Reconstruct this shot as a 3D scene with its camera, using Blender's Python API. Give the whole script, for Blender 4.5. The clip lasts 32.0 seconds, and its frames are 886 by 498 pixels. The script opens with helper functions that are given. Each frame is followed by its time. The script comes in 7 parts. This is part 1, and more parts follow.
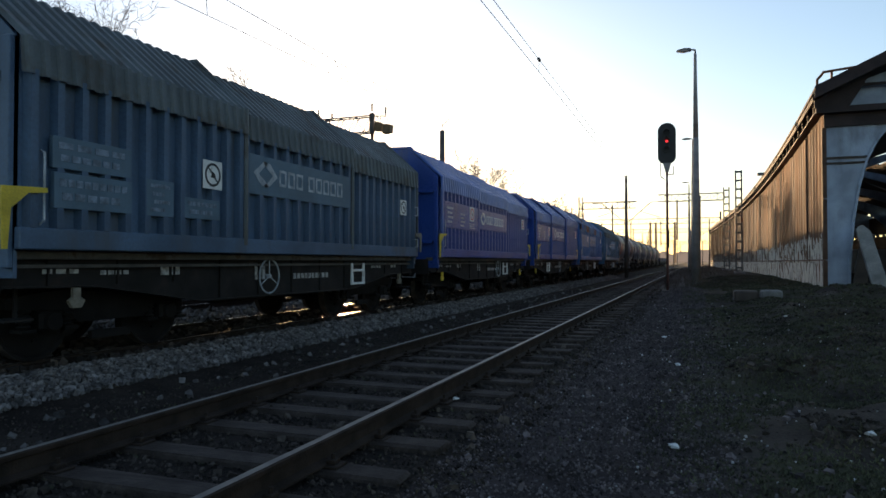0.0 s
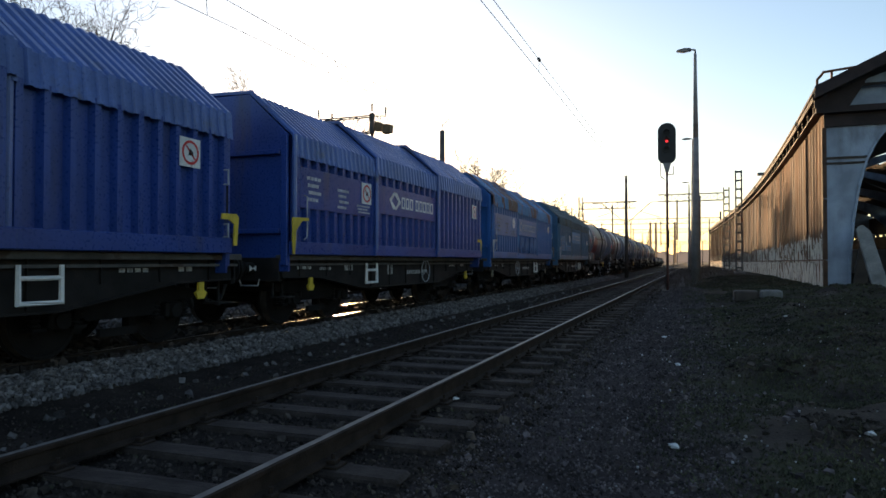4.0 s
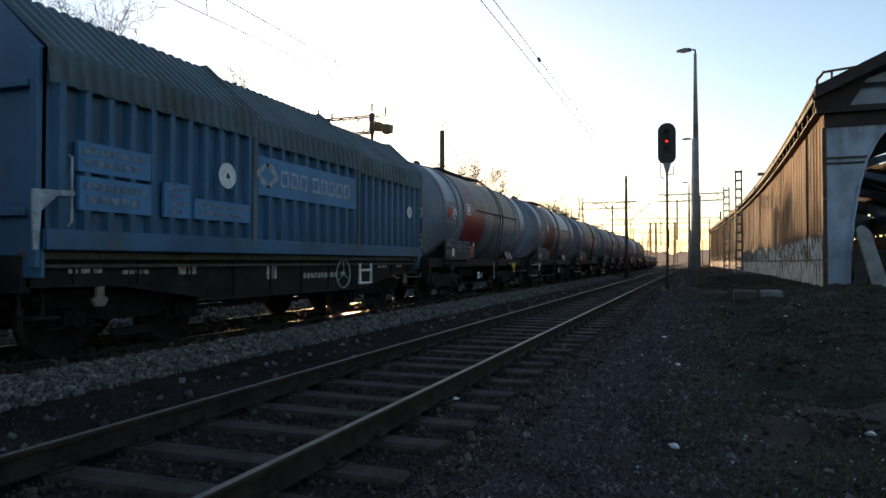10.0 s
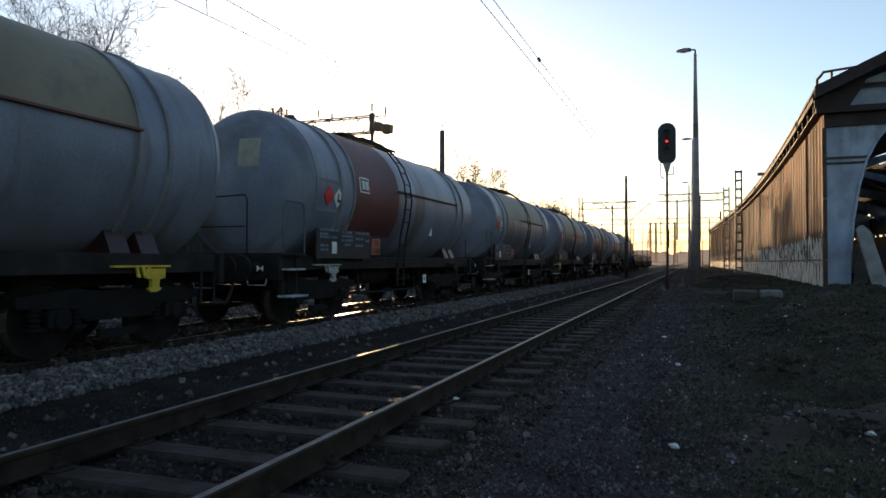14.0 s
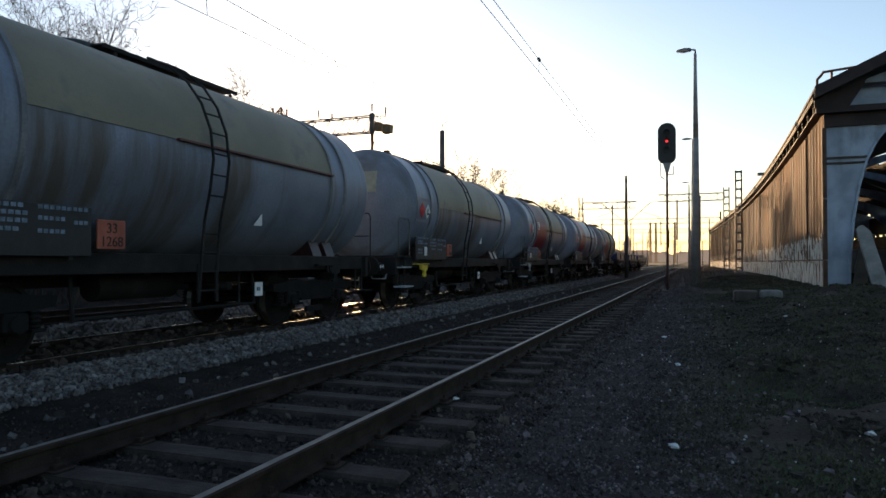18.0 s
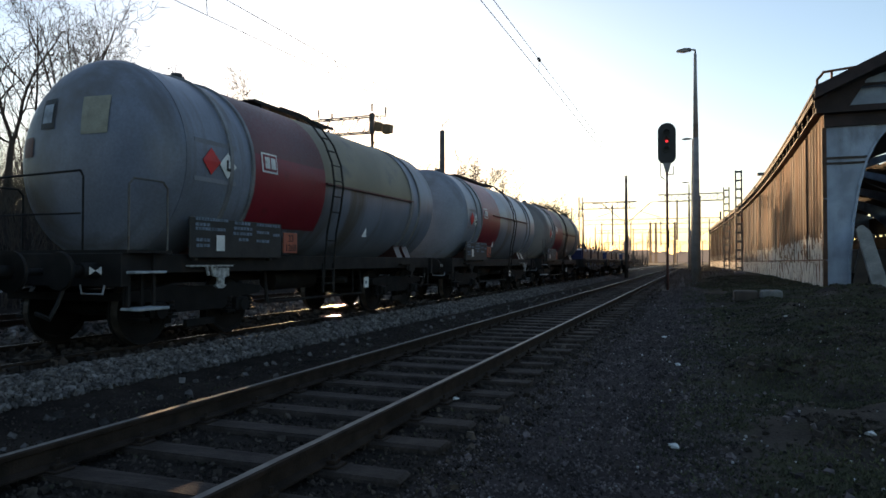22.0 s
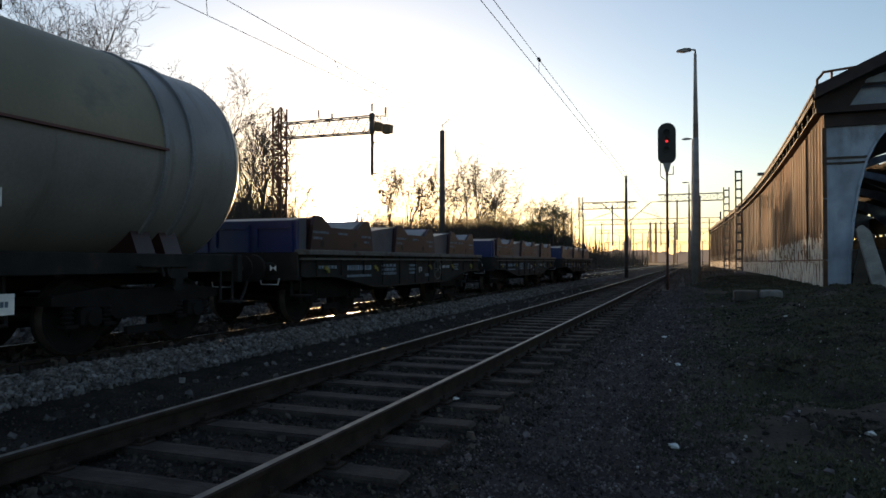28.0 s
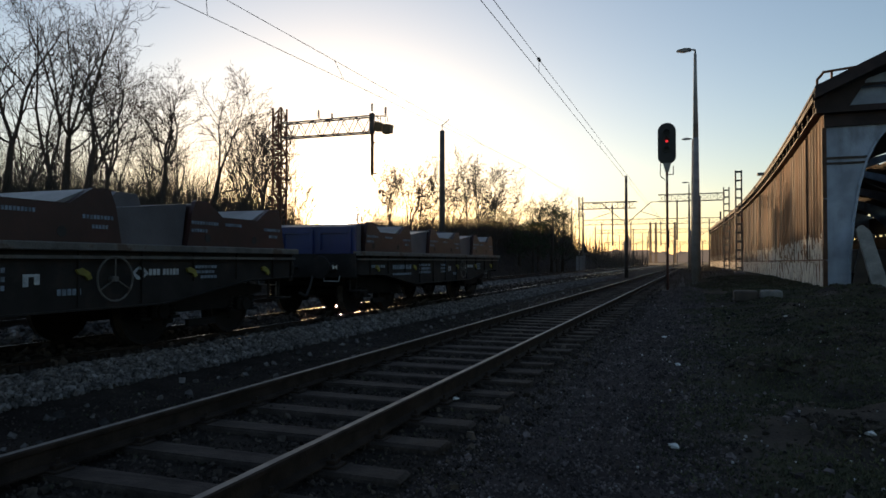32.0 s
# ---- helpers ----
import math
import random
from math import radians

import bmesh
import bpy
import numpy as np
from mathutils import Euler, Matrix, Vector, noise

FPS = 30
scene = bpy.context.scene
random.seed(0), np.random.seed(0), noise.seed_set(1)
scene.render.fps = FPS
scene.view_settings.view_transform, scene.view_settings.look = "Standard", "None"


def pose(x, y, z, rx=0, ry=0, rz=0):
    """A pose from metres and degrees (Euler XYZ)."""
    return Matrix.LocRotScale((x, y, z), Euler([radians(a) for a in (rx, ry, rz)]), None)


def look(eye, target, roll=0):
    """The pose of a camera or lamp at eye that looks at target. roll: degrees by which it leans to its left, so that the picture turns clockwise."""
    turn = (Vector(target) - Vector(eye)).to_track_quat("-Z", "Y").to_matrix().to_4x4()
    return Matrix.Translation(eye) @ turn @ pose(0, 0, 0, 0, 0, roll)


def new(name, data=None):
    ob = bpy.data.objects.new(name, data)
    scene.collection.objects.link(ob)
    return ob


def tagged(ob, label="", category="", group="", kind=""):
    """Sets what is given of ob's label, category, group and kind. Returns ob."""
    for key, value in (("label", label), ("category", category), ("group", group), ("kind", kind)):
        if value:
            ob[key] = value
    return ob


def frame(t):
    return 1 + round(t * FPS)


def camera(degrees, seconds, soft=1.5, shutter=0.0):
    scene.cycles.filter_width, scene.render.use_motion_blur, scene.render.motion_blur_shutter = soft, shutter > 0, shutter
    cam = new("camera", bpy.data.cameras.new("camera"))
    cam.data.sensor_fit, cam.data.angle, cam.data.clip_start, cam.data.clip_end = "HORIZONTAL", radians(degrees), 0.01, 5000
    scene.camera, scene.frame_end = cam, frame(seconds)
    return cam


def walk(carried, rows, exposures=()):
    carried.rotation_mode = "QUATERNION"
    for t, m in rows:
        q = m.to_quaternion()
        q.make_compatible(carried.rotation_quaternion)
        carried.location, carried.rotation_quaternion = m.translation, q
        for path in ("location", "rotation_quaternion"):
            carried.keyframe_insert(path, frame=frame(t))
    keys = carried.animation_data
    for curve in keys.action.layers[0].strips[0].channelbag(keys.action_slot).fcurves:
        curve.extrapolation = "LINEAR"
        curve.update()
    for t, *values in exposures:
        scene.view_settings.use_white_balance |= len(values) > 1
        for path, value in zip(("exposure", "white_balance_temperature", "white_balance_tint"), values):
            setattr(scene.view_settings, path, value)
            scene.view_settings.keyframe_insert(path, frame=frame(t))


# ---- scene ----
TRAIN_X = -7.88
PITCH = 11.70           # length of one wagon over its buffers
EYE = (0.0, 0.0, 1.13)
cam = camera(66.3, 32.0, soft=1.6)
aim = math.radians(20.25)
tilt = math.radians(1.08)
GAZE = look(EYE, (EYE[0] - math.sin(aim) * math.cos(tilt), EYE[1] + math.cos(aim) * math.cos(tilt), EYE[2] + math.sin(tilt)))
walk(cam, [(0.0, GAZE), (32.0, GAZE)],
     exposures=[(0.0, 1.37, 6550, 15), (25.5, 1.37, 6550, 15), (27.6, 1.07, 6600, 15), (28.6, 0.88, 6600, 15), (30.0, 0.70, 6600, 15), (32.0, 0.67, 6600, 15)])

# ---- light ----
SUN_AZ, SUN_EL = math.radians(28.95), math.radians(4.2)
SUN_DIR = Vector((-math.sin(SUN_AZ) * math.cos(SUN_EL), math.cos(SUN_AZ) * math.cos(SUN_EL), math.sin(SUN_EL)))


def make_world():
    world = bpy.data.worlds.new("evening_sky")
    scene.world = world
    world.use_nodes = True
    nt = world.node_tree
    nt.nodes.clear()
    out = nt.nodes.new("ShaderNodeOutputWorld")
    bg = nt.nodes.new("ShaderNodeBackground")
    sky = nt.nodes.new("ShaderNodeTexSky")
    sky.sky_type = "NISHITA"
    sky.sun_disc = False
    sky.sun_elevation = SUN_EL
    sky.sun_rotation = -SUN_AZ
    sky.air_density, sky.dust_density, sky.ozone_density = 1.0, 0.7, 2.2
    bg.inputs["Strength"].default_value = 0.15
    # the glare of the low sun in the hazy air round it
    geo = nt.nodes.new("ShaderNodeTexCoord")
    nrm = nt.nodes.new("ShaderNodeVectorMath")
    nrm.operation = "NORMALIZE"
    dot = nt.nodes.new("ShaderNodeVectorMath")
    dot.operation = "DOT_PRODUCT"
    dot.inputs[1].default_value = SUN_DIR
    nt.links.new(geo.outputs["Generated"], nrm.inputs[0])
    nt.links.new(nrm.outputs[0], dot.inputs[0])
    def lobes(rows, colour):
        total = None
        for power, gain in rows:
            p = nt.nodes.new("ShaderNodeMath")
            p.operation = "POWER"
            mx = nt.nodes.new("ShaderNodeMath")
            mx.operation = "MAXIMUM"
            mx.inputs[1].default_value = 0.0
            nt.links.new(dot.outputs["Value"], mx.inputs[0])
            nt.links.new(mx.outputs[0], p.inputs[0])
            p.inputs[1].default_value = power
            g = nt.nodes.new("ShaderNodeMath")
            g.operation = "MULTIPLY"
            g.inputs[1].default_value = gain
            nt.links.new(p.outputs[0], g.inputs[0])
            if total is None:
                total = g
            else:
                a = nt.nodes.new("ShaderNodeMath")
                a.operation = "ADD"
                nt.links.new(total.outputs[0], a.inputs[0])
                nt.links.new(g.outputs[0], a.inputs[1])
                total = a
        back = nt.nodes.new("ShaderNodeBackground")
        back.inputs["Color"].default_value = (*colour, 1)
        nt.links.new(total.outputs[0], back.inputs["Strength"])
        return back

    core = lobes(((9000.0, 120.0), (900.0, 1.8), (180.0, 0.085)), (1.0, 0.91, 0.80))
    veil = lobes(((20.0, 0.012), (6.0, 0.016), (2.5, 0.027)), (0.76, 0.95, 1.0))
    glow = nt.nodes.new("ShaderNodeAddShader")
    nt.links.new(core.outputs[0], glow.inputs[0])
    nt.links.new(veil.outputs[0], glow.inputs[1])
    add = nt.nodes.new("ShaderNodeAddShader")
    hazy = nt.nodes.new("ShaderNodeHueSaturation")
    hazy.inputs["Saturation"].default_value = 0.92
    nt.links.new(sky.outputs[0], hazy.inputs["Color"])
    nt.links.new(hazy.outputs[0], bg.inputs["Color"])
    nt.links.new(bg.outputs[0], add.inputs[0])
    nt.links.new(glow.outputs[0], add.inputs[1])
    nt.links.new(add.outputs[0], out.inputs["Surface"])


make_world()
sun = new("sun", bpy.data.lights.new("sun", "SUN"))
sun.data.energy = 5.0
sun.data.color = (1.0, 0.68, 0.36)
sun.data.angle = math.radians(0.6)
sun.matrix_world = look(tuple(SUN_DIR * 500), (0, 0, 0))


# ---- materials ----
def material(name, base, rough=0.7, metal=0.0, vary=0.25, scale=3.0, grain=60.0, bump=0.15, second=None, amount=0.0,
             patch=1.2, streak=False, edge=0.08, spec=0.5, island=0.0):
    """Procedural surface: base colour with variation at two scales, an optional second colour in patches
    (rust, dirt; streak: drawn out downwards) and fine relief."""
    m = bpy.data.materials.new(name)
    m.use_nodes = True
    nt = m.node_tree
    bsdf = nt.nodes["Principled BSDF"]
    bsdf.inputs["Roughness"].default_value = rough
    bsdf.inputs["Metallic"].default_value = metal
    bsdf.inputs["Specular IOR Level"].default_value = spec
    tc = nt.nodes.new("ShaderNodeTexCoord")

    def noise_tex(sc, detail, stretch=None):
        n = nt.nodes.new("ShaderNodeTexNoise")
        n.inputs["Scale"].default_value = sc
        n.inputs["Detail"].default_value = detail
        if stretch:
            mp = nt.nodes.new("ShaderNodeMapping")
            mp.inputs["Scale"].default_value = stretch
            nt.links.new(tc.outputs["Object"], mp.inputs["Vector"])
            nt.links.new(mp.outputs[0], n.inputs["Vector"])
        else:
            nt.links.new(tc.outputs["Object"], n.inputs["Vector"])
        return n

    def mix(kind, fac, a, b):
        x = nt.nodes.new("ShaderNodeMix")
        x.data_type = "RGBA"
        x.blend_type = kind
        for key, v in ((0, fac), (6, a), (7, b)):
            if hasattr(v, "is_linked"):
                nt.links.new(v, x.inputs[key])
            elif key == 0:
                x.inputs[0].default_value = v
            else:
                x.inputs[key].default_value = (*v, 1)
        return x.outputs[2]

    def ramp(src, lo, hi, a=0.0, b=1.0):
        r = nt.nodes.new("ShaderNodeMapRange")
        for key, v in ((1, lo), (2, hi), (3, a), (4, b)):
            r.inputs[key].default_value = v
        nt.links.new(src, r.inputs[0])
        return r.outputs[0]

    big = noise_tex(scale, 4)
    fine = noise_tex(grain, 3)
    dark = tuple(c * (1 - vary) for c in base)
    light = tuple(min(1, c * (1 + vary)) for c in base)
    col = mix("MIX", ramp(big.outputs[0], 0.35, 0.65), dark, light)
    grey = mix("MIX", ramp(fine.outputs[0], 0.3, 0.7), (1 - vary,) * 3, (1 + vary * 0.6,) * 3)
    col = mix("MULTIPLY", 0.7, col, grey)
    if second:
        st = noise_tex(patch, 6, (streak if isinstance(streak, tuple) else (1.0, 1.0, 0.12)) if streak else None)
        st.inputs["Roughness"].default_value = 0.62
        lo = 0.5 + (0.5 - amount) * 0.42
        col = mix("MIX", ramp(st.outputs[0], lo, lo + edge), col, second)
    if island:
        geo = nt.nodes.new("ShaderNodeNewGeometry")
        f = ramp(geo.outputs["Random Per Island"], 0.0, 1.0, 1 - island, 1 + island)
        hv = nt.nodes.new("ShaderNodeHueSaturation")
        nt.links.new(col, hv.inputs["Color"])
        nt.links.new(f, hv.inputs["Value"])
        col = hv.outputs[0]
    nt.links.new(col, bsdf.inputs["Base Color"])
    rr = ramp(fine.outputs[0], 0.3, 0.7, max(0, rough - 0.1), min(1, rough + 0.1))
    nt.links.new(rr, bsdf.inputs["Roughness"])
    if bump:
        b = nt.nodes.new("ShaderNodeBump")
        b.inputs["Strength"].default_value = bump
        b.inputs["Distance"].default_value = 0.02
        nt.links.new(fine.outputs[0], b.inputs["Height"])
        nt.links.new(b.outputs[0], bsdf.inputs["Normal"])
    return m


def glowing(name, colour, strength):
    m = bpy.data.materials.new(name)
    m.use_nodes = True
    nt = m.node_tree
    nt.nodes.clear()
    out = nt.nodes.new("ShaderNodeOutputMaterial")
    em = nt.nodes.new("ShaderNodeEmission")
    em.inputs["Color"].default_value = (*colour, 1)
    em.inputs["Strength"].default_value = strength
    nt.links.new(em.outputs[0], out.inputs["Surface"])
    return m


RUST = (0.16, 0.055, 0.022)
M = {
    "soil": material("dark_soil", (0.046, 0.037, 0.030), 0.95, vary=0.5, scale=1.6, grain=32, bump=0.9, second=(0.052, 0.055, 0.025), amount=0.52, patch=1.1, edge=0.22, spec=0.1),
    "trackbed": material("dark_bed_and_bank", (0.026, 0.020, 0.017), 0.95, vary=0.45, scale=1.6, grain=38, bump=0.9, second=(0.040, 0.032, 0.024), amount=0.4, patch=1.6, edge=0.25, spec=0.1),
    "cinder": material("cinder_path", (0.040, 0.031, 0.030), 0.95, vary=0.45, scale=1.6, grain=45, bump=0.9, second=(0.052, 0.044, 0.040), amount=0.4, patch=1.3, edge=0.3, spec=0.12),
    "grass": material("grass_blades", (0.058, 0.060, 0.029), 0.9, vary=0.45, scale=1.0, grain=8, bump=0, second=(0.095, 0.074, 0.044), amount=0.42, patch=0.9, edge=0.2, island=0.5),
    "ballast": material("ballast_stone", (0.130, 0.118, 0.112), 0.9, vary=0.35, scale=6, grain=30, bump=0.4, spec=0.12, island=0.6),
    "oldstone": material("dirty_ballast", (0.050, 0.040, 0.034), 0.95, vary=0.4, scale=5, grain=30, bump=0.4, spec=0.12, island=0.7),
    "gravel": material("fine_clinker_gravel", (0.084, 0.069, 0.068), 0.9, vary=0.4, scale=5, grain=30, bump=0.3, spec=0.2, island=0.8),
    "chip": material("pale_stone_chips", (0.30, 0.29, 0.28), 0.85, vary=0.3, scale=6, grain=30, bump=0.2, spec=0.2, island=0.7),
    "clod": material("earth_clods", (0.055, 0.044, 0.036), 0.95, vary=0.4, scale=5, grain=30, bump=0.5, spec=0.12, island=0.6),
    "sleeper": material("weathered_sleeper_wood", (0.058, 0.046, 0.040), 0.85, vary=0.45, scale=3, grain=45, bump=0.6, second=(0.036, 0.028, 0.024), amount=0.5, patch=3, streak=(0.25, 3.0, 3.0), edge=0.2, spec=0.12),
    "rail": material("rusty_rail_web", (0.030, 0.021, 0.016), 0.85, 0.0, vary=0.35, scale=5, grain=70, bump=0.3, spec=0.15),
    "railtop": material("polished_rail_head", (0.55, 0.53, 0.50), 0.25, 1.0, vary=0.1, scale=6, grain=90, bump=0.02),
    "railold": material("dull_rail_head", (0.20, 0.18, 0.162), 0.60, 0.75, vary=0.25, scale=4, grain=60, bump=0.03),
    "chassis": material("grimy_black_chassis", (0.0150, 0.0135, 0.0130), 0.72, vary=0.4, scale=2.5, grain=40, bump=0.2, second=(0.034, 0.024, 0.018), amount=0.35, patch=2.5, edge=0.2, spec=0.25),
    "gear": material("oily_running_gear", (0.0085, 0.0078, 0.0075), 0.75, vary=0.4, scale=3, grain=40, bump=0.2, second=(0.018, 0.012, 0.009), amount=0.3, patch=2.5, edge=0.2, spec=0.2),
    "ledge": material("worn_deck_edge", (0.10, 0.095, 0.09), 0.65, vary=0.4, scale=3, grain=50, bump=0.2, second=(0.06, 0.04, 0.03), amount=0.4, patch=3),
    "steel": material("worn_wheel_steel", (0.10, 0.085, 0.075), 0.5, 0.6, vary=0.3, scale=6, grain=60, bump=0.1),
    "white": material("white_paint", (0.72, 0.72, 0.70), 0.6, vary=0.12, scale=4, grain=50, bump=0.05, second=(0.4, 0.38, 0.35), amount=0.3, patch=5),
    "faded": material("faded_white_marking", (0.34, 0.37, 0.40), 0.7, vary=0.3, scale=8, grain=60, bump=0.05),
    "yellow": material("yellow_paint", (0.62, 0.45, 0.04), 0.6, vary=0.2, scale=4, grain=50, bump=0.05),
    "orange": material("orange_plate", (0.36, 0.095, 0.055), 0.55, vary=0.15, scale=4, grain=50, bump=0.03),
    "redsign": material("red_sign", (0.60, 0.03, 0.03), 0.5, vary=0.12, scale=5, grain=50, bump=0.03),
    "black": material("black_paint", (0.015, 0.015, 0.016), 0.6, vary=0.3, scale=5, grain=50, bump=0.05),
    "hood_a": material("faded_slate_blue_paint", (0.055, 0.100, 0.165), 0.5, vary=0.25, scale=1.0, grain=30, bump=0.1, second=(0.058, 0.072, 0.088), amount=0.38, patch=1.3, streak=True, edge=0.14),
    "roof_a": material("grimy_slate_roof_paint", (0.085, 0.10, 0.105), 0.6, vary=0.25, scale=1.2, grain=30, bump=0.1, second=(0.06, 0.052, 0.04), amount=0.45, patch=1.6, edge=0.14),
    "hood_b": material("deep_blue_paint", (0.020, 0.058, 0.255), 0.33, vary=0.18, scale=1.0, grain=30, bump=0.05, second=(0.05, 0.06, 0.14), amount=0.25, patch=1.3, streak=True, edge=0.14),
    "roof_b": material("blue_roof_paint", (0.065, 0.125, 0.35), 0.36, vary=0.2, scale=1.2, grain=30, bump=0.05, second=(0.08, 0.09, 0.13), amount=0.3, patch=1.6, edge=0.14),
    "hood_d": material("bright_blue_paint_with_rust", (0.022, 0.108, 0.32), 0.4, vary=0.22, scale=1.0, grain=30, bump=0.08, second=(0.085, 0.040, 0.028), amount=0.17, patch=0.9, edge=0.06),
    "roof_d": material("bright_blue_roof_with_rust", (0.045, 0.165, 0.36), 0.5, vary=0.22, scale=1.0, grain=30, bump=0.08, second=(0.105, 0.042, 0.024), amount=0.38, patch=0.9, streak=(0.25, 1.3, 0.25), edge=0.03),
    "hood_e": material("teal_blue_paint", (0.038, 0.115, 0.210), 0.45, vary=0.22, scale=1.0, grain=30, bump=0.08, second=(0.07, 0.085, 0.09), amount=0.35, patch=1.2, streak=True, edge=0.14),
    "roof_e": material("grimy_teal_roof", (0.07, 0.105, 0.118), 0.6, vary=0.22, scale=1.0, grain=30, bump=0.08, second=(0.06, 0.055, 0.045), amount=0.4, patch=1.2, edge=0.14),
    "tank": material("blue_grey_tank_paint", (0.185, 0.207, 0.262), 0.42, vary=0.2, scale=0.8, grain=25, bump=0.05, second=(0.098, 0.086, 0.078), amount=0.46, patch=0.9, streak=(0.35, 1.6, 0.22), edge=0.14),
    "tank2": material("light_grey_tank_paint", (0.228, 0.250, 0.300), 0.42, vary=0.16, scale=0.9, grain=25, bump=0.05, second=(0.12, 0.10, 0.08), amount=0.38, patch=0.9, streak=(0.35, 1.6, 0.22), edge=0.14),
    "tank3": material("brown_grey_tank_paint", (0.21, 0.195, 0.185), 0.42, vary=0.15, scale=0.9, grain=25, bump=0.05, second=(0.09, 0.075, 0.06), amount=0.42, patch=0.9, streak=(0.35, 1.6, 0.22), edge=0.14),
    "beige": material("dirty_beige_insulation", (0.205, 0.175, 0.112), 0.55, vary=0.15, scale=0.9, grain=25, bump=0.05, second=(0.11, 0.10, 0.085), amount=0.35, patch=0.9, edge=0.14),
    "redband": material("red_tank_band", (0.205, 0.015, 0.026), 0.42, vary=0.15, scale=0.9, grain=25, bump=0.04, second=(0.10, 0.02, 0.018), amount=0.28, patch=0.9, edge=0.14),
    "brownband": material("dull_brown_red_band", (0.12, 0.035, 0.032), 0.55, vary=0.18, scale=0.9, grain=25, bump=0.05),
    "tankbelly": material("oily_dark_tank_belly", (0.045, 0.045, 0.048), 0.6, vary=0.3, scale=1.2, grain=25, bump=0.05),
    "cradle": material("brown_red_oxide_cradle", (0.036, 0.011, 0.010), 0.42, vary=0.3, scale=2, grain=40, bump=0.06, second=(0.022, 0.009, 0.008), amount=0.35, patch=1.5, edge=0.2),
    "pad": material("grey_cradle_plate", (0.085, 0.082, 0.095), 0.5, vary=0.2, scale=2, grain=40, bump=0.1),
    # tan colour stands in for warm glare on the floodlight housings
    "tan": material("glare_tinted_lamp_housing", (0.15, 0.085, 0.035), 0.6, vary=0.2, scale=4, grain=40, bump=0.05),
    "bark": material("tree_bark", (0.06, 0.045, 0.035), 0.95, vary=0.35, scale=6, grain=40, bump=0.4),
    "leaf": material("dark_evergreen", (0.030, 0.042, 0.016), 0.9, vary=0.45, scale=1.0, grain=6, bump=0),
    "thicket": material("bare_thicket_twigs", (0.06, 0.047, 0.035), 0.95, vary=0.4, scale=1.0, grain=6, bump=0),
    "concrete": material("weathered_concrete", (0.26, 0.25, 0.24), 0.85, vary=0.25, scale=2, grain=45, bump=0.3, second=(0.14, 0.13, 0.12), amount=0.4, patch=2, edge=0.2),
    "mast": material("painted_mast_steel", (0.10, 0.095, 0.09), 0.7, vary=0.3, scale=2, grain=40, bump=0.1, second=RUST, amount=0.35, patch=2),
    "rustmast": material("rust_red_lattice", (0.14, 0.06, 0.03), 0.8, vary=0.3, scale=2, grain=40, bump=0.1),
    "wire": material("dark_copper_wire", (0.05, 0.045, 0.04), 0.5, 0.5, vary=0.1, scale=2, grain=40, bump=0),
    "bluewash": material("blue_washed_pillar", (0.30, 0.345, 0.42), 0.85, vary=0.25, scale=1.1, grain=35, bump=0.25, second=(0.12, 0.115, 0.115), amount=0.40, patch=1.3, streak=(1.0, 1.0, 0.35), edge=0.25),
    "darkwood": material("old_dark_timber", (0.06, 0.045, 0.035), 0.9, vary=0.35, scale=2, grain=40, bump=0.3),
    "roofing": material("dark_rusty_roofing", (0.060, 0.042, 0.034), 0.9, vary=0.35, scale=2, grain=40, bump=0.3, second=(0.10, 0.045, 0.022), amount=0.4, patch=1.5, edge=0.2),
    "navy": material("dark_navy_panel", (0.010, 0.022, 0.10), 0.4, vary=0.2, scale=2, grain=40, bump=0.05),
    "lens": glowing("red_signal_light", (1.0, 0.05, 0.06), 0.5),
    # far shapes glow evenly in place of hazy air; they are no lamps
    "hazeglow": glowing("painted_haze_glow", (0.36, 0.275, 0.21), 0.35),
}


# ---- mesh helpers ----
def mesh_of(bm, name, mats, smooth=False):
    me = bpy.data.meshes.new(name)
    bm.to_mesh(me)
    bm.free()
    for m in (mats if isinstance(mats, (list, tuple)) else [mats]):
        me.materials.append(m)
    if smooth:
        for p in me.polygons:
            p.use_smooth = True
    return me


def part(name, bm, mats, parent=None, label="", smooth=False):
    ob = new(name, mesh_of(bm, name, mats, smooth))
    if parent is not None:
        ob.parent = parent
    if label:
        ob["label"] = label
    return ob


def piece(name, me, parent, x=0, y=0, z=0, rx=0, ry=0, rz=0):
    """An object of its own on shared mesh data, under its thing."""
    ob = new(name, me)
    ob.parent = parent
    ob.matrix_basis = pose(x, y, z, rx, ry, rz)
    return ob


def thing(name, at, label, category, group="", kind=""):
    ob = new(name)
    ob.empty_display_size = 0.3
    ob.location = at
    return tagged(ob, label, category, group, kind)


def quad(bm, pts, mat=0):
    f = bm.faces.new([bm.verts.new(p) for p in pts])
    f.material_index = mat
    return f


def box(bm, x0, x1, y0, y1, z0, z1, mat=0, bevel=0.0):
    vs = [bm.verts.new(p) for p in ((x0, y0, z0), (x1, y0, z0), (x1, y1, z0), (x0, y1, z0), (x0, y0, z1), (x1, y0, z1), (x1, y1, z1), (x0, y1, z1))]
    fs = []
    for idx in ((3, 2, 1, 0), (4, 5, 6, 7), (0, 1, 5, 4), (1, 2, 6, 5), (2, 3, 7, 6), (3, 0, 4, 7)):
        f = bm.faces.new([vs[i] for i in idx])
        f.material_index = mat
        fs.append(f)
    if bevel:
        es = {e for f in fs for e in f.edges}
        bmesh.ops.bevel(bm, geom=list(es), offset=bevel, segments=1, affect="EDGES")


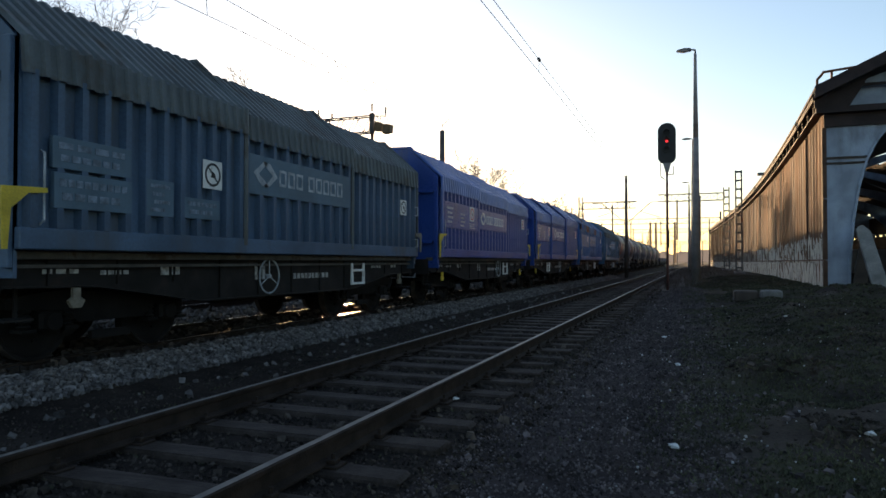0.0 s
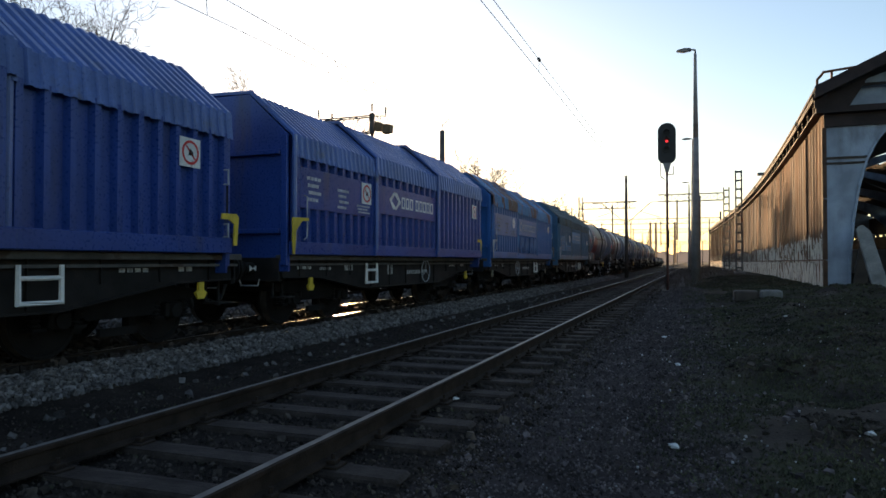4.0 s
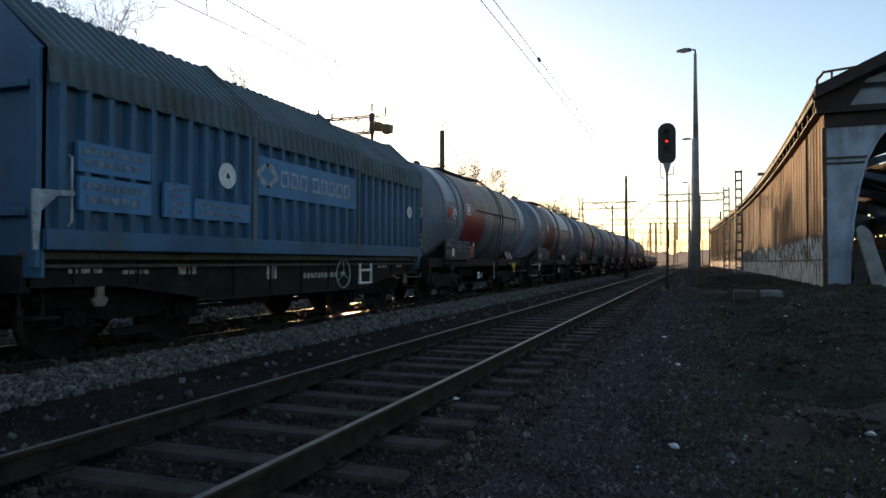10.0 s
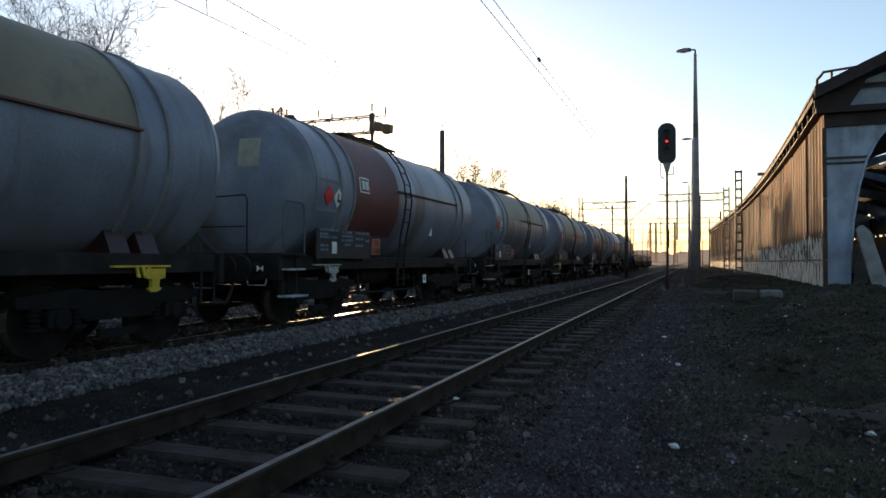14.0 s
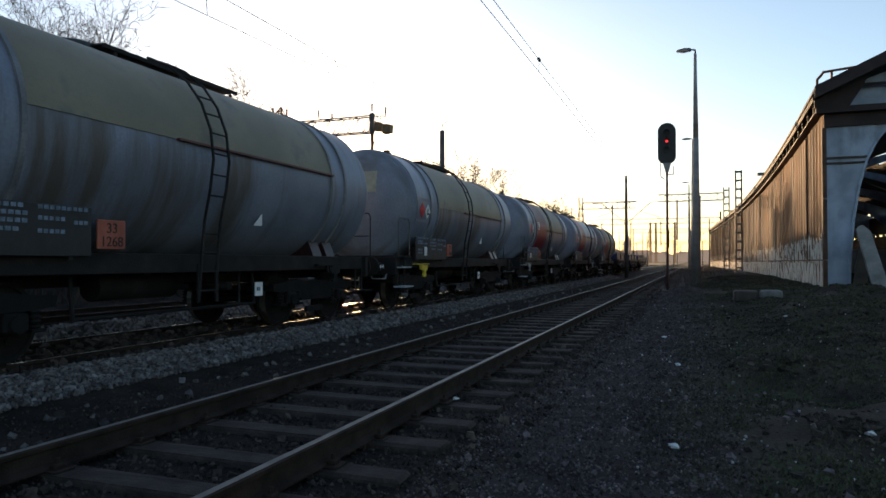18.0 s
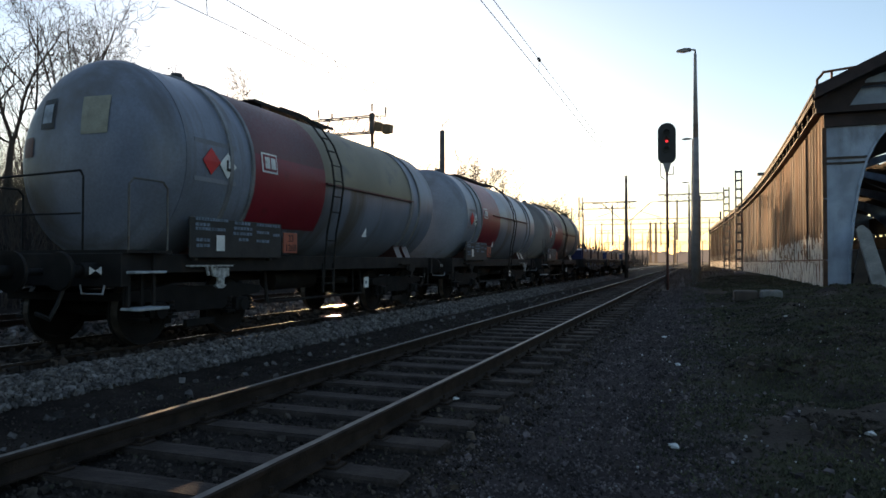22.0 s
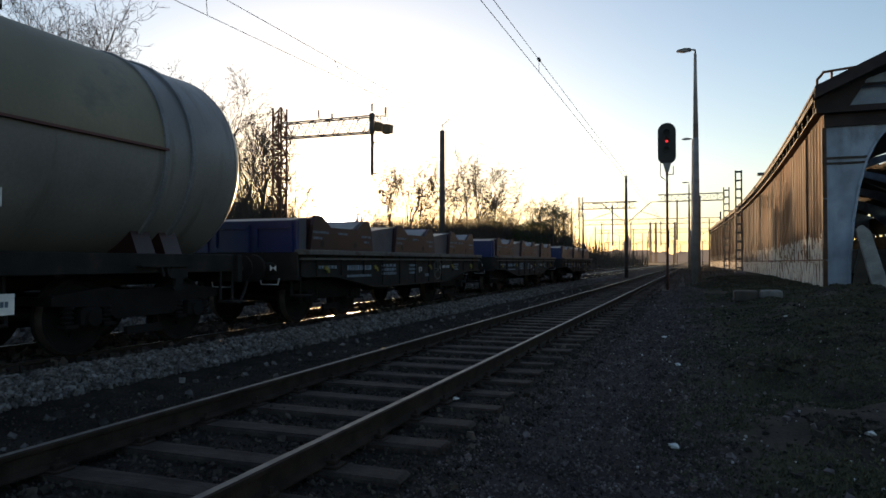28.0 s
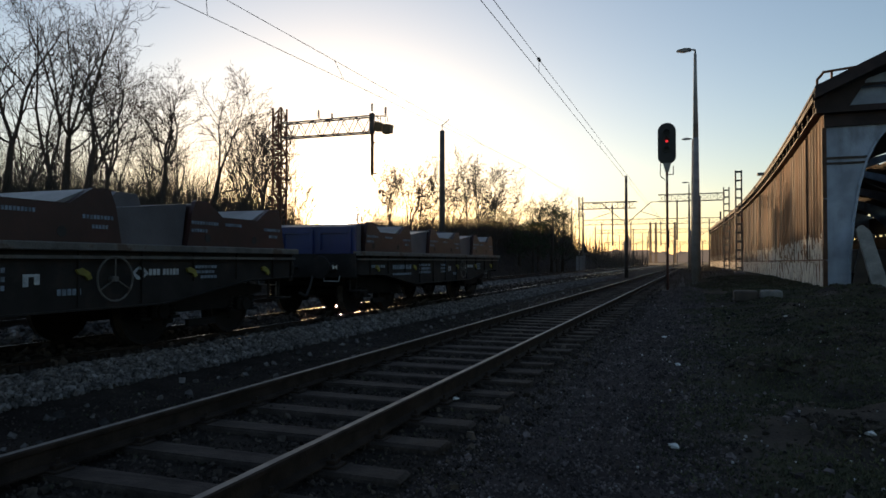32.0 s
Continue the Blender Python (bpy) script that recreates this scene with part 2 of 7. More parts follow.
def tube(bm, a, b, r0, r1=None, n=6, mat=0, caps=True):
    """A round bar from a to b."""
    a, b = Vector(a), Vector(b)
    r1 = r0 if r1 is None else r1
    d = (b - a)
    if d.length < 1e-6:
        return
    d.normalize()
    u = d.orthogonal().normalized()
    v = d.cross(u)
    rings = []
    for c, r in ((a, r0), (b, r1)):
        rings.append([bm.verts.new(c + (u * math.cos(t) + v * math.sin(t)) * r) for t in (2 * math.pi * k / n for k in range(n))])
    for k in range(n):
        f = bm.faces.new((rings[0][k], rings[0][(k + 1) % n], rings[1][(k + 1) % n], rings[1][k]))
        f.material_index = mat
        f.smooth = n > 6
    if caps:
        bm.faces.new(rings[0][::-1]).material_index = mat
        bm.faces.new(rings[1]).material_index = mat


def path_bar(bm, pts, r, n=6, mat=0):
    """One bent round bar through the points; closed where the last point meets the first."""
    pts = [Vector(p) for p in pts]
    loop = (pts[0] - pts[-1]).length < 1e-5
    if loop:
        pts = pts[:-1]
    count = len(pts)
    rings, u = [], None
    for k, p in enumerate(pts):
        a = pts[k - 1] if k or loop else None
        c = pts[(k + 1) % count] if k < count - 1 or loop else None
        d0 = (p - a).normalized() if a is not None else (c - p).normalized()
        d1 = (c - p).normalized() if c is not None else d0
        t = (d0 + d1).normalized() if (d0 + d1).length > 1e-4 else d0
        u = t.orthogonal() if u is None else u - t * u.dot(t)
        u = u.normalized() if u.length > 1e-5 else t.orthogonal().normalized()
        v = t.cross(u)
        wide = min(1.6, 1.0 / max(0.6, t.dot(d0)))
        rings.append([bm.verts.new(p + (u * math.cos(g) + v * math.sin(g)) * r * wide) for g in (2 * math.pi * q / n for q in range(n))])
    pairs = list(zip(rings[:-1], rings[1:]))
    if loop:
        last, first = rings[-1], rings[0]
        shift = min(range(n), key=lambda q: (first[q].co - last[0].co).length)
        pairs.append((last, first[shift:] + first[:shift]))
    for ra, rb in pairs:
        for q in range(n):
            bm.faces.new((ra[q], ra[(q + 1) % n], rb[(q + 1) % n], rb[q])).material_index = mat
    if not loop:
        bm.faces.new(rings[0][::-1]).material_index = mat
        bm.faces.new(rings[-1]).material_index = mat


def prism(bm, outline, axis, lo, hi, mat=0):
    """An outline of (u, v) drawn out along an axis: 'x' -> (y, z), 'y' -> (x, z), 'z' -> (x, y)."""
    def at(u, v, w):
        return {"x": (w, u, v), "y": (u, w, v), "z": (u, v, w)}[axis]
    a = [bm.verts.new(at(u, v, lo)) for u, v in outline]
    b = [bm.verts.new(at(u, v, hi)) for u, v in outline]
    n = len(outline)
    made = [bm.faces.new(a), bm.faces.new(b[::-1])]
    for k in range(n):
        made.append(bm.faces.new((a[k], b[k], b[(k + 1) % n], a[(k + 1) % n])))
    for f in made:
        f.material_index = mat
    bmesh.ops.recalc_face_normals(bm, faces=made)


def disc_ring(bm, centre, axis, r, tube_r, n=20, mat=0):
    c = Vector(centre)
    pts = []
    for k in range(n + 1):
        t = 2 * math.pi * k / n
        pts.append(c + (Vector((0, math.cos(t), math.sin(t))) if axis == "x" else Vector((math.cos(t), 0, math.sin(t)))) * r)
    path_bar(bm, pts, tube_r, n=5, mat=mat)


def corrugated(bm, path, y0, y1, pitch, depth, mat=0, thick=True, share=0.5):
    """A ribbed sheet: ribs run along path (x, z points), repeat along y and stand out by depth."""
    count = max(1, round((y1 - y0) / pitch))
    p = (y1 - y0) / count
    prof = []
    e = 0.12
    for k in range(count):
        s = y0 + k * p
        prof += [(s, 0.0), (s + p * (1 - share) / 2, 0.0), (s + p * ((1 - share) / 2 + e), depth), (s + p * ((1 + share) / 2 - e), depth), (s + p * (1 + share) / 2, 0.0)]
    prof.append((y1, 0.0))
    normals = []
    for k in range(len(path)):
        a = Vector(path[max(0, k - 1)])
        b = Vector(path[min(len(path) - 1, k + 1)])
        t = (b - a).normalized()
        normals.append(Vector((t.y, -t.x)))
    rows = []
    for k, (x, z) in enumerate(path):
        nx, nz = normals[k]
        rows.append([bm.verts.new((x + nx * d, y, z + nz * d)) for y, d in prof])
    for r0, r1 in zip(rows[:-1], rows[1:]):
        for k in range(len(prof) - 1):
            f = bm.faces.new((r0[k], r0[k + 1], r1[k + 1], r1[k]))
            f.material_index = mat


# ---- ground ----
def smooth_step(a, b, x):
    t = min(1.0, max(0.0, (x - a) / (b - a)))
    return t * t * (3 - 2 * t)


def sun_gap(x, y):
    """A gap made up in the wooded bank to let the low sun through."""
    d = (x + 0.552 * y + 0.3) / 2.4
    return math.exp(-d * d)


# low heaps of rubble and earth on the verge: x, y, radius, height
MOUNDS = ((0.98, 9.5, 0.6, 0.13), (1.30, 6.1, 0.45, 0.12), (2.3, 12.5, 0.9, 0.14), (3.4, 16.5, 1.2, 0.20), (4.7, 23.5, 1.3, 0.30), (-0.3, 8.5, 0.3, 0.05), (1.3, 17.8, 0.8, 0.10))


def ground_height(x, y):
    """Height of the ground: ballast beds of the tracks, a low rise towards the shed, rough verge."""
    z = -0.26
    z += 0.16 * smooth_step(-5.9, -6.55, x) * smooth_step(-11.4, -9.3, x)     # bed of the line with the train
    z -= 0.07 * smooth_step(-6.1, -5.75, x) * smooth_step(-4.2, -4.55, x)      # strip between the lines, sunk so the near rail keeps low sun off
    z += (0.15 + 0.06 * noise.noise((x * 1.5, y * 1.1, 6))) * math.exp(-((x + 10.5) / 0.7) ** 2)      # heaped ballast beyond the line
    z += 0.05 * smooth_step(-4.6, -4.2, x) * smooth_step(-1.2, -1.7, x)       # bed of the siding
    z += 0.24 * smooth_step(0.6, 2.6, x) * smooth_step(6.0, 20.0, y)          # verge in front of the shed
    z += 0.20 * smooth_step(-0.9, 0.3, x) * smooth_step(12.0, 30.0, y) * smooth_step(-1.5, -0.4, x)
    z += 0.30 * math.exp(-((x + 0.55) / 0.7) ** 2 - ((y - 30.0) / 2.5) ** 2)    # low heap of earth by the signal
    z += 0.10 * noise.noise((x * 0.8, y * 0.8, 0)) * (smooth_step(-0.6, 0.9, x) + 0.10)
    z += 0.06 * noise.noise((x * 1.9, y * 1.9, 9)) * smooth_step(0.0, 1.4, x)
    for cx, cy, r, h in MOUNDS:
        z += h * math.exp(-((x - cx) ** 2 + (y - cy) ** 2 * 0.7) / (r * r)) * (1 + 0.5 * noise.noise((x * 4, y * 4, 1)))
    z += 0.02 * noise.noise((x * 3.1, y * 3.1, 4)) * (smooth_step(-1.6, -0.6, x) + 0.3)
    z += 3.3 * smooth_step(-16.2, -21.0, x) * smooth_step(-40, 10, y) * smooth_step(190, 120, y) * (1 - 0.8 * sun_gap(x, y))     # wooded bank beyond the lines; height made up to stop low sun under wagons
    return z


def ground():
    xs = [-3000, -1200, -500, -200, -90, -60, -45, -35, -28, -24, -20, -17, -15, -13]
    x = -12.0
    while x < 6.0:
        xs.append(x)
        x += 0.16
    xs += [6.5, 7.5, 9, 12, 16, 22, 30, 45, 80, 200, 600, 1500, 3000]
    ys = [-3000, -900, -300, -120, -60, -30, -15, -8, -4, -2]
    y = -1.0
    while y < 260:
        ys.append(y)
        y += 0.16 if y < 9 else 0.16 + (y - 9) * 0.018
    ys += [320, 420, 600, 1000, 1800, 3500]
    verts = [(a, b, ground_height(a, b)) for b in ys for a in xs]
    n = len(xs)
    faces = [(j * n + i, j * n + i + 1, (j + 1) * n + i + 1, (j + 1) * n + i) for j in range(len(ys) - 1) for i in range(n - 1)]
    me = bpy.data.meshes.new("ground")
    me.from_pydata(verts, [], faces)
    for key in ("soil", "cinder", "ballast", "trackbed"):
        me.materials.append(M[key])
    for p in me.polygons:
        p.use_smooth = True
        c = p.center
        edge = 0.5 * noise.noise((c.y * 0.35, 2.0, 0)) + 0.3 * noise.noise((c.x * 2, c.y * 2, 5))
        if -9.0 < c.x < -1.55 + edge * 0.2:
            p.material_index = 3
        elif -5.9 < c.x < -0.15 + edge * 1.1 + 0.5 * smooth_step(12, 26, c.y):
            p.material_index = 1
        elif -12.2 < c.x < -9.0:
            p.material_index = 2
        # ground beyond the lines takes the same dark colour as the track bed
        elif -60 < c.x <= -12.2:
            p.material_index = 3
    ob = new("ground", me)
    tagged(ob, "dark cinder and soil ground with patches of grass and moss", "ground", kind="structure")
    return ob


ground()


def stones(name, label, count, area, size, mat, seed, lift=0.0, weight=None, blocky=False):
    """Loose stones lying on the ground inside area (x0, x1, y0, y1)."""
    rng = random.Random(seed)
    base = [Vector(p) for p in ((1, 0, 0), (-1, 0, 0), (0, 1, 0), (0, -1, 0), (0, 0, 1), (0, 0, -1))]
    tri = ((0, 2, 4), (2, 1, 4), (1, 3, 4), (3, 0, 4), (2, 0, 5), (1, 2, 5), (3, 1, 5), (0, 3, 5))
    if blocky:
        base = [Vector((a, b, c)) * 0.72 for a in (-1, 1) for b in (-1, 1) for c in (-1, 1)]
        tri = ((0, 1, 3, 2), (4, 6, 7, 5), (0, 4, 5, 1), (2, 3, 7, 6), (0, 2, 6, 4), (1, 5, 7, 3))
    verts, faces = [], []
    x0, x1, y0, y1 = area
    for _ in range(count):
        u = rng.random()
        y = y0 + (y1 - y0) * (u * u if weight else u)
        x = x0 + (x1 - x0) * rng.random()
        s = size * (0.55 + 0.9 * rng.random() ** 2) * (1.0 if not weight else 1.0 + 0.9 * u)
        turn = Euler((rng.random() * 6, rng.random() * 6, rng.random() * 6)).to_matrix()
        z = ground_height(x, y) + lift + s * 0.25
        k = len(verts)
        for b in base:
            q = turn @ Vector((b.x * (0.8 + 0.6 * rng.random()), b.y * (0.7 + 0.5 * rng.random()), b.z * (0.55 + 0.4 * rng.random())))
            verts.append((x + q.x * s, y + q.y * s, z + q.z * s))
        faces += [tuple(q + k for q in f) for f in tri]
    me = bpy.data.meshes.new(name)
    me.from_pydata(verts, [], faces)
    me.materials.append(mat)
    ob = new(name, me)
    return tagged(ob, label, "stones", kind="stuff")


stones("ballast_shoulder", "pale grey crushed stone along the edge of the line", 33000, (-6.78, -6.0, 0.5, 60), 0.0215, M["ballast"], 1, 0.012, True, True)
stones("oily_ballast", "dark oily crushed stone between the rails under the train", 8000, (-9.0, -6.78, -3.0, 60), 0.042, M["oldstone"], 6, 0.0, True, True)
stones("far_ballast", "pale grey crushed stone beyond the running line", 9000, (-12.0, -9.0, 1.5, 70), 0.055, M["ballast"], 2, 0.01, True)
stones("dirty_stones", "dirty small stones between the sleepers of the siding", 30000, (-4.6, -1.2, 1.0, 30), 0.0125, M["oldstone"], 3, 0.0, True)
stones("coarse_stones", "scattered larger stones between the sleepers of the siding", 1500, (-4.6, -1.2, 1.0, 34), 0.024, M["clod"], 13, 0.0, True, True)
stones("path_gravel", "fine dark gravel and clinker on the path", 42000, (-1.6, 0.35, 2.2, 30), 0.0088, M["gravel"], 4, 0.0, True)
stones("path_stones", "scattered broken stones on the cinder path", 900, (-1.5, 0.9, 2.2, 26), 0.019, M["gravel"], 7, 0.0, True, True)
stones("pale_chips", "small pale stone chips and litter scattered on the path and verge", 900, (-1.5, 4.5, 2.5, 22), 0.0075, M["chip"], 14, 0.004, True, True)
stones("strip_gravel", "dark clinker and dirt between the two lines", 15000, (-5.95, -4.4, 0.0, 40), 0.010, M["oldstone"], 8, -0.003, True)
stones("strip_stones", "scattered stray ballast stones between the two lines", 260, (-5.95, -4.6, 1.4, 40), 0.026, M["ballast"], 9, 0.0, True, True)
stones("earth_clods", "clods of earth and broken stone on the verge", 7000, (0.3, 7.0, 2.2, 28), 0.017, M["clod"], 5, -0.012, True, True)
for k, (cx, cy, r, h) in enumerate(MOUNDS[:5]):
    stones("rubble", "broken stone and clods on a low heap of earth", 260, (cx - r, cx + r, cy - r, cy + r), 0.032, M["clod"], 60 + k, -0.01, None, True)


# ---- tracks ----
def rail_mesh(length, seg, head):
    """Flat-bottomed rail with a polished head, running along y from 0."""
    bm = bmesh.new()
    half = [(0.066, -0.155), (0.066, -0.143), (0.012, -0.125), (0.010, -0.045), (0.034, -0.034), (0.036, -0.008)]
    prof = half + [(-x, z) for x, z in reversed(half)]
    n = len(prof)
    rings = []
    for k in range(seg + 1):
        rings.append([bm.verts.new((x, length * k / seg, z)) for x, z in prof])
    for a, b in zip(rings[:-1], rings[1:]):
        for k in range(n):
            bm.faces.new((a[k], a[(k + 1) % n], b[(k + 1) % n], b[k]))
    # running surface
    for k in range(seg):
        y0, y1 = length * k / seg, length * (k + 1) / seg
        quad(bm, ((0.036, y0, -0.008), (0.036, y1, -0.008), (0.024, y1, 0.0), (0.024, y0, 0.0)), 0)
        quad(bm, ((0.024, y0, 0.0), (0.024, y1, 0.0), (-0.024, y1, 0.0), (-0.024, y0, 0.0)), 1)
        quad(bm, ((-0.024, y0, 0.0), (-0.024, y1, 0.0), (-0.036, y1, -0.008), (-0.036, y0, -0.008)), 0)
    bmesh.ops.recalc_face_normals(bm, faces=bm.faces[:])
    return mesh_of(bm, "rail", [M["rail"], M[head]])


def sleeper_mesh(seed):
    rng = random.Random(seed)
    bm = bmesh.new()
    box(bm, -1.36, 1.36, -0.12, 0.12, -0.30, -0.165, bevel=0.015)
    for v in bm.verts:
        v.co += Vector((rng.uniform(-.02, .02), rng.uniform(-.012, .012), rng.uniform(-.008, .004)))
    me = mesh_of(bm, "sleeper", M["sleeper"])
    return me


def chair_mesh():
    bm = bmesh.new()
    box(bm, -0.15, 0.15, -0.075, 0.075, -0.168, -0.148, bevel=0.004)
    for s in (-1, 1):
        box(bm, s * 0.09 - 0.03, s * 0.09 + 0.03, -0.04, 0.04, -0.15, -0.118, bevel=0.006)
        tube(bm, (s * 0.09, 0, -0.12), (s * 0.09, 0, -0.085), 0.014, n=6)
    return mesh_of(bm, "rail_chair", M["rail"])


def track(name, cx, gauge, y0, y1, label, near):
    t = thing(name, (cx, 0, 0), label, "railway track", kind="structure")
    me = rail_mesh(y1 - y0, 40, "railold" if name == "track_1" else "railtop")
    for s in (-1, 1):
        piece("rail", me, t, s * gauge / 2, y0, 0)
    rng = random.Random(len(name))
    variants = [sleeper_mesh(k) for k in range(4)]
    chair = chair_mesh()
    y = y0 + 0.3
    far = bmesh.new()
    while y < y1:
        if y < near:
            piece("sleeper", variants[rng.randrange(4)], t, rng.uniform(-.03, .03), y + rng.uniform(-.03, .03), rng.uniform(-.006, .004), 0, rng.uniform(-.5, .5), rng.uniform(-.8, .8))
            if -2 < y < 26:
                for s in (-1, 1):
                    piece("rail_chair", chair, t, s * gauge / 2, y, 0)
        else:
            box(far, -1.34, 1.34, y - 0.12, y + 0.12, -0.3, -0.17)
        y += 0.68
    tagged(part("far_sleepers", far, M["sleeper"], t), kind="stuff")
    return t


track("track_1", -3.015, 1.55, -40.0, 140.0, "siding with rusty rails, worn bright on top, on wooden sleepers", 56)
track("track_2", TRAIN_X, 1.55, -60.0, 260.0, "running line with polished rails under the freight train", 30)
track("track_3", -13.2, 1.55, -60.0, 260.0, "parallel line behind the train on grey ballast", 0)


# ---- the train ----
SPEEDS = [(2 * k, v) for k, v in enumerate((4.62, 4.62, 4.62, 4.68, 4.67, 4.68, 4.74, 4.80, 4.80, 4.9, 5.1, 5.28, 5.40, 5.52, 5.62, 5.80, 6.0))]


def travelled(t):
    """Metres the train has rolled by t seconds."""
    s = 0.0
    for (ta, va), (tb, vb) in zip(SPEEDS[:-1], SPEEDS[1:]):
        if t <= ta:
            break
        e = min(t, tb)
        ve = va + (vb - va) * (e - ta) / (tb - ta)
        s += (va + ve) / 2 * (e - ta)
    return s


WHEEL_R = 0.46
WHEELSETS = []
WAGONS = []


def wheelset_mesh():
    bm = bmesh.new()
    tube(bm, (-1.0, 0, 0), (1.0, 0, 0), 0.075, n=10, mat=1)
    for s in (-1, 1):
        prof = [(0.0, 0.10), (0.12, 0.10), (0.13, 0.06), (0.40, 0.045), (0.42, 0.07), (WHEEL_R, 0.07), (WHEEL_R, -0.05), (WHEEL_R + 0.028, -0.052), (WHEEL_R + 0.026, -0.08), (0.41, -0.08), (0.39, -0.02), (0.12, -0.05), (0.0, -0.05)]
        n = 28
        rings = []
        for r, w in prof:
            rings.append([bm.verts.new((s * (0.775 + w), r * math.cos(2 * math.pi * k / n), r * math.sin(2 * math.pi * k / n))) for k in range(n)] if r > 0 else [bm.verts.new((s * (0.775 + w), 0, 0))])
        for i, (a, b) in enumerate(zip(rings[:-1], rings[1:])):
            for k in range(n):
                k2 = (k + 1) % n
                if len(a) == 1:
                    f = bm.faces.new((a[0], b[k], b[k2]))
                elif len(b) == 1:
                    f = bm.faces.new((a[k], a[k2], b[0]))
                else:
                    f = bm.faces.new((a[k], a[k2], b[k2], b[k]))
                f.material_index = 0 if i == 5 else 1
        # axle box cover bolts turn with the wheel
        for k in range(4):
            t = math.pi / 2 * k
            tube(bm, (s * 0.86, 0.22 * math.cos(t), 0.22 * math.sin(t)), (s * 0.835, 0.22 * math.cos(t), 0.22 * math.sin(t)), 0.03, n=6, mat=1)
    bmesh.ops.recalc_face_normals(bm, faces=bm.faces[:])
    return mesh_of(bm, "wheelset", [M["steel"], M["gear"]])


def bogie_frame_mesh():
    """Cast side frames, axle boxes, springs and the cross beam of a two-axle bogie, centred on its pivot."""
    bm = bmesh.new()
    for s in (-1, 1):
        x = s * 1.02
        outline = [(-1.42, 0.62), (-1.42, 0.74), (-0.62, 0.82), (-0.45, 0.78), (0.45, 0.78), (0.62, 0.82), (1.42, 0.74), (1.42, 0.62), (1.15, 0.60), (0.72, 0.58), (0.5, 0.42), (-0.5, 0.42), (-0.72, 0.58), (-1.15, 0.60)]
        prism(bm, outline, "x", x - 0.05, x + 0.05)
        for y in (-0.9, 0.9):
            box(bm, x - 0.09, x + 0.11, y - 0.15, y + 0.15, 0.36, 0.58, bevel=0.03)
            tube(bm, (x + s * 0.08, y, WHEEL_R), (x + s * 0.15, y, WHEEL_R), 0.10, n=12)
            for dy in (-0.27, 0.27):
                for k in range(4):
                    tube(bm, (x, y + dy, 0.40 + k * 0.055), (x, y + dy, 0.43 + k * 0.055), 0.075, n=8)
                tube(bm, (x, y + dy, 0.38), (x, y + dy, 0.62), 0.05, n=8)
                box(bm, x - 0.09, x + 0.09, y + dy - 0.09, y + dy + 0.09, 0.35, 0.39)
        box(bm, x - 0.03, x + 0.03, -0.3, 0.3, 0.20, 0.30)
        for y in (-0.42, 0.42):
            box(bm, s * 0.775 - 0.06, s * 0.775 + 0.06, y - 0.05, y + 0.05, 0.25, 0.62)
    box(bm, -1.0, 1.0, -0.28, 0.28, 0.5, 0.72, bevel=0.03)
    for y in (-1.38, 1.38):
        box(bm, -1.0, 1.0, y - 0.05, y + 0.05, 0.62, 0.72)
    tube(bm, (0, 0, 0.70), (0, 0, 0.95), 0.30, n=14)
    return mesh_of(bm, "bogie", M["gear"])


WHEELSET = wheelset_mesh()
BOGIE = bogie_frame_mesh()


def running_gear(w, pivot):
    for s in (-1, 1):
        b = piece("bogie", BOGIE, w, 0, s * pivot, 0)
        for y in (-0.9, 0.9):
            ws = piece("wheelset", WHEELSET, b, 0, y, WHEEL_R)
            WHEELSETS.append((ws, y))


def buffer_mesh():
    bm = bmesh.new()
    tube(bm, (0, 0, 0), (0, 0.30, 0), 0.105, n=12)
    tube(bm, (0, 0.28, 0), (0, 0.56, 0), 0.075, n=12)
    tube(bm, (0, 0.55, 0), (0, 0.60, 0), 0.235, 0.225, n=20)
    box(bm, -0.17, 0.17, -0.02, 0.03, -0.17, 0.17, bevel=0.01)
    return mesh_of(bm, "buffer", M["chassis"])


BUFFER = buffer_mesh()


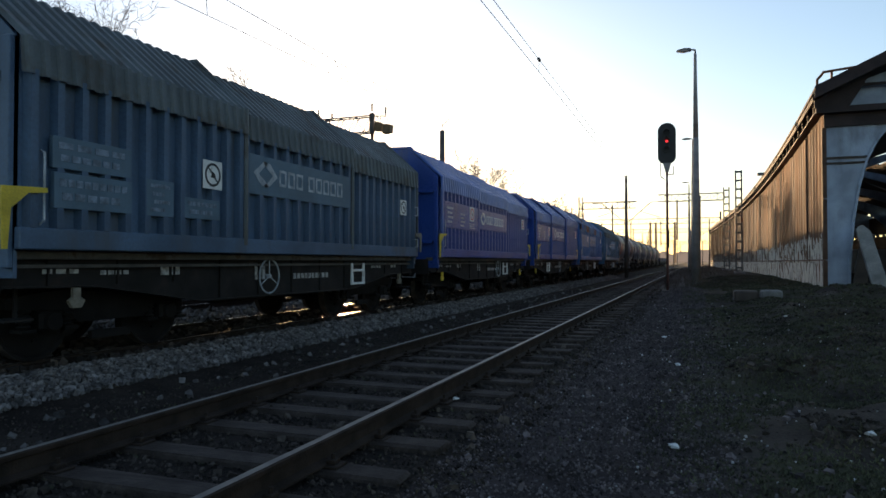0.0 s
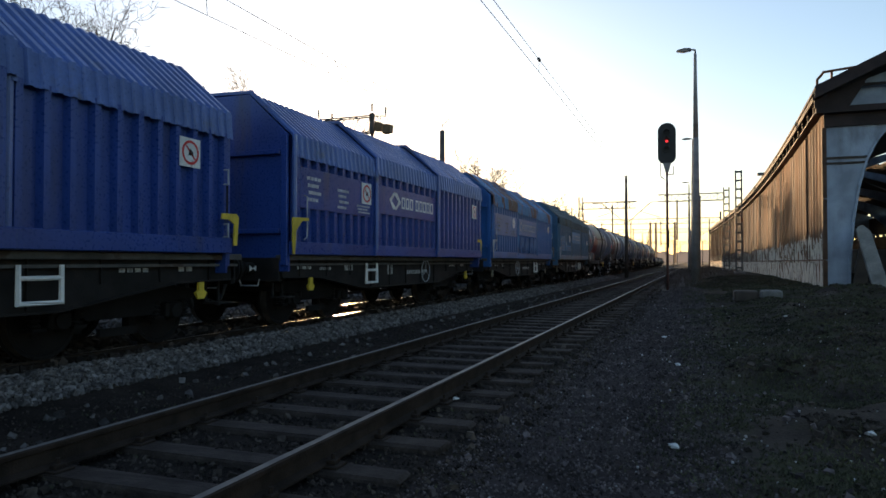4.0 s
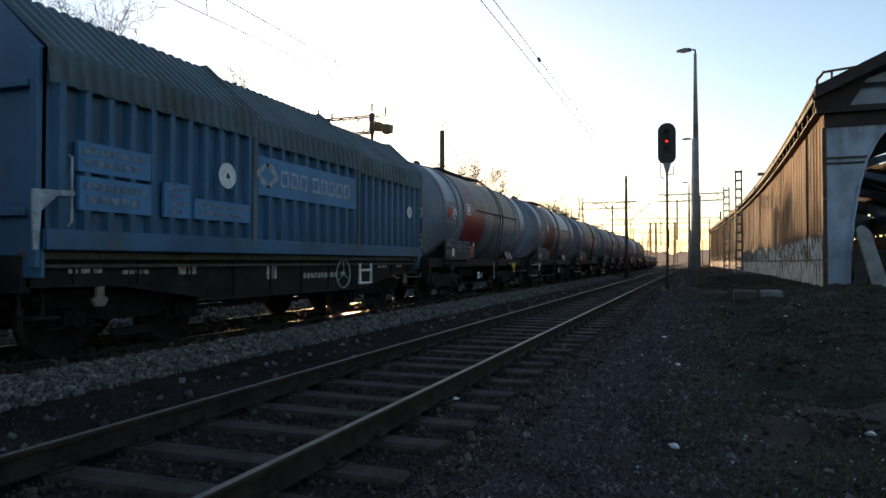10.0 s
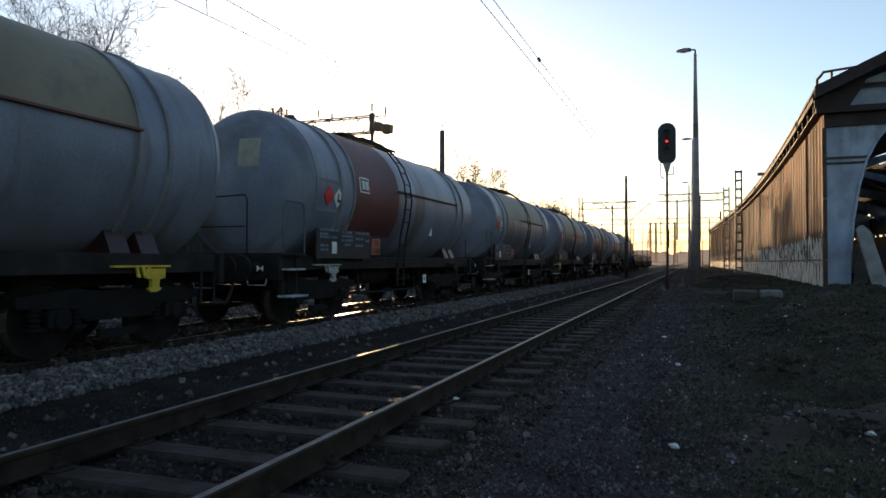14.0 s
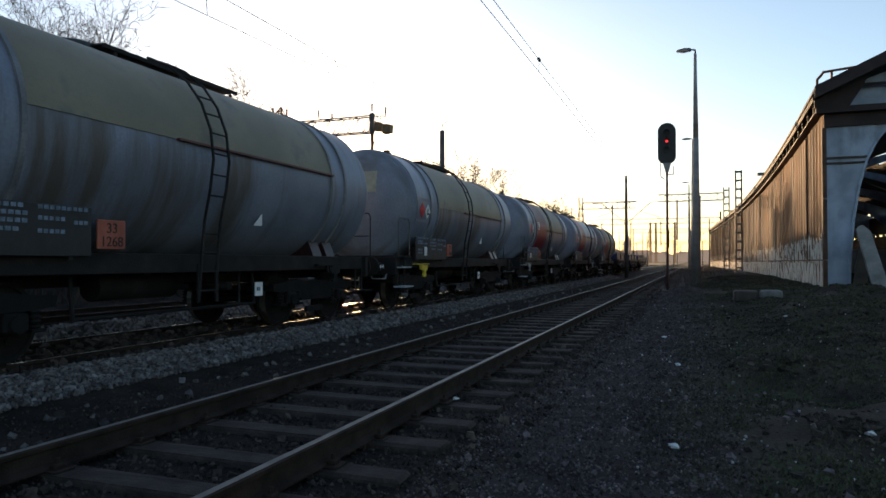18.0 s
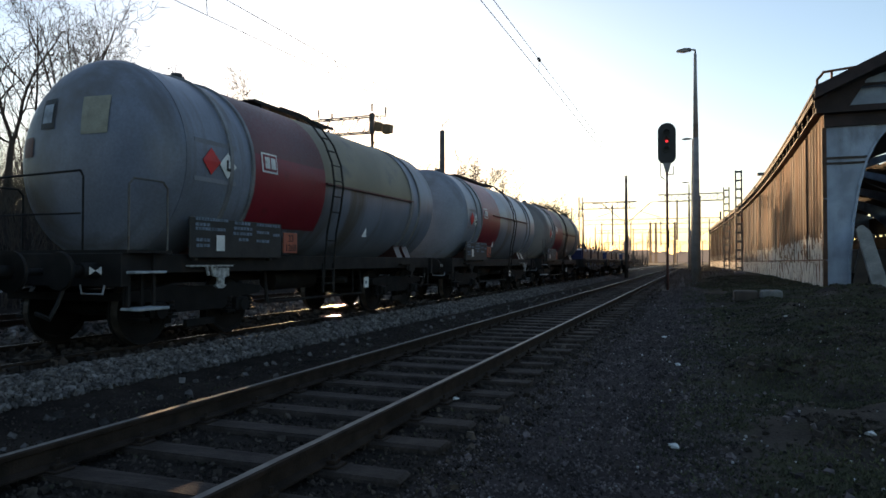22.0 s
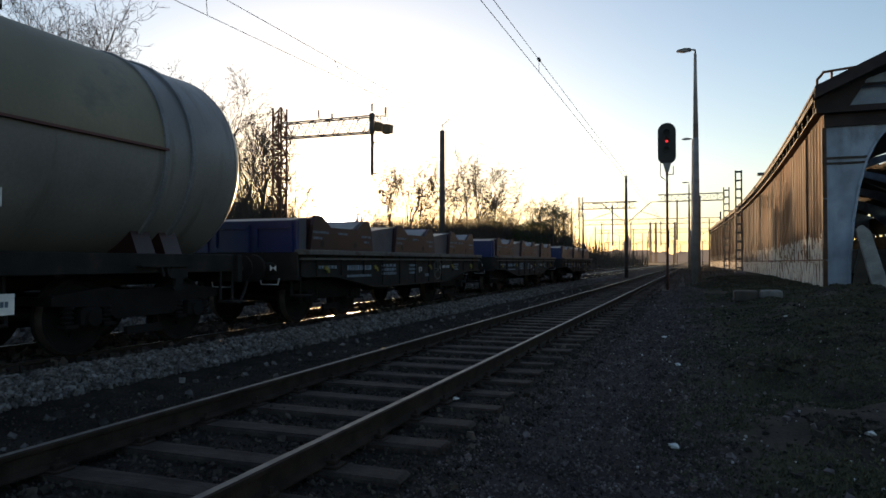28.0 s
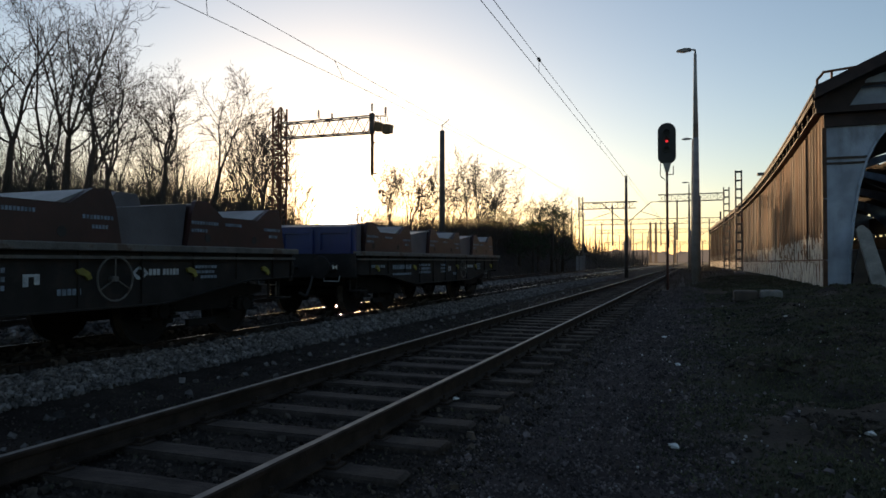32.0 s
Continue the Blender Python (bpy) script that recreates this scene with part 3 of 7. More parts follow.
def end_gear(w, end, white=True):
    """Buffers, draw hook with screw link, and brake hose at both ends; end: y of the headstock."""
    for s in (-1, 1):
        for x in (-0.875, 0.875):
            piece("buffer", BUFFER, w, x, s * end, 1.02, 0, 0, 0 if s > 0 else 180)
        bm = bmesh.new()
        tube(bm, (0, s * (end - 0.05), 1.0), (0, s * (end + 0.28), 1.0), 0.045, n=8)
        path_bar(bm, [(0.0, s * (end + 0.26), 1.0), (0.06, s * (end + 0.45), 0.95), (0.06, s * (end + 0.6), 0.93)], 0.03)
        path_bar(bm, [(0.0, s * (end + 0.26), 1.0), (-0.06, s * (end + 0.45), 0.95), (-0.06, s * (end + 0.6), 0.93)], 0.03)
        part("draw_hook", bm, M["chassis"], w)
        bm = bmesh.new()
        path_bar(bm, [(0.45, s * end, 0.92), (0.45, s * (end + 0.12), 0.85), (0.42, s * (end + 0.2), 0.6), (0.40, s * (end + 0.3), 0.42), (0.3, s * (end + 0.42), 0.5)], 0.028)
        part("brake_hose", bm, M["black"], w)
        # shunter's handle: thin bent bar under each buffer, and a pale mark on the buffer casing
        for x in (-0.875, 0.875):
            bm = bmesh.new()
            y = s * (end + 0.10)
            path_bar(bm, [(x - 0.20, y, 0.84), (x - 0.17, y, 0.73), (x + 0.17, y, 0.73), (x + 0.20, y, 0.84)], 0.011, n=5)
            part("shunters_handle", bm, M["faded"], w)
        bm = bmesh.new()
        ym = s * (end + 0.15)
        for g in (-1, 1):
            prism(bm, [(ym, 1.02), (ym + g * 0.09, 1.07), (ym + g * 0.09, 0.97)], "x", 0.978, 0.984)
        part("buffer_mark", bm, M["white"] if white else M["faded"], w)
        # step under the end corner
        bm = bmesh.new()
        yy = s * (end - 0.22)
        box(bm, 1.18, 1.46, yy - 0.16, yy + 0.16, 0.52, 0.545)
        for d in (-0.14, 0.14):
            box(bm, 1.20, 1.225, yy + d - 0.02, yy + d + 0.02, 0.54, 0.98)
        part("corner_step", bm, M["chassis"], w)


def bars(w, x, y0, y1, z0, z1, cells, mat, name="lettering", gap=0.28, label="", hollow=0.0):
    """Plain bars or open frames that stand for a line of writing, on a side face at x."""
    bm = bmesh.new()
    step = (y1 - y0) / cells
    for k in range(cells):
        a = y0 + k * step
        b = a + step * (1 - gap)
        if hollow:
            box(bm, x, x + 0.006, a, a + hollow, z0, z1)
            box(bm, x, x + 0.006, b - hollow, b, z0, z1)
            box(bm, x, x + 0.006, a + hollow, b - hollow, z1 - hollow, z1)
            box(bm, x, x + 0.006, a + hollow, b - hollow, z0, z0 + hollow)
        else:
            box(bm, x, x + 0.006, a, b, z0, z1)
    return part(name, bm, mat, w, label)


def emblem(w, x, yc, zc, r, mat):
    """Two facing curved blades that make an open ring."""
    bm = bmesh.new()
    for s in (-1, 1):
        for blade in (((-0.30, 0.85), (0.45, 0.80), (1.25, -0.05), (0.72, 0.02), (0.10, 0.42)), ((1.25, -0.05), (0.20, -0.88), (-0.25, -0.80), (0.30, -0.42), (0.72, 0.02))):
            quad(bm, [(x + 0.006, yc + s * u * r, zc + s * v * r * 0.9) for u, v in (blade if s > 0 else blade)])
    bmesh.ops.recalc_face_normals(bm, faces=bm.faces[:])
    return part("emblem", bm, mat, w)


def no_hump_sign(w, x, yc, zc, s, roundel=False, ring="black"):
    bm = bmesh.new()
    if roundel:
        tube(bm, (x, yc, zc), (x + 0.01, yc, zc), s / 2, n=24)
    else:
        box(bm, x, x + 0.01, yc - s / 2, yc + s / 2, zc - s / 2, zc + s / 2)
    p = part("sign", bm, M["white"], w, "white safety sign with a dark ring")
    bm = bmesh.new()
    n = 24
    r0, r1 = s * 0.33, s * 0.42
    if not roundel:
        for k in range(n):
            a, b = 2 * math.pi * k / n, 2 * math.pi * (k + 1) / n
            quad(bm, [(x + 0.013, yc + r * math.cos(t), zc + r * math.sin(t)) for r, t in ((r0, a), (r1, a), (r1, b), (r0, b))])
        c = math.sqrt(0.5) * r0
        quad(bm, [(x + 0.013, yc - c - 0.015, zc + c), (x + 0.013, yc - c + 0.02, zc + c), (x + 0.013, yc + c + 0.02, zc - c), (x + 0.013, yc + c - 0.015, zc - c)])
        part("sign_ring", bm, M[ring], p)
        bm = bmesh.new()
    quad(bm, [(x + 0.013, yc - s * 0.12, zc - s * 0.10), (x + 0.013, yc + s * 0.15, zc - s * 0.10), (x + 0.013, yc + s * 0.13, zc + s * 0.02), (x + 0.013, yc - s * 0.02, zc + s * 0.14)])
    part("sign_symbol", bm, M["black"], p)


HALF = PITCH / 2


def fishbelly_sill(w, mat, deck_z, half):
    """Side sills that deepen between the bogies, with flanges, cross members and headstocks."""
    for s in (-1, 1):
        bm = bmesh.new()
        x = s * 1.40
        outline = [(-half, deck_z), (half, deck_z), (half, 0.88), (half - 1.2, 0.86), (half - 3.0, 0.60), (-half + 3.0, 0.60), (-half + 1.2, 0.86), (-half, 0.88)]
        prism(bm, outline, "x", x - 0.02, x + 0.02)
        low = outline[2:]
        for (ya, za), (yb, zb) in zip(low[:-1], low[1:]):
            prism(bm, [(ya, za), (yb, zb), (yb, zb - 0.02), (ya, za - 0.02)], "x", min(x - s * 0.08, x + s * 0.07), max(x - s * 0.08, x + s * 0.07))
        for k in range(-5, 6):
            y = k * half / 5.6
            zb = 0.62 if abs(y) < half - 3 else 0.87
            box(bm, min(x + s * 0.02, x + s * 0.05), max(x + s * 0.02, x + s * 0.05), y - 0.012, y + 0.012, zb, deck_z)
        part("side_sill", bm, mat, w)
        bm = bmesh.new()
        box(bm, min(x - s * 0.05, x + s * 0.14), max(x - s * 0.05, x + s * 0.14), -half - 0.05, half + 0.05, deck_z - 0.045, deck_z + 0.045, bevel=0.01)
        box(bm, min(x - s * 0.05, x + s * 0.10), max(x - s * 0.05, x + s * 0.10), -half, half, deck_z - 0.135, deck_z - 0.10)
        part("deck_rail", bm, M["ledge"], w, "worn grey rail along the deck edge")
    bm = bmesh.new()
    box(bm, -1.36, 1.36, -half, half, deck_z - 0.14, deck_z - 0.02)
    box(bm, -0.28, 0.28, -half, half, 0.78, deck_z - 0.14)
    for s in (-1, 1):
        box(bm, -1.42, 1.42, s * half - 0.06, s * half + 0.06, 0.80, deck_z, bevel=0.01)
    tube(bm, (0.5, -0.9, 0.62), (0.5, 0.4, 0.62), 0.17, n=14)
    tube(bm, (-0.5, 0.3, 0.66), (-0.5, 1.1, 0.66), 0.14, n=14)
    part("underframe", bm, mat, w)


def hand_wheel(w, x, y, z, r, mat):
    bm = bmesh.new()
    disc_ring(bm, (x, y, z), "x", r, 0.013, 24)
    for k in range(3):
        t = math.pi / 2 + 2 * math.pi * k / 3
        tube(bm, (x, y, z), (x, y + r * math.cos(t), z + r * math.sin(t)), 0.009, n=5)
    tube(bm, (x - 0.08, y, z), (x + 0.02, y, z), 0.035, n=8)
    part("brake_handwheel", bm, mat, w, "three-spoked handbrake wheel")


def stirrup(w, x, y, z0, z1, half, mat, r=0.02):
    bm = bmesh.new()
    path_bar(bm, [(x, y - half, z1), (x, y - half, z0), (x, y + half, z0), (x, y + half, z1)], r)
    tube(bm, (x, y - half, (z0 + z1) / 2 + 0.06), (x, y + half, (z0 + z1) / 2 + 0.06), r, n=6)
    part("step", bm, mat, w, "white-painted foot step")


def hood_wagon(index, look_name, sizes, style):
    hood_mat, roof_mat = M["hood_" + look_name], M["roof_" + look_name]
    text = M["white"] if style["clean"] else M["faded"]
    w = thing("hooded_coil_wagon", (TRAIN_X, 0, 0), style["label"], "freight wagon", "freight wagons of the train")
    WAGONS.append((w, 4.14 + PITCH * index + HALF))
    half = HALF - 0.62
    fishbelly_sill(w, M["chassis"], 1.20, half)
    running_gear(w, 3.45)
    end_gear(w, half, True)
    # three telescoping hoods
    edges = [-half - 0.04, style["seams"][0], style["seams"][1], style["tail"]]
    for k, name in enumerate(("near", "middle", "far")):
        o = sizes[k]
        y0, y1 = edges[k] - (0.06 if k else 0), edges[k + 1] + (0.06 if k < 2 else 0)
        wx, zs, rx, zt, z0 = 1.60 + o, 3.24 + o, 0.80 + o * 0.6, 3.98 + o * 1.2, 1.27
        bm = bmesh.new()
        path = [(wx + 0.09, zs - 0.36), (wx + 0.06, zs), (rx, zt), (0, zt + 0.03), (-rx, zt), (-wx - 0.06, zs), (-wx - 0.09, zs - 0.36)]
        corrugated(bm, path[::-1], y0, y1, 0.175, -0.035, share=0.55)
        hood = part("hood", bm, roof_mat, w, style["roof"])
        for s in (-1, 1):
            bm = bmesh.new()
            x = s * wx
            # ribbed wall: raised posts with recessed bays between, plain bands above and below
            count = max(2, round((y1 - y0) / (0.305, 0.365, 0.32)[k]))
            step = (y1 - y0) / count
            box(bm, min(x, x - s * 0.03), max(x, x - s * 0.03), y0, y1, z0, zs)
            box(bm, min(x, x + s * 0.09), max(x, x + s * 0.09), y0, y1, z0 - 0.02, z0 + 0.2, bevel=0.012)
            wall = part("side_wall", bm, hood_mat, hood)
            rb = bmesh.new()
            prism(rb, [(0, -0.062), (s * 0.09, -0.040), (s * 0.09, 0.040), (0, 0.062)], "z", z0 + 0.2, zs - 0.30)
            rib = mesh_of(rb, "rib", hood_mat)
            for q in range(count):
                piece("rib", rib, wall, x, y0 + (q + 0.5) * step, 0)
        if k in (0, 2):
            ye = y0 if k == 0 else y1
            s = -1 if k == 0 else 1
            bm = bmesh.new()
            poly = [(-wx, z0 - 0.3), (wx, z0 - 0.3), (wx, zs), (rx, zt), (-rx, zt), (-wx, zs)]
            prism(bm, poly, "y", min(ye, ye - s * 0.04), max(ye, ye - s * 0.04))
            ew = part("end_wall", bm, hood_mat, hood)
            # raised frame of the end wall
            for name_, (xa, xb, d, za, zb) in (("corner_post", (-wx, -wx + 0.12, 0.06, z0 - 0.2, zs)), ("corner_post", (wx - 0.12, wx, 0.06, z0 - 0.2, zs)), ("cross_rail", (-wx + 0.13, wx - 0.13, 0.08, 2.92, 3.0)), ("cross_rail", (-wx + 0.13, wx - 0.13, 0.10, 1.60, 1.68))):
                bm = bmesh.new()
                box(bm, xa, xb, min(ye, ye + s * d), max(ye, ye + s * d), za, zb, bevel=0.008)
                o_ = part(name_, bm, hood_mat, hood)
        for s in (1, -1):
            # seam frame along the hood's end edge, over the shoulder
            bm = bmesh.new()
            yy = y0 + 0.05 if style["clean"] else y1 - 0.05
            path_bar(bm, [(s * (wx + 0.08), yy, z0 + 0.1), (s * (wx + 0.08), yy, zs), (s * (rx + 0.02), yy, zt + 0.04), (0, yy, zt + 0.06)], 0.04, n=6)
            part("edge_trim", bm, roof_mat, hood)
    # plain boards with lettering on the visible side
    for s, x in ((1, 1.60),):
        mo = x + sizes[1] + 0.092
        bm = bmesh.new()
        box(bm, mo - 0.06, mo, edges[1] + 0.15, edges[2] - 0.1, 2.14, 2.74, bevel=0.008)
        b = part("name_board", bm, hood_mat if style["plain"] else M["board_" + look_name], w)
        ya, yb = style["name"]
        emblem(b, mo, ya + 0.30, 2.46, 0.25, text)
        cell = (yb - ya - 0.66 - 0.12) / 8
        bars(b, mo, ya + 0.66, ya + 0.66 + 3 * cell, 2.32, 2.58, 3, text, hollow=0.042, gap=0.2)
        bars(b, mo, ya + 0.78 + 3 * cell, yb, 2.32, 2.58, 5, text, hollow=0.042, gap=0.2)
        no = x + sizes[0] + 0.092
        if style["plain"]:
            # one plain panel along the hood with stencilled lines straight on the paint
            bm = bmesh.new()
            box(bm, no - 0.06, no, edges[0] + 0.22, edges[1] - 0.22, 2.04, 2.74, bevel=0.008)
            boards = [(part("data_panel", bm, hood_mat, w), edges[0] + 0.35, edges[0] + 0.95, 2.10, 2.66, 4), (None, -3.85, -3.30, 2.06, 2.54, 4), (None, -3.08, -2.40, 2.06, 2.28, 3)]
        else:
            boards = [(None, -4.92, -3.89, 2.09, 2.42, 2), (None, -4.90, -3.88, 1.68, 2.05, 2), (None, -3.66, -3.21, 1.68, 2.12, 4), (None, *style["low"], 1.69, 1.96, 2)]
        base = None
        for r0, (b, a, c, z0, z1, rows) in enumerate(boards):
            if style["plain"]:
                base = b = b or base
            else:
                bm = bmesh.new()
                box(bm, no - 0.06, no, a, c, z0, z1, bevel=0.006)
                b = part("data_board", bm, M["board_" + look_name], w)
            for r in range(rows):
                zz = z1 - (r + 1) * (z1 - z0) / (rows + 0.6)
                cells = 4 + (index * 3 + r * 2 + r0 * 5) % 6
                bars(b, no, a + 0.06 + 0.03 * (r % 3), c - 0.06 - 0.09 * (r % 2), zz, zz + (z1 - z0) / rows * 0.42, cells, M["stencil"] if style["clean"] else M["dim"], gap=0.22)
        no_hump_sign(w, no + 0.005, edges[1] - style["first"][0], style["first"][1], style["first"][2], style["roundel"], "redsign" if style["clean"] else "black")
        fo = x + sizes[2] + 0.092
        no_hump_sign(w, fo + 0.005, edges[3] - style["second"][0], style["second"][1], style["second"][2], style["roundel"], "redsign" if style["clean"] else "black")
        # locking levers and grab rails: at the leading corner
        yy = -half - 0.14
        bm = bmesh.new()
        path_bar(bm, [(1.74, yy + 0.35, 2.25), (1.80, yy + 0.35, 2.22), (1.80, yy + 0.35, 1.55), (1.74, yy + 0.35, 1.5)], 0.012)
        part("grab_rail", bm, M["faded"], w)
        bm = bmesh.new()
        prism(bm, [(yy - 0.12, 1.78), (yy - 0.11, 1.85), (yy + 0.37, 1.87), (yy + 0.37, 1.82), (yy + 0.16, 1.80), (yy - 0.02, 1.64), (yy - 0.05, 1.25), (yy - 0.10, 1.25)], "x", 1.80, 1.825)
        part("locking_lever", bm, M["yellow"] if style["levers"][0] else M["faded"], w)
        # and at the trailing corner, with a long grab rail on the end wall
        yy = style["tail"]
        bm = bmesh.new()
        path_bar(bm, [(1.30, yy, 2.48), (1.30, yy + 0.36, 2.48), (1.30, yy + 0.40, 2.43), (1.30, yy + 0.40, 1.49), (1.30, yy + 0.36, 1.44), (1.30, yy, 1.44)], 0.013)
        part("grab_rail", bm, M["faded"], w, "thin white grab rail on the end wall")
        for z0, z1 in ((2.22, 2.42), (1.48, 1.66)):
            bm = bmesh.new()
            path_bar(bm, [(1.66, yy - 0.19, z1), (1.76, yy - 0.19, z1), (1.76, yy - 0.19, z0), (1.66, yy - 0.19, z0)], 0.011)
            part("grab_rail", bm, M["faded"], w)
        bm = bmesh.new()
        tube(bm, (1.74, yy - 0.19, 1.72), (1.74, yy - 0.19, 2.20), 0.013, n=6)
        part("lock_rod", bm, M["chassis"], w)
        bm = bmesh.new()
        prism(bm, [(yy - 0.36, 1.72), (yy - 0.35, 1.80), (yy - 0.04, 1.81), (yy + 0.01, 1.76), (yy - 0.03, 1.36), (yy - 0.09, 1.36), (yy - 0.08, 1.66), (yy - 0.20, 1.72)], "x", 1.765, 1.79)
        part("locking_lever", bm, M["yellow"] if style["levers"][1] else M["worn"], w)
        hand_wheel(w, 1.50, style["wheel"], 0.90, 0.27, M["faded"])
        stirrup(w, 1.54, style["step"], 0.70, 1.10, 0.25, M["white"], 0.026)
        for (a, c, z, cells, h) in ((0.5, 1.0, 1.0, 3, 0.05), (1.25, 1.7, 0.98, 4, 0.05), (2.2, 2.6, 0.96, 2, 0.12), (4.2, 4.5, 0.85, 3, 0.22), (5.3, 6.5, 0.84, 10, 0.09), (8.3, 8.8, 1.0, 4, 0.05), (9.3, 9.6, 1.0, 2, 0.1)):
            bars(w, 1.425, -half + a, -half + c, z, z + h, cells, M["pale"], gap=0.3)
        for yy in (-half + 0.9, half - 0.75):
            bm = bmesh.new()
            prism(bm, [(yy - 0.05, 0.86), (yy + 0.05, 0.86), (yy + 0.05, 0.74), (yy + 0.11, 0.70), (yy + 0.06, 0.62), (yy - 0.06, 0.62), (yy - 0.11, 0.70), (yy - 0.05, 0.74)], "x", 1.43, 1.47)
            part("rope_hook", bm, M["yellow"] if style["clean"] else M["worn"], w)
    if style["graffiti"]:
        for a in (-1.30, -0.50, 0.30, 0.95):
            bm = bmesh.new()
            o = [(a - 0.3, 1.46), (a - 0.05, 1.45), (a, 1.7), (a + 0.06, 1.46), (a + 0.26, 1.44), (a + 0.34, 1.9), (a + 0.3, 2.06), (a - 0.22, 2.08), (a - 0.34, 1.8), (a - 0.3, 1.46)]
            path_bar(bm, [(1.762, y, z) for y, z in o], 0.009, n=4)
            part("spray_line", bm, M["spraydark"], w)
        bm = bmesh.new()
        for a in (-1.30, -0.50, 0.30, 0.95):
            prism(bm, [(a - 0.3, 1.46), (a + 0.2, 1.44), (a + 0.34, 1.9), (a + 0.3, 2.06), (a - 0.22, 2.08), (a - 0.34, 1.8)], "x", 1.755, 1.76)
        part("spray_paint", bm, M["spray"], w, "three faded grey sprayed shapes")
    return w


for key, base in (("a", (0.075, 0.13, 0.18)), ("b", (0.015, 0.052, 0.22)), ("d", (0.03, 0.13, 0.30)), ("e", (0.06, 0.19, 0.36))):
    M["board_" + key] = material("lettering_board_" + key, base, 0.55, vary=0.15, scale=2, grain=40, bump=0.03)
M["worn"] = material("worn_beige_lever_paint", (0.17, 0.15, 0.115), 0.7, vary=0.35, scale=8, grain=50, bump=0.05)
M["pale"] = material("pale_stencil_paint", (0.36, 0.36, 0.35), 0.75, vary=0.5, scale=14, grain=80, bump=0)
M["stencil"] = material("clean_white_stencil", (0.46, 0.49, 0.53), 0.7, vary=0.25, scale=10, grain=70, bump=0)
M["notice"] = material("yellowed_notice_plate", (0.30, 0.285, 0.215), 0.6, vary=0.2, scale=4, grain=40, bump=0.03)
M["hoop"] = material("grimy_grey_hoop", (0.19, 0.19, 0.20), 0.5, vary=0.3, scale=2, grain=40, bump=0.1)
M["spraydark"] = material("dark_spray_lines", (0.025, 0.075, 0.20), 0.6, vary=0.3, scale=6, grain=40, bump=0.02)
M["maroon"] = material("weathered_maroon_band", (0.13, 0.035, 0.034), 0.5, vary=0.2, scale=0.9, grain=25, bump=0.04, second=(0.10, 0.045, 0.036), amount=0.4, patch=1.0, edge=0.3)
M["oldband"] = material("faded_brown_overpaint", (0.165, 0.115, 0.080), 0.5, vary=0.2, scale=0.9, grain=25, bump=0.04, second=(0.10, 0.03, 0.025), amount=0.4, patch=1.2, edge=0.3)
M["spray"] = material("faded_spray_paint", (0.034, 0.112, 0.275), 0.6, vary=0.3, scale=6, grain=40, bump=0.02)
M["dim"] = material("worn_stencil_paint", (0.155, 0.200, 0.255), 0.75, vary=0.4, scale=9, grain=70, bump=0)

STYLES = {
    "a": dict(first=(0.74, 2.30, 0.38), second=(0.90, 2.36, 0.34), wheel=-0.74, step=2.24, seams=(-1.76, 1.62), tail=5.05, plain=False, low=(-3.02, -2.33), name=(-1.50, 1.26), graffiti=False, clean=False, roundel=False, levers=(True, False), roof="grimy ribbed roof", label="hooded coil wagon in faded slate-blue paint with a dirty roof"),
    "b": dict(first=(0.83, 2.52, 0.42), second=(0.90, 2.56, 0.38), wheel=1.2, step=1.94, seams=(-1.93, 1.47), tail=4.86, plain=True, low=(0, 0), name=(-1.74, 0.98), graffiti=False, clean=True, roundel=False, levers=(True, True), roof="ribbed blue roof", label="hooded coil wagon in clean deep-blue paint with white lettering"),
    "c": dict(first=(0.42, 2.50, 0.42), second=(0.80, 2.60, 0.39), wheel=1.12, step=-2.05, seams=(-2.2, 1.28), tail=5.03, plain=True, low=(0, 0), name=(-1.62, 1.02), graffiti=False, clean=True, roundel=False, levers=(True, True), roof="ribbed blue roof", label="hooded coil wagon in glossy deep-blue paint, far hood outermost"),
    "d": dict(first=(0.73, 2.52, 0.36), second=(0.89, 2.56, 0.30), wheel=-0.98, step=2.03, seams=(-1.95, 1.47), tail=4.86, plain=True, low=(0, 0), name=(-1.64, 1.14), graffiti=True, clean=False, roundel=True, levers=(False, False), roof="ribbed roof with rust patches", label="bright blue hooded coil wagon with rust patches on its roof"),
    "e": dict(first=(0.64, 2.33, 0.36), second=(0.81, 2.28, 0.27), wheel=1.40, step=2.26, seams=(-1.84, 1.58), tail=5.0, plain=False, low=(-3.12, -1.96), name=(-1.76, 1.24), graffiti=False, clean=False, roundel=True, levers=(False, False), roof="grimy ribbed roof", label="hooded coil wagon in dull teal-blue paint with a pale name board"),
}
for k, (look_name, sizes, st) in enumerate((("a", (0.10, 0.05, 0.0), "a"), ("b", (0.10, 0.05, 0.0), "b"), ("b", (0.0, 0.05, 0.10), "c"), ("d", (0.08, 0.04, 0.0), "d"), ("e", (0.08, 0.04, 0.0), "e"))):
    hood_wagon(k, look_name, sizes, STYLES[st])


# ---- tank wagons ----
TANK_R, TANK_Z = 1.45, 2.56


def shell_ring(bm, y0, y1, a0, a1, r, n=120, mat=0):
    """Part of a cylinder about the y axis between two angles (0 = +x, 90 = up)."""
    k = max(2, round(n * (a1 - a0) / 360))
    rows = []
    for y in (y0, y1):
        rows.append([bm.verts.new((r * math.cos(math.radians(a0 + (a1 - a0) * i / k)), y, TANK_Z + r * math.sin(math.radians(a0 + (a1 - a0) * i / k)))) for i in range(k + 1)])
    for i in range(k):
        f = bm.faces.new((rows[0][i], rows[1][i], rows[1][i + 1], rows[0][i + 1]))
        f.smooth = True
        f.material_index = mat


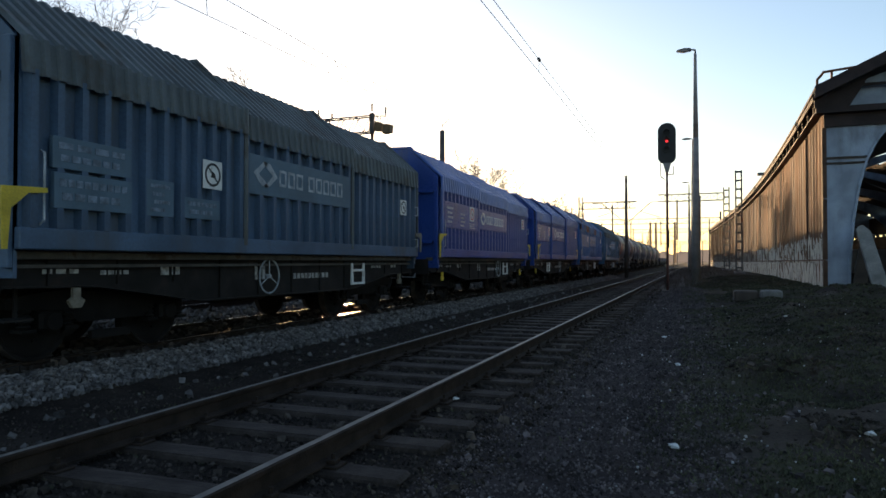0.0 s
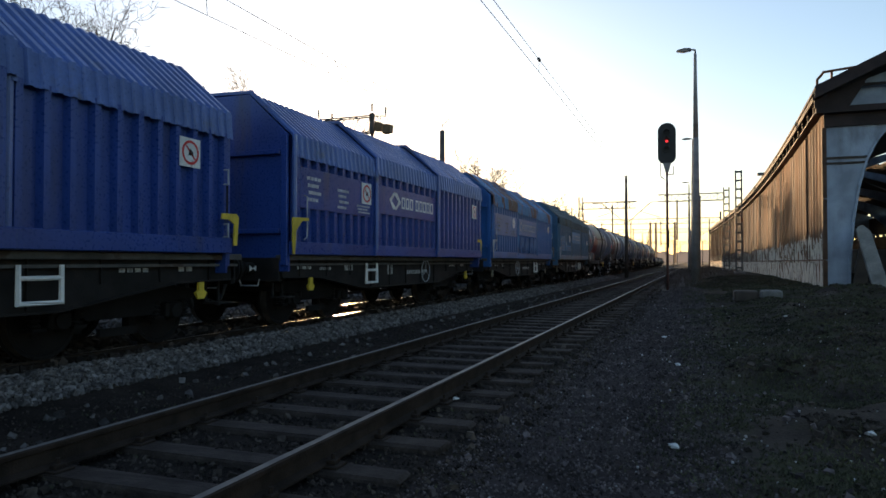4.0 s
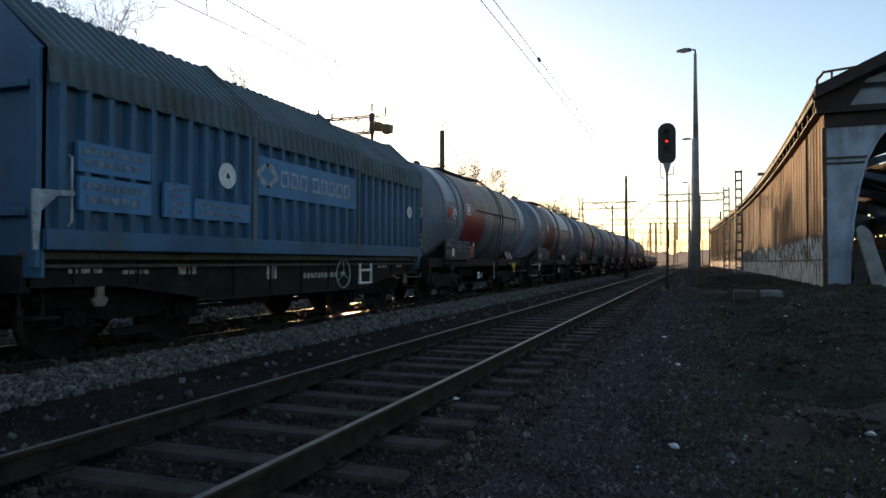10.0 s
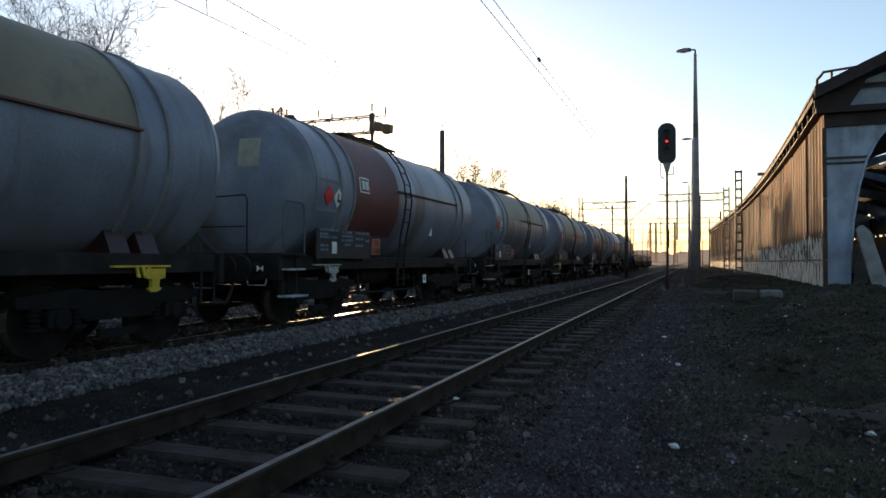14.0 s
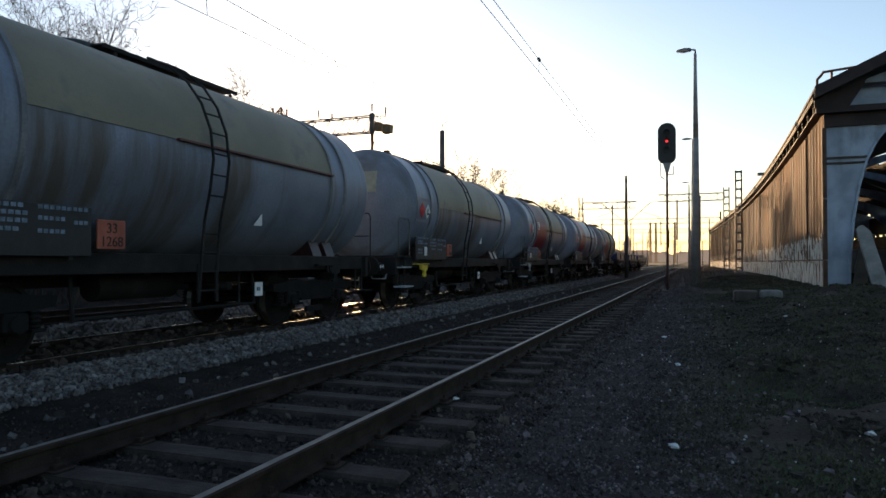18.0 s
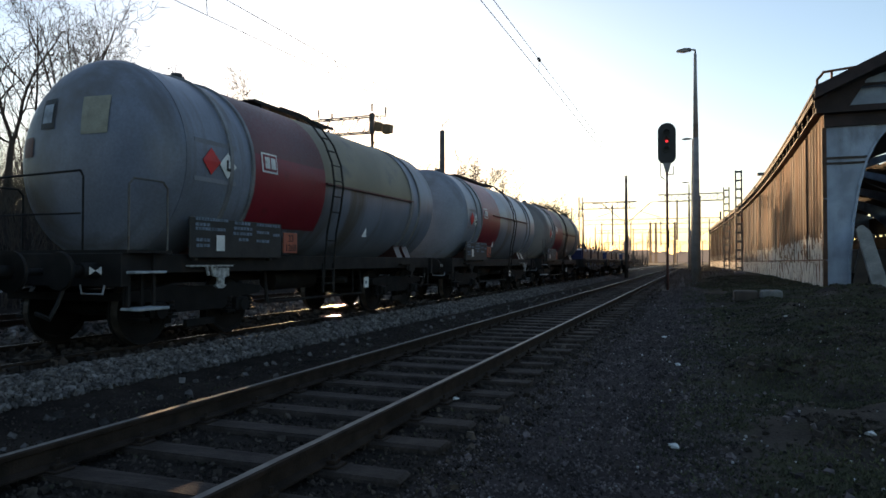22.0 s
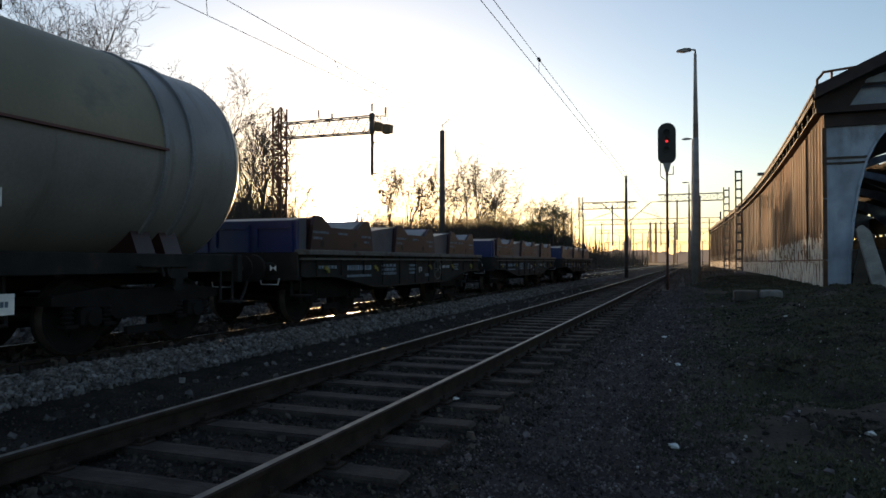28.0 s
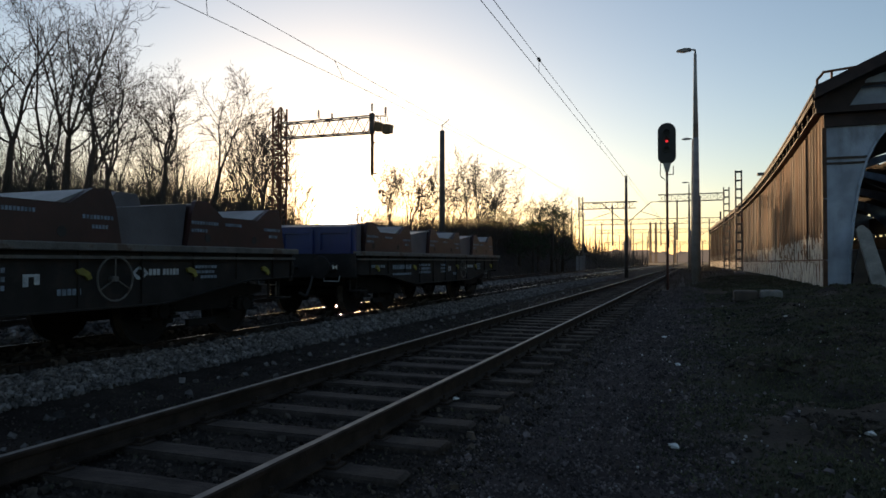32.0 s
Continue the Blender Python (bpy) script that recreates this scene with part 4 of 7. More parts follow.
def tank_head(bm, y, s, r, depth, n=40, rings=9):
    prev = None
    for j in range(rings + 1):
        t = math.pi / 2 * j / rings
        rr, yy = r * math.cos(t) ** 0.75 if j < rings else 0, y + s * depth * math.sin(t)
        cur = [bm.verts.new((0, yy, TANK_Z))] if j == rings else [bm.verts.new((rr * math.cos(2 * math.pi * i / n), yy, TANK_Z + rr * math.sin(2 * math.pi * i / n))) for i in range(n)]
        if prev:
            for i in range(n):
                i2 = (i + 1) % n
                f = bm.faces.new((prev[i], prev[i2], cur[0])) if len(cur) == 1 else bm.faces.new((prev[i], prev[i2], cur[i2], cur[i]))
                f.smooth = True
        prev = cur
    bmesh.ops.recalc_face_normals(bm, faces=bm.faces[:])


def tank_wagon(index, spec):
    w = thing("tank_wagon", (TRAIN_X, 0, 0), spec["label"], "tank wagon", "freight wagons of the train")
    WAGONS.append((w, spec["lead"] + PITCH * index + HALF))
    half = HALF - 0.62
    body = M[spec["paint"]]
    y0, y1 = -HALF + 1.30, HALF - 0.95      # straight shell
    ya = y0 + (0.08 if spec["nose"] else 0.22)      # where the leading head starts
    s0, s1, s2 = y0 + 1.70, y0 + 3.90, y0 + 8.02
    # cylindrical shell in its painted fields
    def field(name, a, b, lo, hi, mat, r=TANK_R):
        bm = bmesh.new()
        shell_ring(bm, a, b, lo, hi, r)
        return part(name, bm, mat, w)
    brim = spec["brim"]
    upper = M["beige"] if spec["beige"] else body
    field("shell_plate", ya, s0, -36, 216, body)
    if spec["band"]:
        field("colour_band", s0, s1, -36, 216, M[spec["band"]], TANK_R + 0.012)
    else:
        field("shell_plate", s0, s1, brim, 180 - brim, upper, TANK_R + 0.012)
        field("shell_plate", s0, s1, -36, brim, body)
        field("shell_plate", s0, s1, 180 - brim, 216, body)
    if spec["band"] == "redband" and spec["beige"]:
        field("faded_patch", s0, s1, 11, 169, M["maroon"], TANK_R + 0.014)
    if spec["flange"] and spec["beige"]:
        field("faded_patch", s0 + 0.58 * (s1 - s0), s1, 14, 166, M["oldband"], TANK_R + 0.017)
    field("shell_plate", s1, s2, brim, 180 - brim, upper, TANK_R + 0.012)
    field("shell_plate", s1, s2, -36, brim, body)
    field("shell_plate", s1, s2, 180 - brim, 216, body)
    field("shell_plate", s2, y1, -36, 216, body)
    field("tank_belly", ya, y1, 216, 324, body)
    for y, s in ((ya, -1), (y1, 1)):
        bm = bmesh.new()
        tank_head(bm, y, s, TANK_R, 0.50)
        h = part("tank_head", bm, body, w)
        bm = bmesh.new()
        n = 48
        for k in range(n):
            a, b = 2 * math.pi * k / n, 2 * math.pi * (k + 1) / n
            tube(bm, ((TANK_R + 0.004) * math.cos(a), y, TANK_Z + (TANK_R + 0.004) * math.sin(a)), ((TANK_R + 0.004) * math.cos(b), y, TANK_Z + (TANK_R + 0.004) * math.sin(b)), 0.006, n=4, caps=False)
        part("weld_seam", bm, body, h)
        if s < 0 and spec["flange"]:
            bm = bmesh.new()
            reach, rad = (0.80, 0.40) if spec["nose"] else (0.54, 0.33)
            tube(bm, (0, y - 0.40, TANK_Z), (0, y - reach, TANK_Z), rad, n=28)
            for k in range(20):
                t = 2 * math.pi * k / 20
                tube(bm, ((rad - 0.04) * math.cos(t), y - reach + 0.02, TANK_Z + (rad - 0.04) * math.sin(t)), ((rad - 0.04) * math.cos(t), y - reach - 0.035, TANK_Z + (rad - 0.04) * math.sin(t)), 0.028, n=6)
            part("manhole_flange", bm, body if spec["nose"] else M["beige"], h, "round bolted manhole cover")
        elif s < 0:
            for (x0, x1, z0, z1, m) in ((0.10, 0.55, 0.30, 0.82, "notice"), (-0.70, -0.42, 0.42, 0.85, "boardgrey"), (-0.66, -0.46, 0.50, 0.77, "faded"), (-1.12, -0.86, 0.05, 0.33, "brownband")):
                bm = bmesh.new()
                def bulge(x, z):
                    rr = min(0.999, math.hypot(x, z) / TANK_R)
                    c = rr ** (1 / 0.75)
                    return y - 0.50 * math.sqrt(max(0, 1 - c * c)) - (0.018 if m == "faded" else 0.012)
                for i in range(4):
                    for j in range(4):
                        xs = [x0 + (x1 - x0) * (i + d) / 4 for d in (0, 1)]
                        zs = [z0 + (z1 - z0) * (j + d) / 4 for d in (0, 1)]
                        quad(bm, [(xx, bulge(xx, zz), TANK_Z + zz) for xx, zz in ((xs[0], zs[0]), (xs[1], zs[0]), (xs[1], zs[1]), (xs[0], zs[1]))])
                bmesh.ops.remove_doubles(bm, verts=bm.verts[:], dist=1e-4)
                part("notice_plate", bm, M[m], h)
    # hoops in pairs
    for y in (y0 + 1.15, y0 + 1.68, y0 + 8.02, y0 + 8.52):
        bm = bmesh.new()
        n, lo, hi = 40, -58, 238
        for k in range(n):
            a, b = math.radians(lo + (hi - lo) * k / n), math.radians(lo + (hi - lo) * (k + 1) / n)
            r = TANK_R + 0.04
            prev = [(rr * math.cos(t), yy, TANK_Z + rr * math.sin(t)) for rr, yy, t in ((r, y - 0.032, a), (r, y + 0.032, a), (r, y + 0.032, b), (r, y - 0.032, b))]
            quad(bm, prev)
            for yy in (-0.032, 0.032):
                quad(bm, [(r * math.cos(a), y + yy, TANK_Z + r * math.sin(a)), ((TANK_R - 0.01) * math.cos(a), y + yy, TANK_Z + (TANK_R - 0.01) * math.sin(a)), ((TANK_R - 0.01) * math.cos(b), y + yy, TANK_Z + (TANK_R - 0.01) * math.sin(b)), (r * math.cos(b), y + yy, TANK_Z + r * math.sin(b))])
        bmesh.ops.remove_doubles(bm, verts=bm.verts[:], dist=1e-4)
        part("tank_hoop", bm, M["hoop"], w)
        for s in (-1, 1):
            bm = bmesh.new()
            x = s * TANK_R * math.cos(math.radians(-52))
            z = TANK_Z + TANK_R * math.sin(math.radians(-52))
            prism(bm, [(x, z + 0.25), (x + s * 0.10, z + 0.18), (x + s * 0.25, 1.24), (x - s * 0.35, 1.24), (x - s * 0.35, z - 0.1)], "y", y - 0.16, y + 0.16)
            part("saddle", bm, M["cradle"], w)
    # insulation ledge along the side
    bm = bmesh.new()
    xx, zz = (TANK_R + 0.01) * math.cos(math.radians(brim)), TANK_Z + (TANK_R + 0.01) * math.sin(math.radians(brim))
    box(bm, xx - 0.02, xx + 0.05, s1 - (0.9 if spec["flange"] else 0), s2, zz - 0.015, zz + 0.015)
    part("ledge", bm, M["brownband"], w)
    # warning diamonds, emblem plate, triangle
    def patch(y, z, hy, hz, mat, name, diamond=False, r=0.022, parent=w):
        bm = bmesh.new()
        pts = [(-1, 0), (0, -1), (1, 0), (0, 1)] if diamond else [(-1, -1), (1, -1), (1, 1), (-1, 1)]
        vs = []
        for a, b in pts:
            q = z + b * hz - TANK_Z
            x = math.sqrt(max(0, TANK_R ** 2 - q * q)) + r
            vs.append((x, y + a * hy, z + b * hz))
        quad(bm, vs)
        bmesh.ops.recalc_face_normals(bm, faces=bm.faces[:])
        if bm.faces[:][0].normal.x < 0:
            bmesh.ops.reverse_faces(bm, faces=bm.faces[:])
        ext = bmesh.ops.solidify(bm, geom=bm.faces[:], thickness=0.008)
        return part(name, bm, mat, parent)
    yd, zd = y0 + spec["sign"][0], spec["sign"][1]
    patch(yd + 0.14, zd, 0.46, 0.30, M["tankpatch"], "overpainted_patch", False, 0.012)
    patch(yd, zd, 0.19, 0.19, M["redsign"], "hazard_diamond", True)
    d = patch(yd + 0.36, zd - 0.02, 0.19, 0.19, M["white"], "hazard_diamond", True)
    patch(yd + 0.34, zd - 0.01, 0.018, 0.07, M["black"], "hazard_symbol", False, 0.030, d)
    patch(yd + 0.39, zd - 0.08, 0.07, 0.022, M["black"], "hazard_symbol", False, 0.030, d)
    if spec["band"]:
        p = patch(s0 + 0.42, 2.72, 0.21, 0.16, M["white"], "emblem_plate", False, 0.03)
        patch(s0 + 0.42, 2.72, 0.175, 0.13, M[spec["band"]], "emblem_field", False, 0.036, p)
        patch(s0 + 0.34, 2.72, 0.06, 0.09, M["white"], "emblem_mark", False, 0.042, p)
        patch(s0 + 0.50, 2.72, 0.06, 0.09, M["white"], "emblem_mark", False, 0.042, p)
    bm = bmesh.new()
    yb, zz = y0 + spec["tri"][0], spec["tri"][1]
    x = math.sqrt(TANK_R ** 2 - (zz + 0.1 - TANK_Z) ** 2) + 0.03
    prism(bm, [(yb - 0.12, zz - 0.09), (yb + 0.10, zz - 0.09), (yb + 0.10, zz + 0.11)], "x", x - 0.01, x)
    part("warning_triangle", bm, M["white"], w)
    # underframe
    bm = bmesh.new()
    box(bm, -1.11, 1.11, -half + 0.07, half - 0.07, 1.16, 1.22)
    part("underframe", bm, M["chassis"], w)
    for s in (-1, 1):
        bm = bmesh.new()
        box(bm, min(s * 1.12, s * 1.22), max(s * 1.12, s * 1.22), -half, half, 0.98, 1.24, bevel=0.01)
        part("sole_bar", bm, M["chassis"], w)
        bm = bmesh.new()
        box(bm, -1.30, 1.30, s * half - 0.06, s * half + 0.06, 0.82, 1.24, bevel=0.01)
        part("headstock", bm, M["chassis"], w)
    bm = bmesh.new()
    box(bm, -0.3, 0.3, -half + 0.07, half - 0.07, 0.80, 1.155)
    part("centre_sill", bm, M["chassis"], w)
    for y in (-2.2, -0.8, 0.9, 2.2):
        bm = bmesh.new()
        box(bm, -1.11, 1.11, y - 0.06, y + 0.06, 0.95, 1.157)
        part("cross_beam", bm, M["chassis"], w)
    bm = bmesh.new()
    tube(bm, (0.65, -1.3, 0.80), (0.65, 0.1, 0.80), 0.18, n=14)
    part("air_tank", bm, M["chassis"], w)
    bm = bmesh.new()
    tube(bm, (0.2, 1.1, 0.75), (0.95, 1.1, 0.75), 0.07, n=8)
    part("brake_cylinder", bm, M["chassis"], w)
    bm = bmesh.new()
    path_bar(bm, [(1.0, -1.9, 1.0), (1.05, -1.9, 0.45), (1.05, 1.6, 0.45), (1.0, 1.6, 1.0)], 0.025)
    tube(bm, (1.05, 1.2, 0.45), (1.05, 1.2, 1.0), 0.02, n=6)
    part("brake_rigging", bm, M["chassis"], w)
    running_gear(w, 3.55)
    end_gear(w, half, True)
    # data board and orange danger plate
    bm = bmesh.new()
    box(bm, 1.30, 1.335, y0 + 0.43, y0 + 2.65, 1.19, 1.76, bevel=0.008)
    for y in (y0 + 0.6, y0 + 2.4):
        box(bm, 1.2, 1.30, y - 0.03, y + 0.03, 1.15, 1.5)
    b = part("data_board", bm, M["boardgrey"], w, "dark grey board with rows of markings")
    for yl, yr, zz, cells in ((0.53, 1.25, 1.72, 12), (0.53, 0.85, 1.64, 4), (0.53, 1.2, 1.58, 10), (0.55, 0.85, 1.42, 4), (0.55, 0.85, 1.34, 4), (1.4, 1.8, 1.70, 5), (1.38, 1.85, 1.62, 6), (1.36, 1.85, 1.54, 6), (1.5, 1.75, 1.45, 3), (1.95, 2.6, 1.70, 9), (1.95, 2.3, 1.58, 5), (2.4, 2.6, 1.55, 3), (1.95, 2.3, 1.44, 5)):
        bars(b, 1.338, y0 + yl, y0 + yr, zz, zz + 0.045, cells, M["dim"], gap=0.25)
    bm = bmesh.new()
    box(bm, 1.338, 1.344, y0 + 0.98, y0 + 1.16, 1.29, 1.52)
    part("white_plate", bm, M["white"], b)
    bm = bmesh.new()
    box(bm, 1.30, 1.325, y0 + 2.74, y0 + 3.16, 1.28, 1.63, bevel=0.006)
    o = part("danger_plate", bm, M["orange"], w, "orange danger plate with two rows of figures")
    for txt, zz in (("33", 1.475), ("1268", 1.315)):
        cu = bpy.data.curves.new("figures", "FONT")
        cu.body, cu.size, cu.extrude = txt, 0.17, 0.002
        cu.align_x = "CENTER"
        tmp = bpy.data.objects.new("figures", cu)
        me = bpy.data.meshes.new_from_object(tmp)
        bpy.data.objects.remove(tmp)
        me.materials.clear()
        me.materials.append(M["black"])
        fo = new("figures", me)
        fo.parent = o
        fo.matrix_basis = pose(1.329, y0 + 2.95, zz, 90, 0, 90)
    # ladder up to the walkway
    ly = y0 + spec["ladder"]
    for dy in (-0.17, 0.17):
        bm = bmesh.new()
        pts = [(1.38, ly + dy, 0.66), (1.46, ly + dy, 1.7)]
        pts += [((TANK_R + 0.16) * math.cos(math.radians(a)), ly + dy, TANK_Z + (TANK_R + 0.16) * math.sin(math.radians(a))) for a in (-15, 0, 15, 30, 45, 60, 75)]
        path_bar(bm, pts, 0.02)
        part("ladder_stile", bm, M["chassis"], w)
    for k in range(13):
        bm = bmesh.new()
        if k < 4:
            p = (1.38 + 0.02 * k, 0.72 + 0.27 * k)
        else:
            a = math.radians(-18 + 10.5 * (k - 4))
            p = ((TANK_R + 0.16) * math.cos(a), TANK_Z + (TANK_R + 0.16) * math.sin(a))
        tube(bm, (p[0], ly - 0.17, p[1]), (p[0], ly + 0.17, p[1]), 0.014, n=6)
        part("rung", bm, M["chassis"], w)
    for dy in (-0.19, 0.19):
        bm = bmesh.new()
        box(bm, 1.37, 1.40, ly + dy - 0.025, ly + dy + 0.025, 0.56, 1.10)
        part("ladder_foot", bm, M["faded"] if dy < 0 and spec["nose"] else M["chassis"], w)
    # walkway, dome and rails on top
    zt = TANK_Z + TANK_R
    bm = bmesh.new()
    wa, wb = (s0 + 0.75, s2 - 1.45) if spec["rail"] and spec["band"] else (ly - 0.9, ly + 2.0)
    for k in range(16):
        yy = wa + k * (wb - wa) / 16
        box(bm, -0.04, 0.34, yy, yy + 0.93 * (wb - wa) / 16, zt + 0.085, zt + 0.11)
    for xx in (-0.04, 0.34):
        box(bm, xx - 0.015, xx + 0.015, wa, wb, zt + 0.05, zt + 0.11)
        for yy in (wa + 0.2, (wa + wb) / 2, wb - 0.2):
            box(bm, xx - 0.02, xx + 0.02, yy, yy + 0.04, zt - 0.20, zt + 0.03)
    part("walkway", bm, M["chassis"], w)
    bm = bmesh.new()
    if spec["rail"]:
        path_bar(bm, [(0.36, wa, zt + 0.05), (0.36, wa, zt + 0.20), (0.36, wb, zt + 0.20), (0.36, wb, zt + 0.05)], 0.011)
        for k in range(1, 6):
            y = wa + (wb - wa) * k / 6
            tube(bm, (0.36, y, zt + 0.05), (0.36, y, zt + 0.20), 0.010, n=5)
        part("hand_rail", bm, M["chassis"], w)
    bm = bmesh.new()
    tube(bm, (-0.1, s0 + 0.05, zt - 0.06), (-0.1, s0 + 0.05, zt + 0.16), 0.13, n=14)
    tube(bm, (-0.1, s0 + 0.05, zt + 0.16), (-0.1, s0 + 0.05, zt + 0.22), 0.09, n=14)
    part("valve", bm, M["tankbelly"], w)
    bm = bmesh.new()
    tube(bm, (-0.2, s1 - 0.2, zt - 0.06), (-0.2, s1 - 0.2, zt + 0.14), 0.32, n=20)
    part("dome", bm, M["tankbelly"], w)
    # end platform with rails on wagons that carry one
    if spec["platform"]:
        ye = -half
        bm = bmesh.new()
        box(bm, -1.35, 1.35, ye - 0.02, ye + 0.75, 1.24, 1.28)
        p = part("end_platform", bm, M["chassis"], w)
        for xx, mat in ((1.33, "ledge"), (-1.33, "chassis")):
            bm = bmesh.new()
            path_bar(bm, [(xx, ye + 0.02, 1.27), (xx, ye + 0.02, 2.10), (xx, ye + 0.10, 2.18), (xx, ye + 0.60, 2.18), (xx, ye + 0.68, 2.10), (xx, ye + 0.68, 1.27)], 0.014)
            part("platform_rail", bm, M[mat], p)
        bm = bmesh.new()
        path_bar(bm, [(-1.33, ye, 2.25), (-0.2, ye, 2.28), (0.55, ye, 2.30)], 0.015)
        path_bar(bm, [(-1.33, ye, 1.75), (0.55, ye, 1.75)], 0.013)
        path_bar(bm, [(0.55, ye, 2.30), (0.60, ye, 2.22), (0.60, ye, 1.27)], 0.013)
        path_bar(bm, [(-1.33, ye, 2.25), (-1.33, ye, 1.27)], 0.03)
        part("platform_rail", bm, M["chassis"], p)
        for z, d in ((0.98, 0.0), (0.52, 0.05)):
            bm = bmesh.new()
            box(bm, 1.15 + d, 1.45 + d, ye + 0.02, ye + 0.55, z, z + 0.035, bevel=0.008)
            part("platform_step", bm, M["faded"], p)
        for yy in (ye + 0.08, ye + 0.5):
            bm = bmesh.new()
            box(bm, 1.25, 1.29, yy - 0.02, yy + 0.02, 0.52, 1.24)
            part("step_hanger", bm, M["chassis"], p)
    for y in (-HALF + 2.2, HALF - 2.2):
        bm = bmesh.new()
        box(bm, 1.22, 1.30, y - 0.42, y + 0.52, 1.06, 1.085)
        for q in range(3):
            prism(bm, [(y - 0.06 + q * 0.10, 1.06), (y - 0.02 + q * 0.10, 1.06), (y + 0.02 + q * 0.10, 0.93), (y - 0.02 + q * 0.10, 0.93)], "x", 1.25, 1.28)
        prism(bm, [(y + 0.10, 1.04), (y + 0.44, 1.04), (y + 0.44, 0.92), (y + 0.34, 0.90), (y + 0.33, 0.80), (y + 0.38, 0.78), (y + 0.30, 0.74), (y + 0.20, 0.74), (y + 0.14, 0.78), (y + 0.20, 0.80), (y + 0.21, 0.90), (y + 0.10, 0.92)], "x", 1.235, 1.285)
        part("corner_bracket", bm, M[spec["hooks"][0 if y < 0 else 1]], w)
    bm = bmesh.new()
    yp = -0.82 if spec["nose"] else 1.35
    box(bm, 1.24, 1.26, yp, yp + 0.19, 0.58, 0.80)
    bp = part("brake_plate", bm, M["white"], w)
    bars(bp, 1.262, yp + 0.03, yp + 0.13, 0.66, 0.72, 2, M["dim"], gap=0.3)
    if spec["nose"]:
        bm = bmesh.new()
        box(bm, 1.20, 1.26, -0.47, -0.34, 0.61, 0.70, bevel=0.008)
        tube(bm, (1.23, -0.36, 0.70), (1.25, -0.30, 0.76), 0.015, n=6)
        part("valve_box", bm, M["faded"], w, "small pale valve box with a lever")
    return w


M["rustdark"] = material("dark_rusty_post", (0.09, 0.045, 0.025), 0.85, vary=0.35, scale=2, grain=40, bump=0.2)
M["tankpatch"] = material("grey_overpainted_patch", (0.190, 0.200, 0.232), 0.5, vary=0.15, scale=1.5, grain=30, bump=0.03)
M["boardgrey"] = material("dark_grey_data_board", (0.022, 0.022, 0.022), 0.6, vary=0.25, scale=3, grain=40, bump=0.05)
TANKS = (
    dict(paint="tank", band="redband", beige=True, flange=True, platform=False, brim=8, lead=4.2, ladder=5.41, nose=True, sign=(0.50, 2.52), rail=True, tri=(3.27, 1.67), hooks=("chassis", "yellow"), label="blue-grey tank wagon with a bright red band and beige upper side"),
    dict(paint="tank", band="brownband", beige=False, flange=False, platform=True, brim=8, lead=4.5, ladder=4.13, nose=False, sign=(0.67, 2.38), rail=False, tri=(6.13, 1.9), hooks=("pale", "chassis"), label="blue-grey tank wagon with a dull red-brown band and end platform"),
    dict(paint="tank", band="", beige=True, flange=False, platform=True, brim=8, lead=4.86, ladder=4.60, nose=False, sign=(0.45, 2.42), rail=False, tri=(5.88, 1.8), hooks=("chassis", "chassis"), label="blue-grey tank wagon with a beige upper side and end platform"),
    dict(paint="tank", band="", beige=True, flange=False, platform=True, brim=1, lead=5.2, ladder=4.11, nose=False, sign=(0.55, 2.44), rail=True, tri=(5.98, 1.81), hooks=("yellow", "chassis"), label="grey tank wagon with a dirty beige flank and end platform"),
    dict(paint="tank", band="redband", beige=True, flange=False, platform=True, brim=1, lead=5.7, ladder=4.14, nose=False, sign=(0.71, 2.56), rail=False, tri=(5.81, 1.75), hooks=("pale", "chassis"), label="grey tank wagon with red band, olive flank and end platform"),
    dict(paint="tank2", band="redband", beige=False, flange=True, platform=False, brim=6, lead=6.2, ladder=5.50, nose=False, sign=(0.66, 2.46), rail=True, tri=(3.46, 1.74), hooks=("chassis", "pale"), label="light grey tank wagon with a red band and bolted end cover"),
    dict(paint="tank3", band="redband", beige=True, flange=False, platform=True, brim=1, lead=6.85, ladder=4.22, nose=False, sign=(0.66, 2.46), rail=True, tri=(5.8, 1.78), hooks=("chassis", "chassis"), label="grey tank wagon with a red band, last of the tanks"),
)
for k, spec in enumerate(TANKS):
    tank_wagon(5 + k, spec)


# ---- coil wagons without hoods ----
CHEEKS = ((-4.70, -2.12), (-0.96, 1.65), (2.80, 5.16))


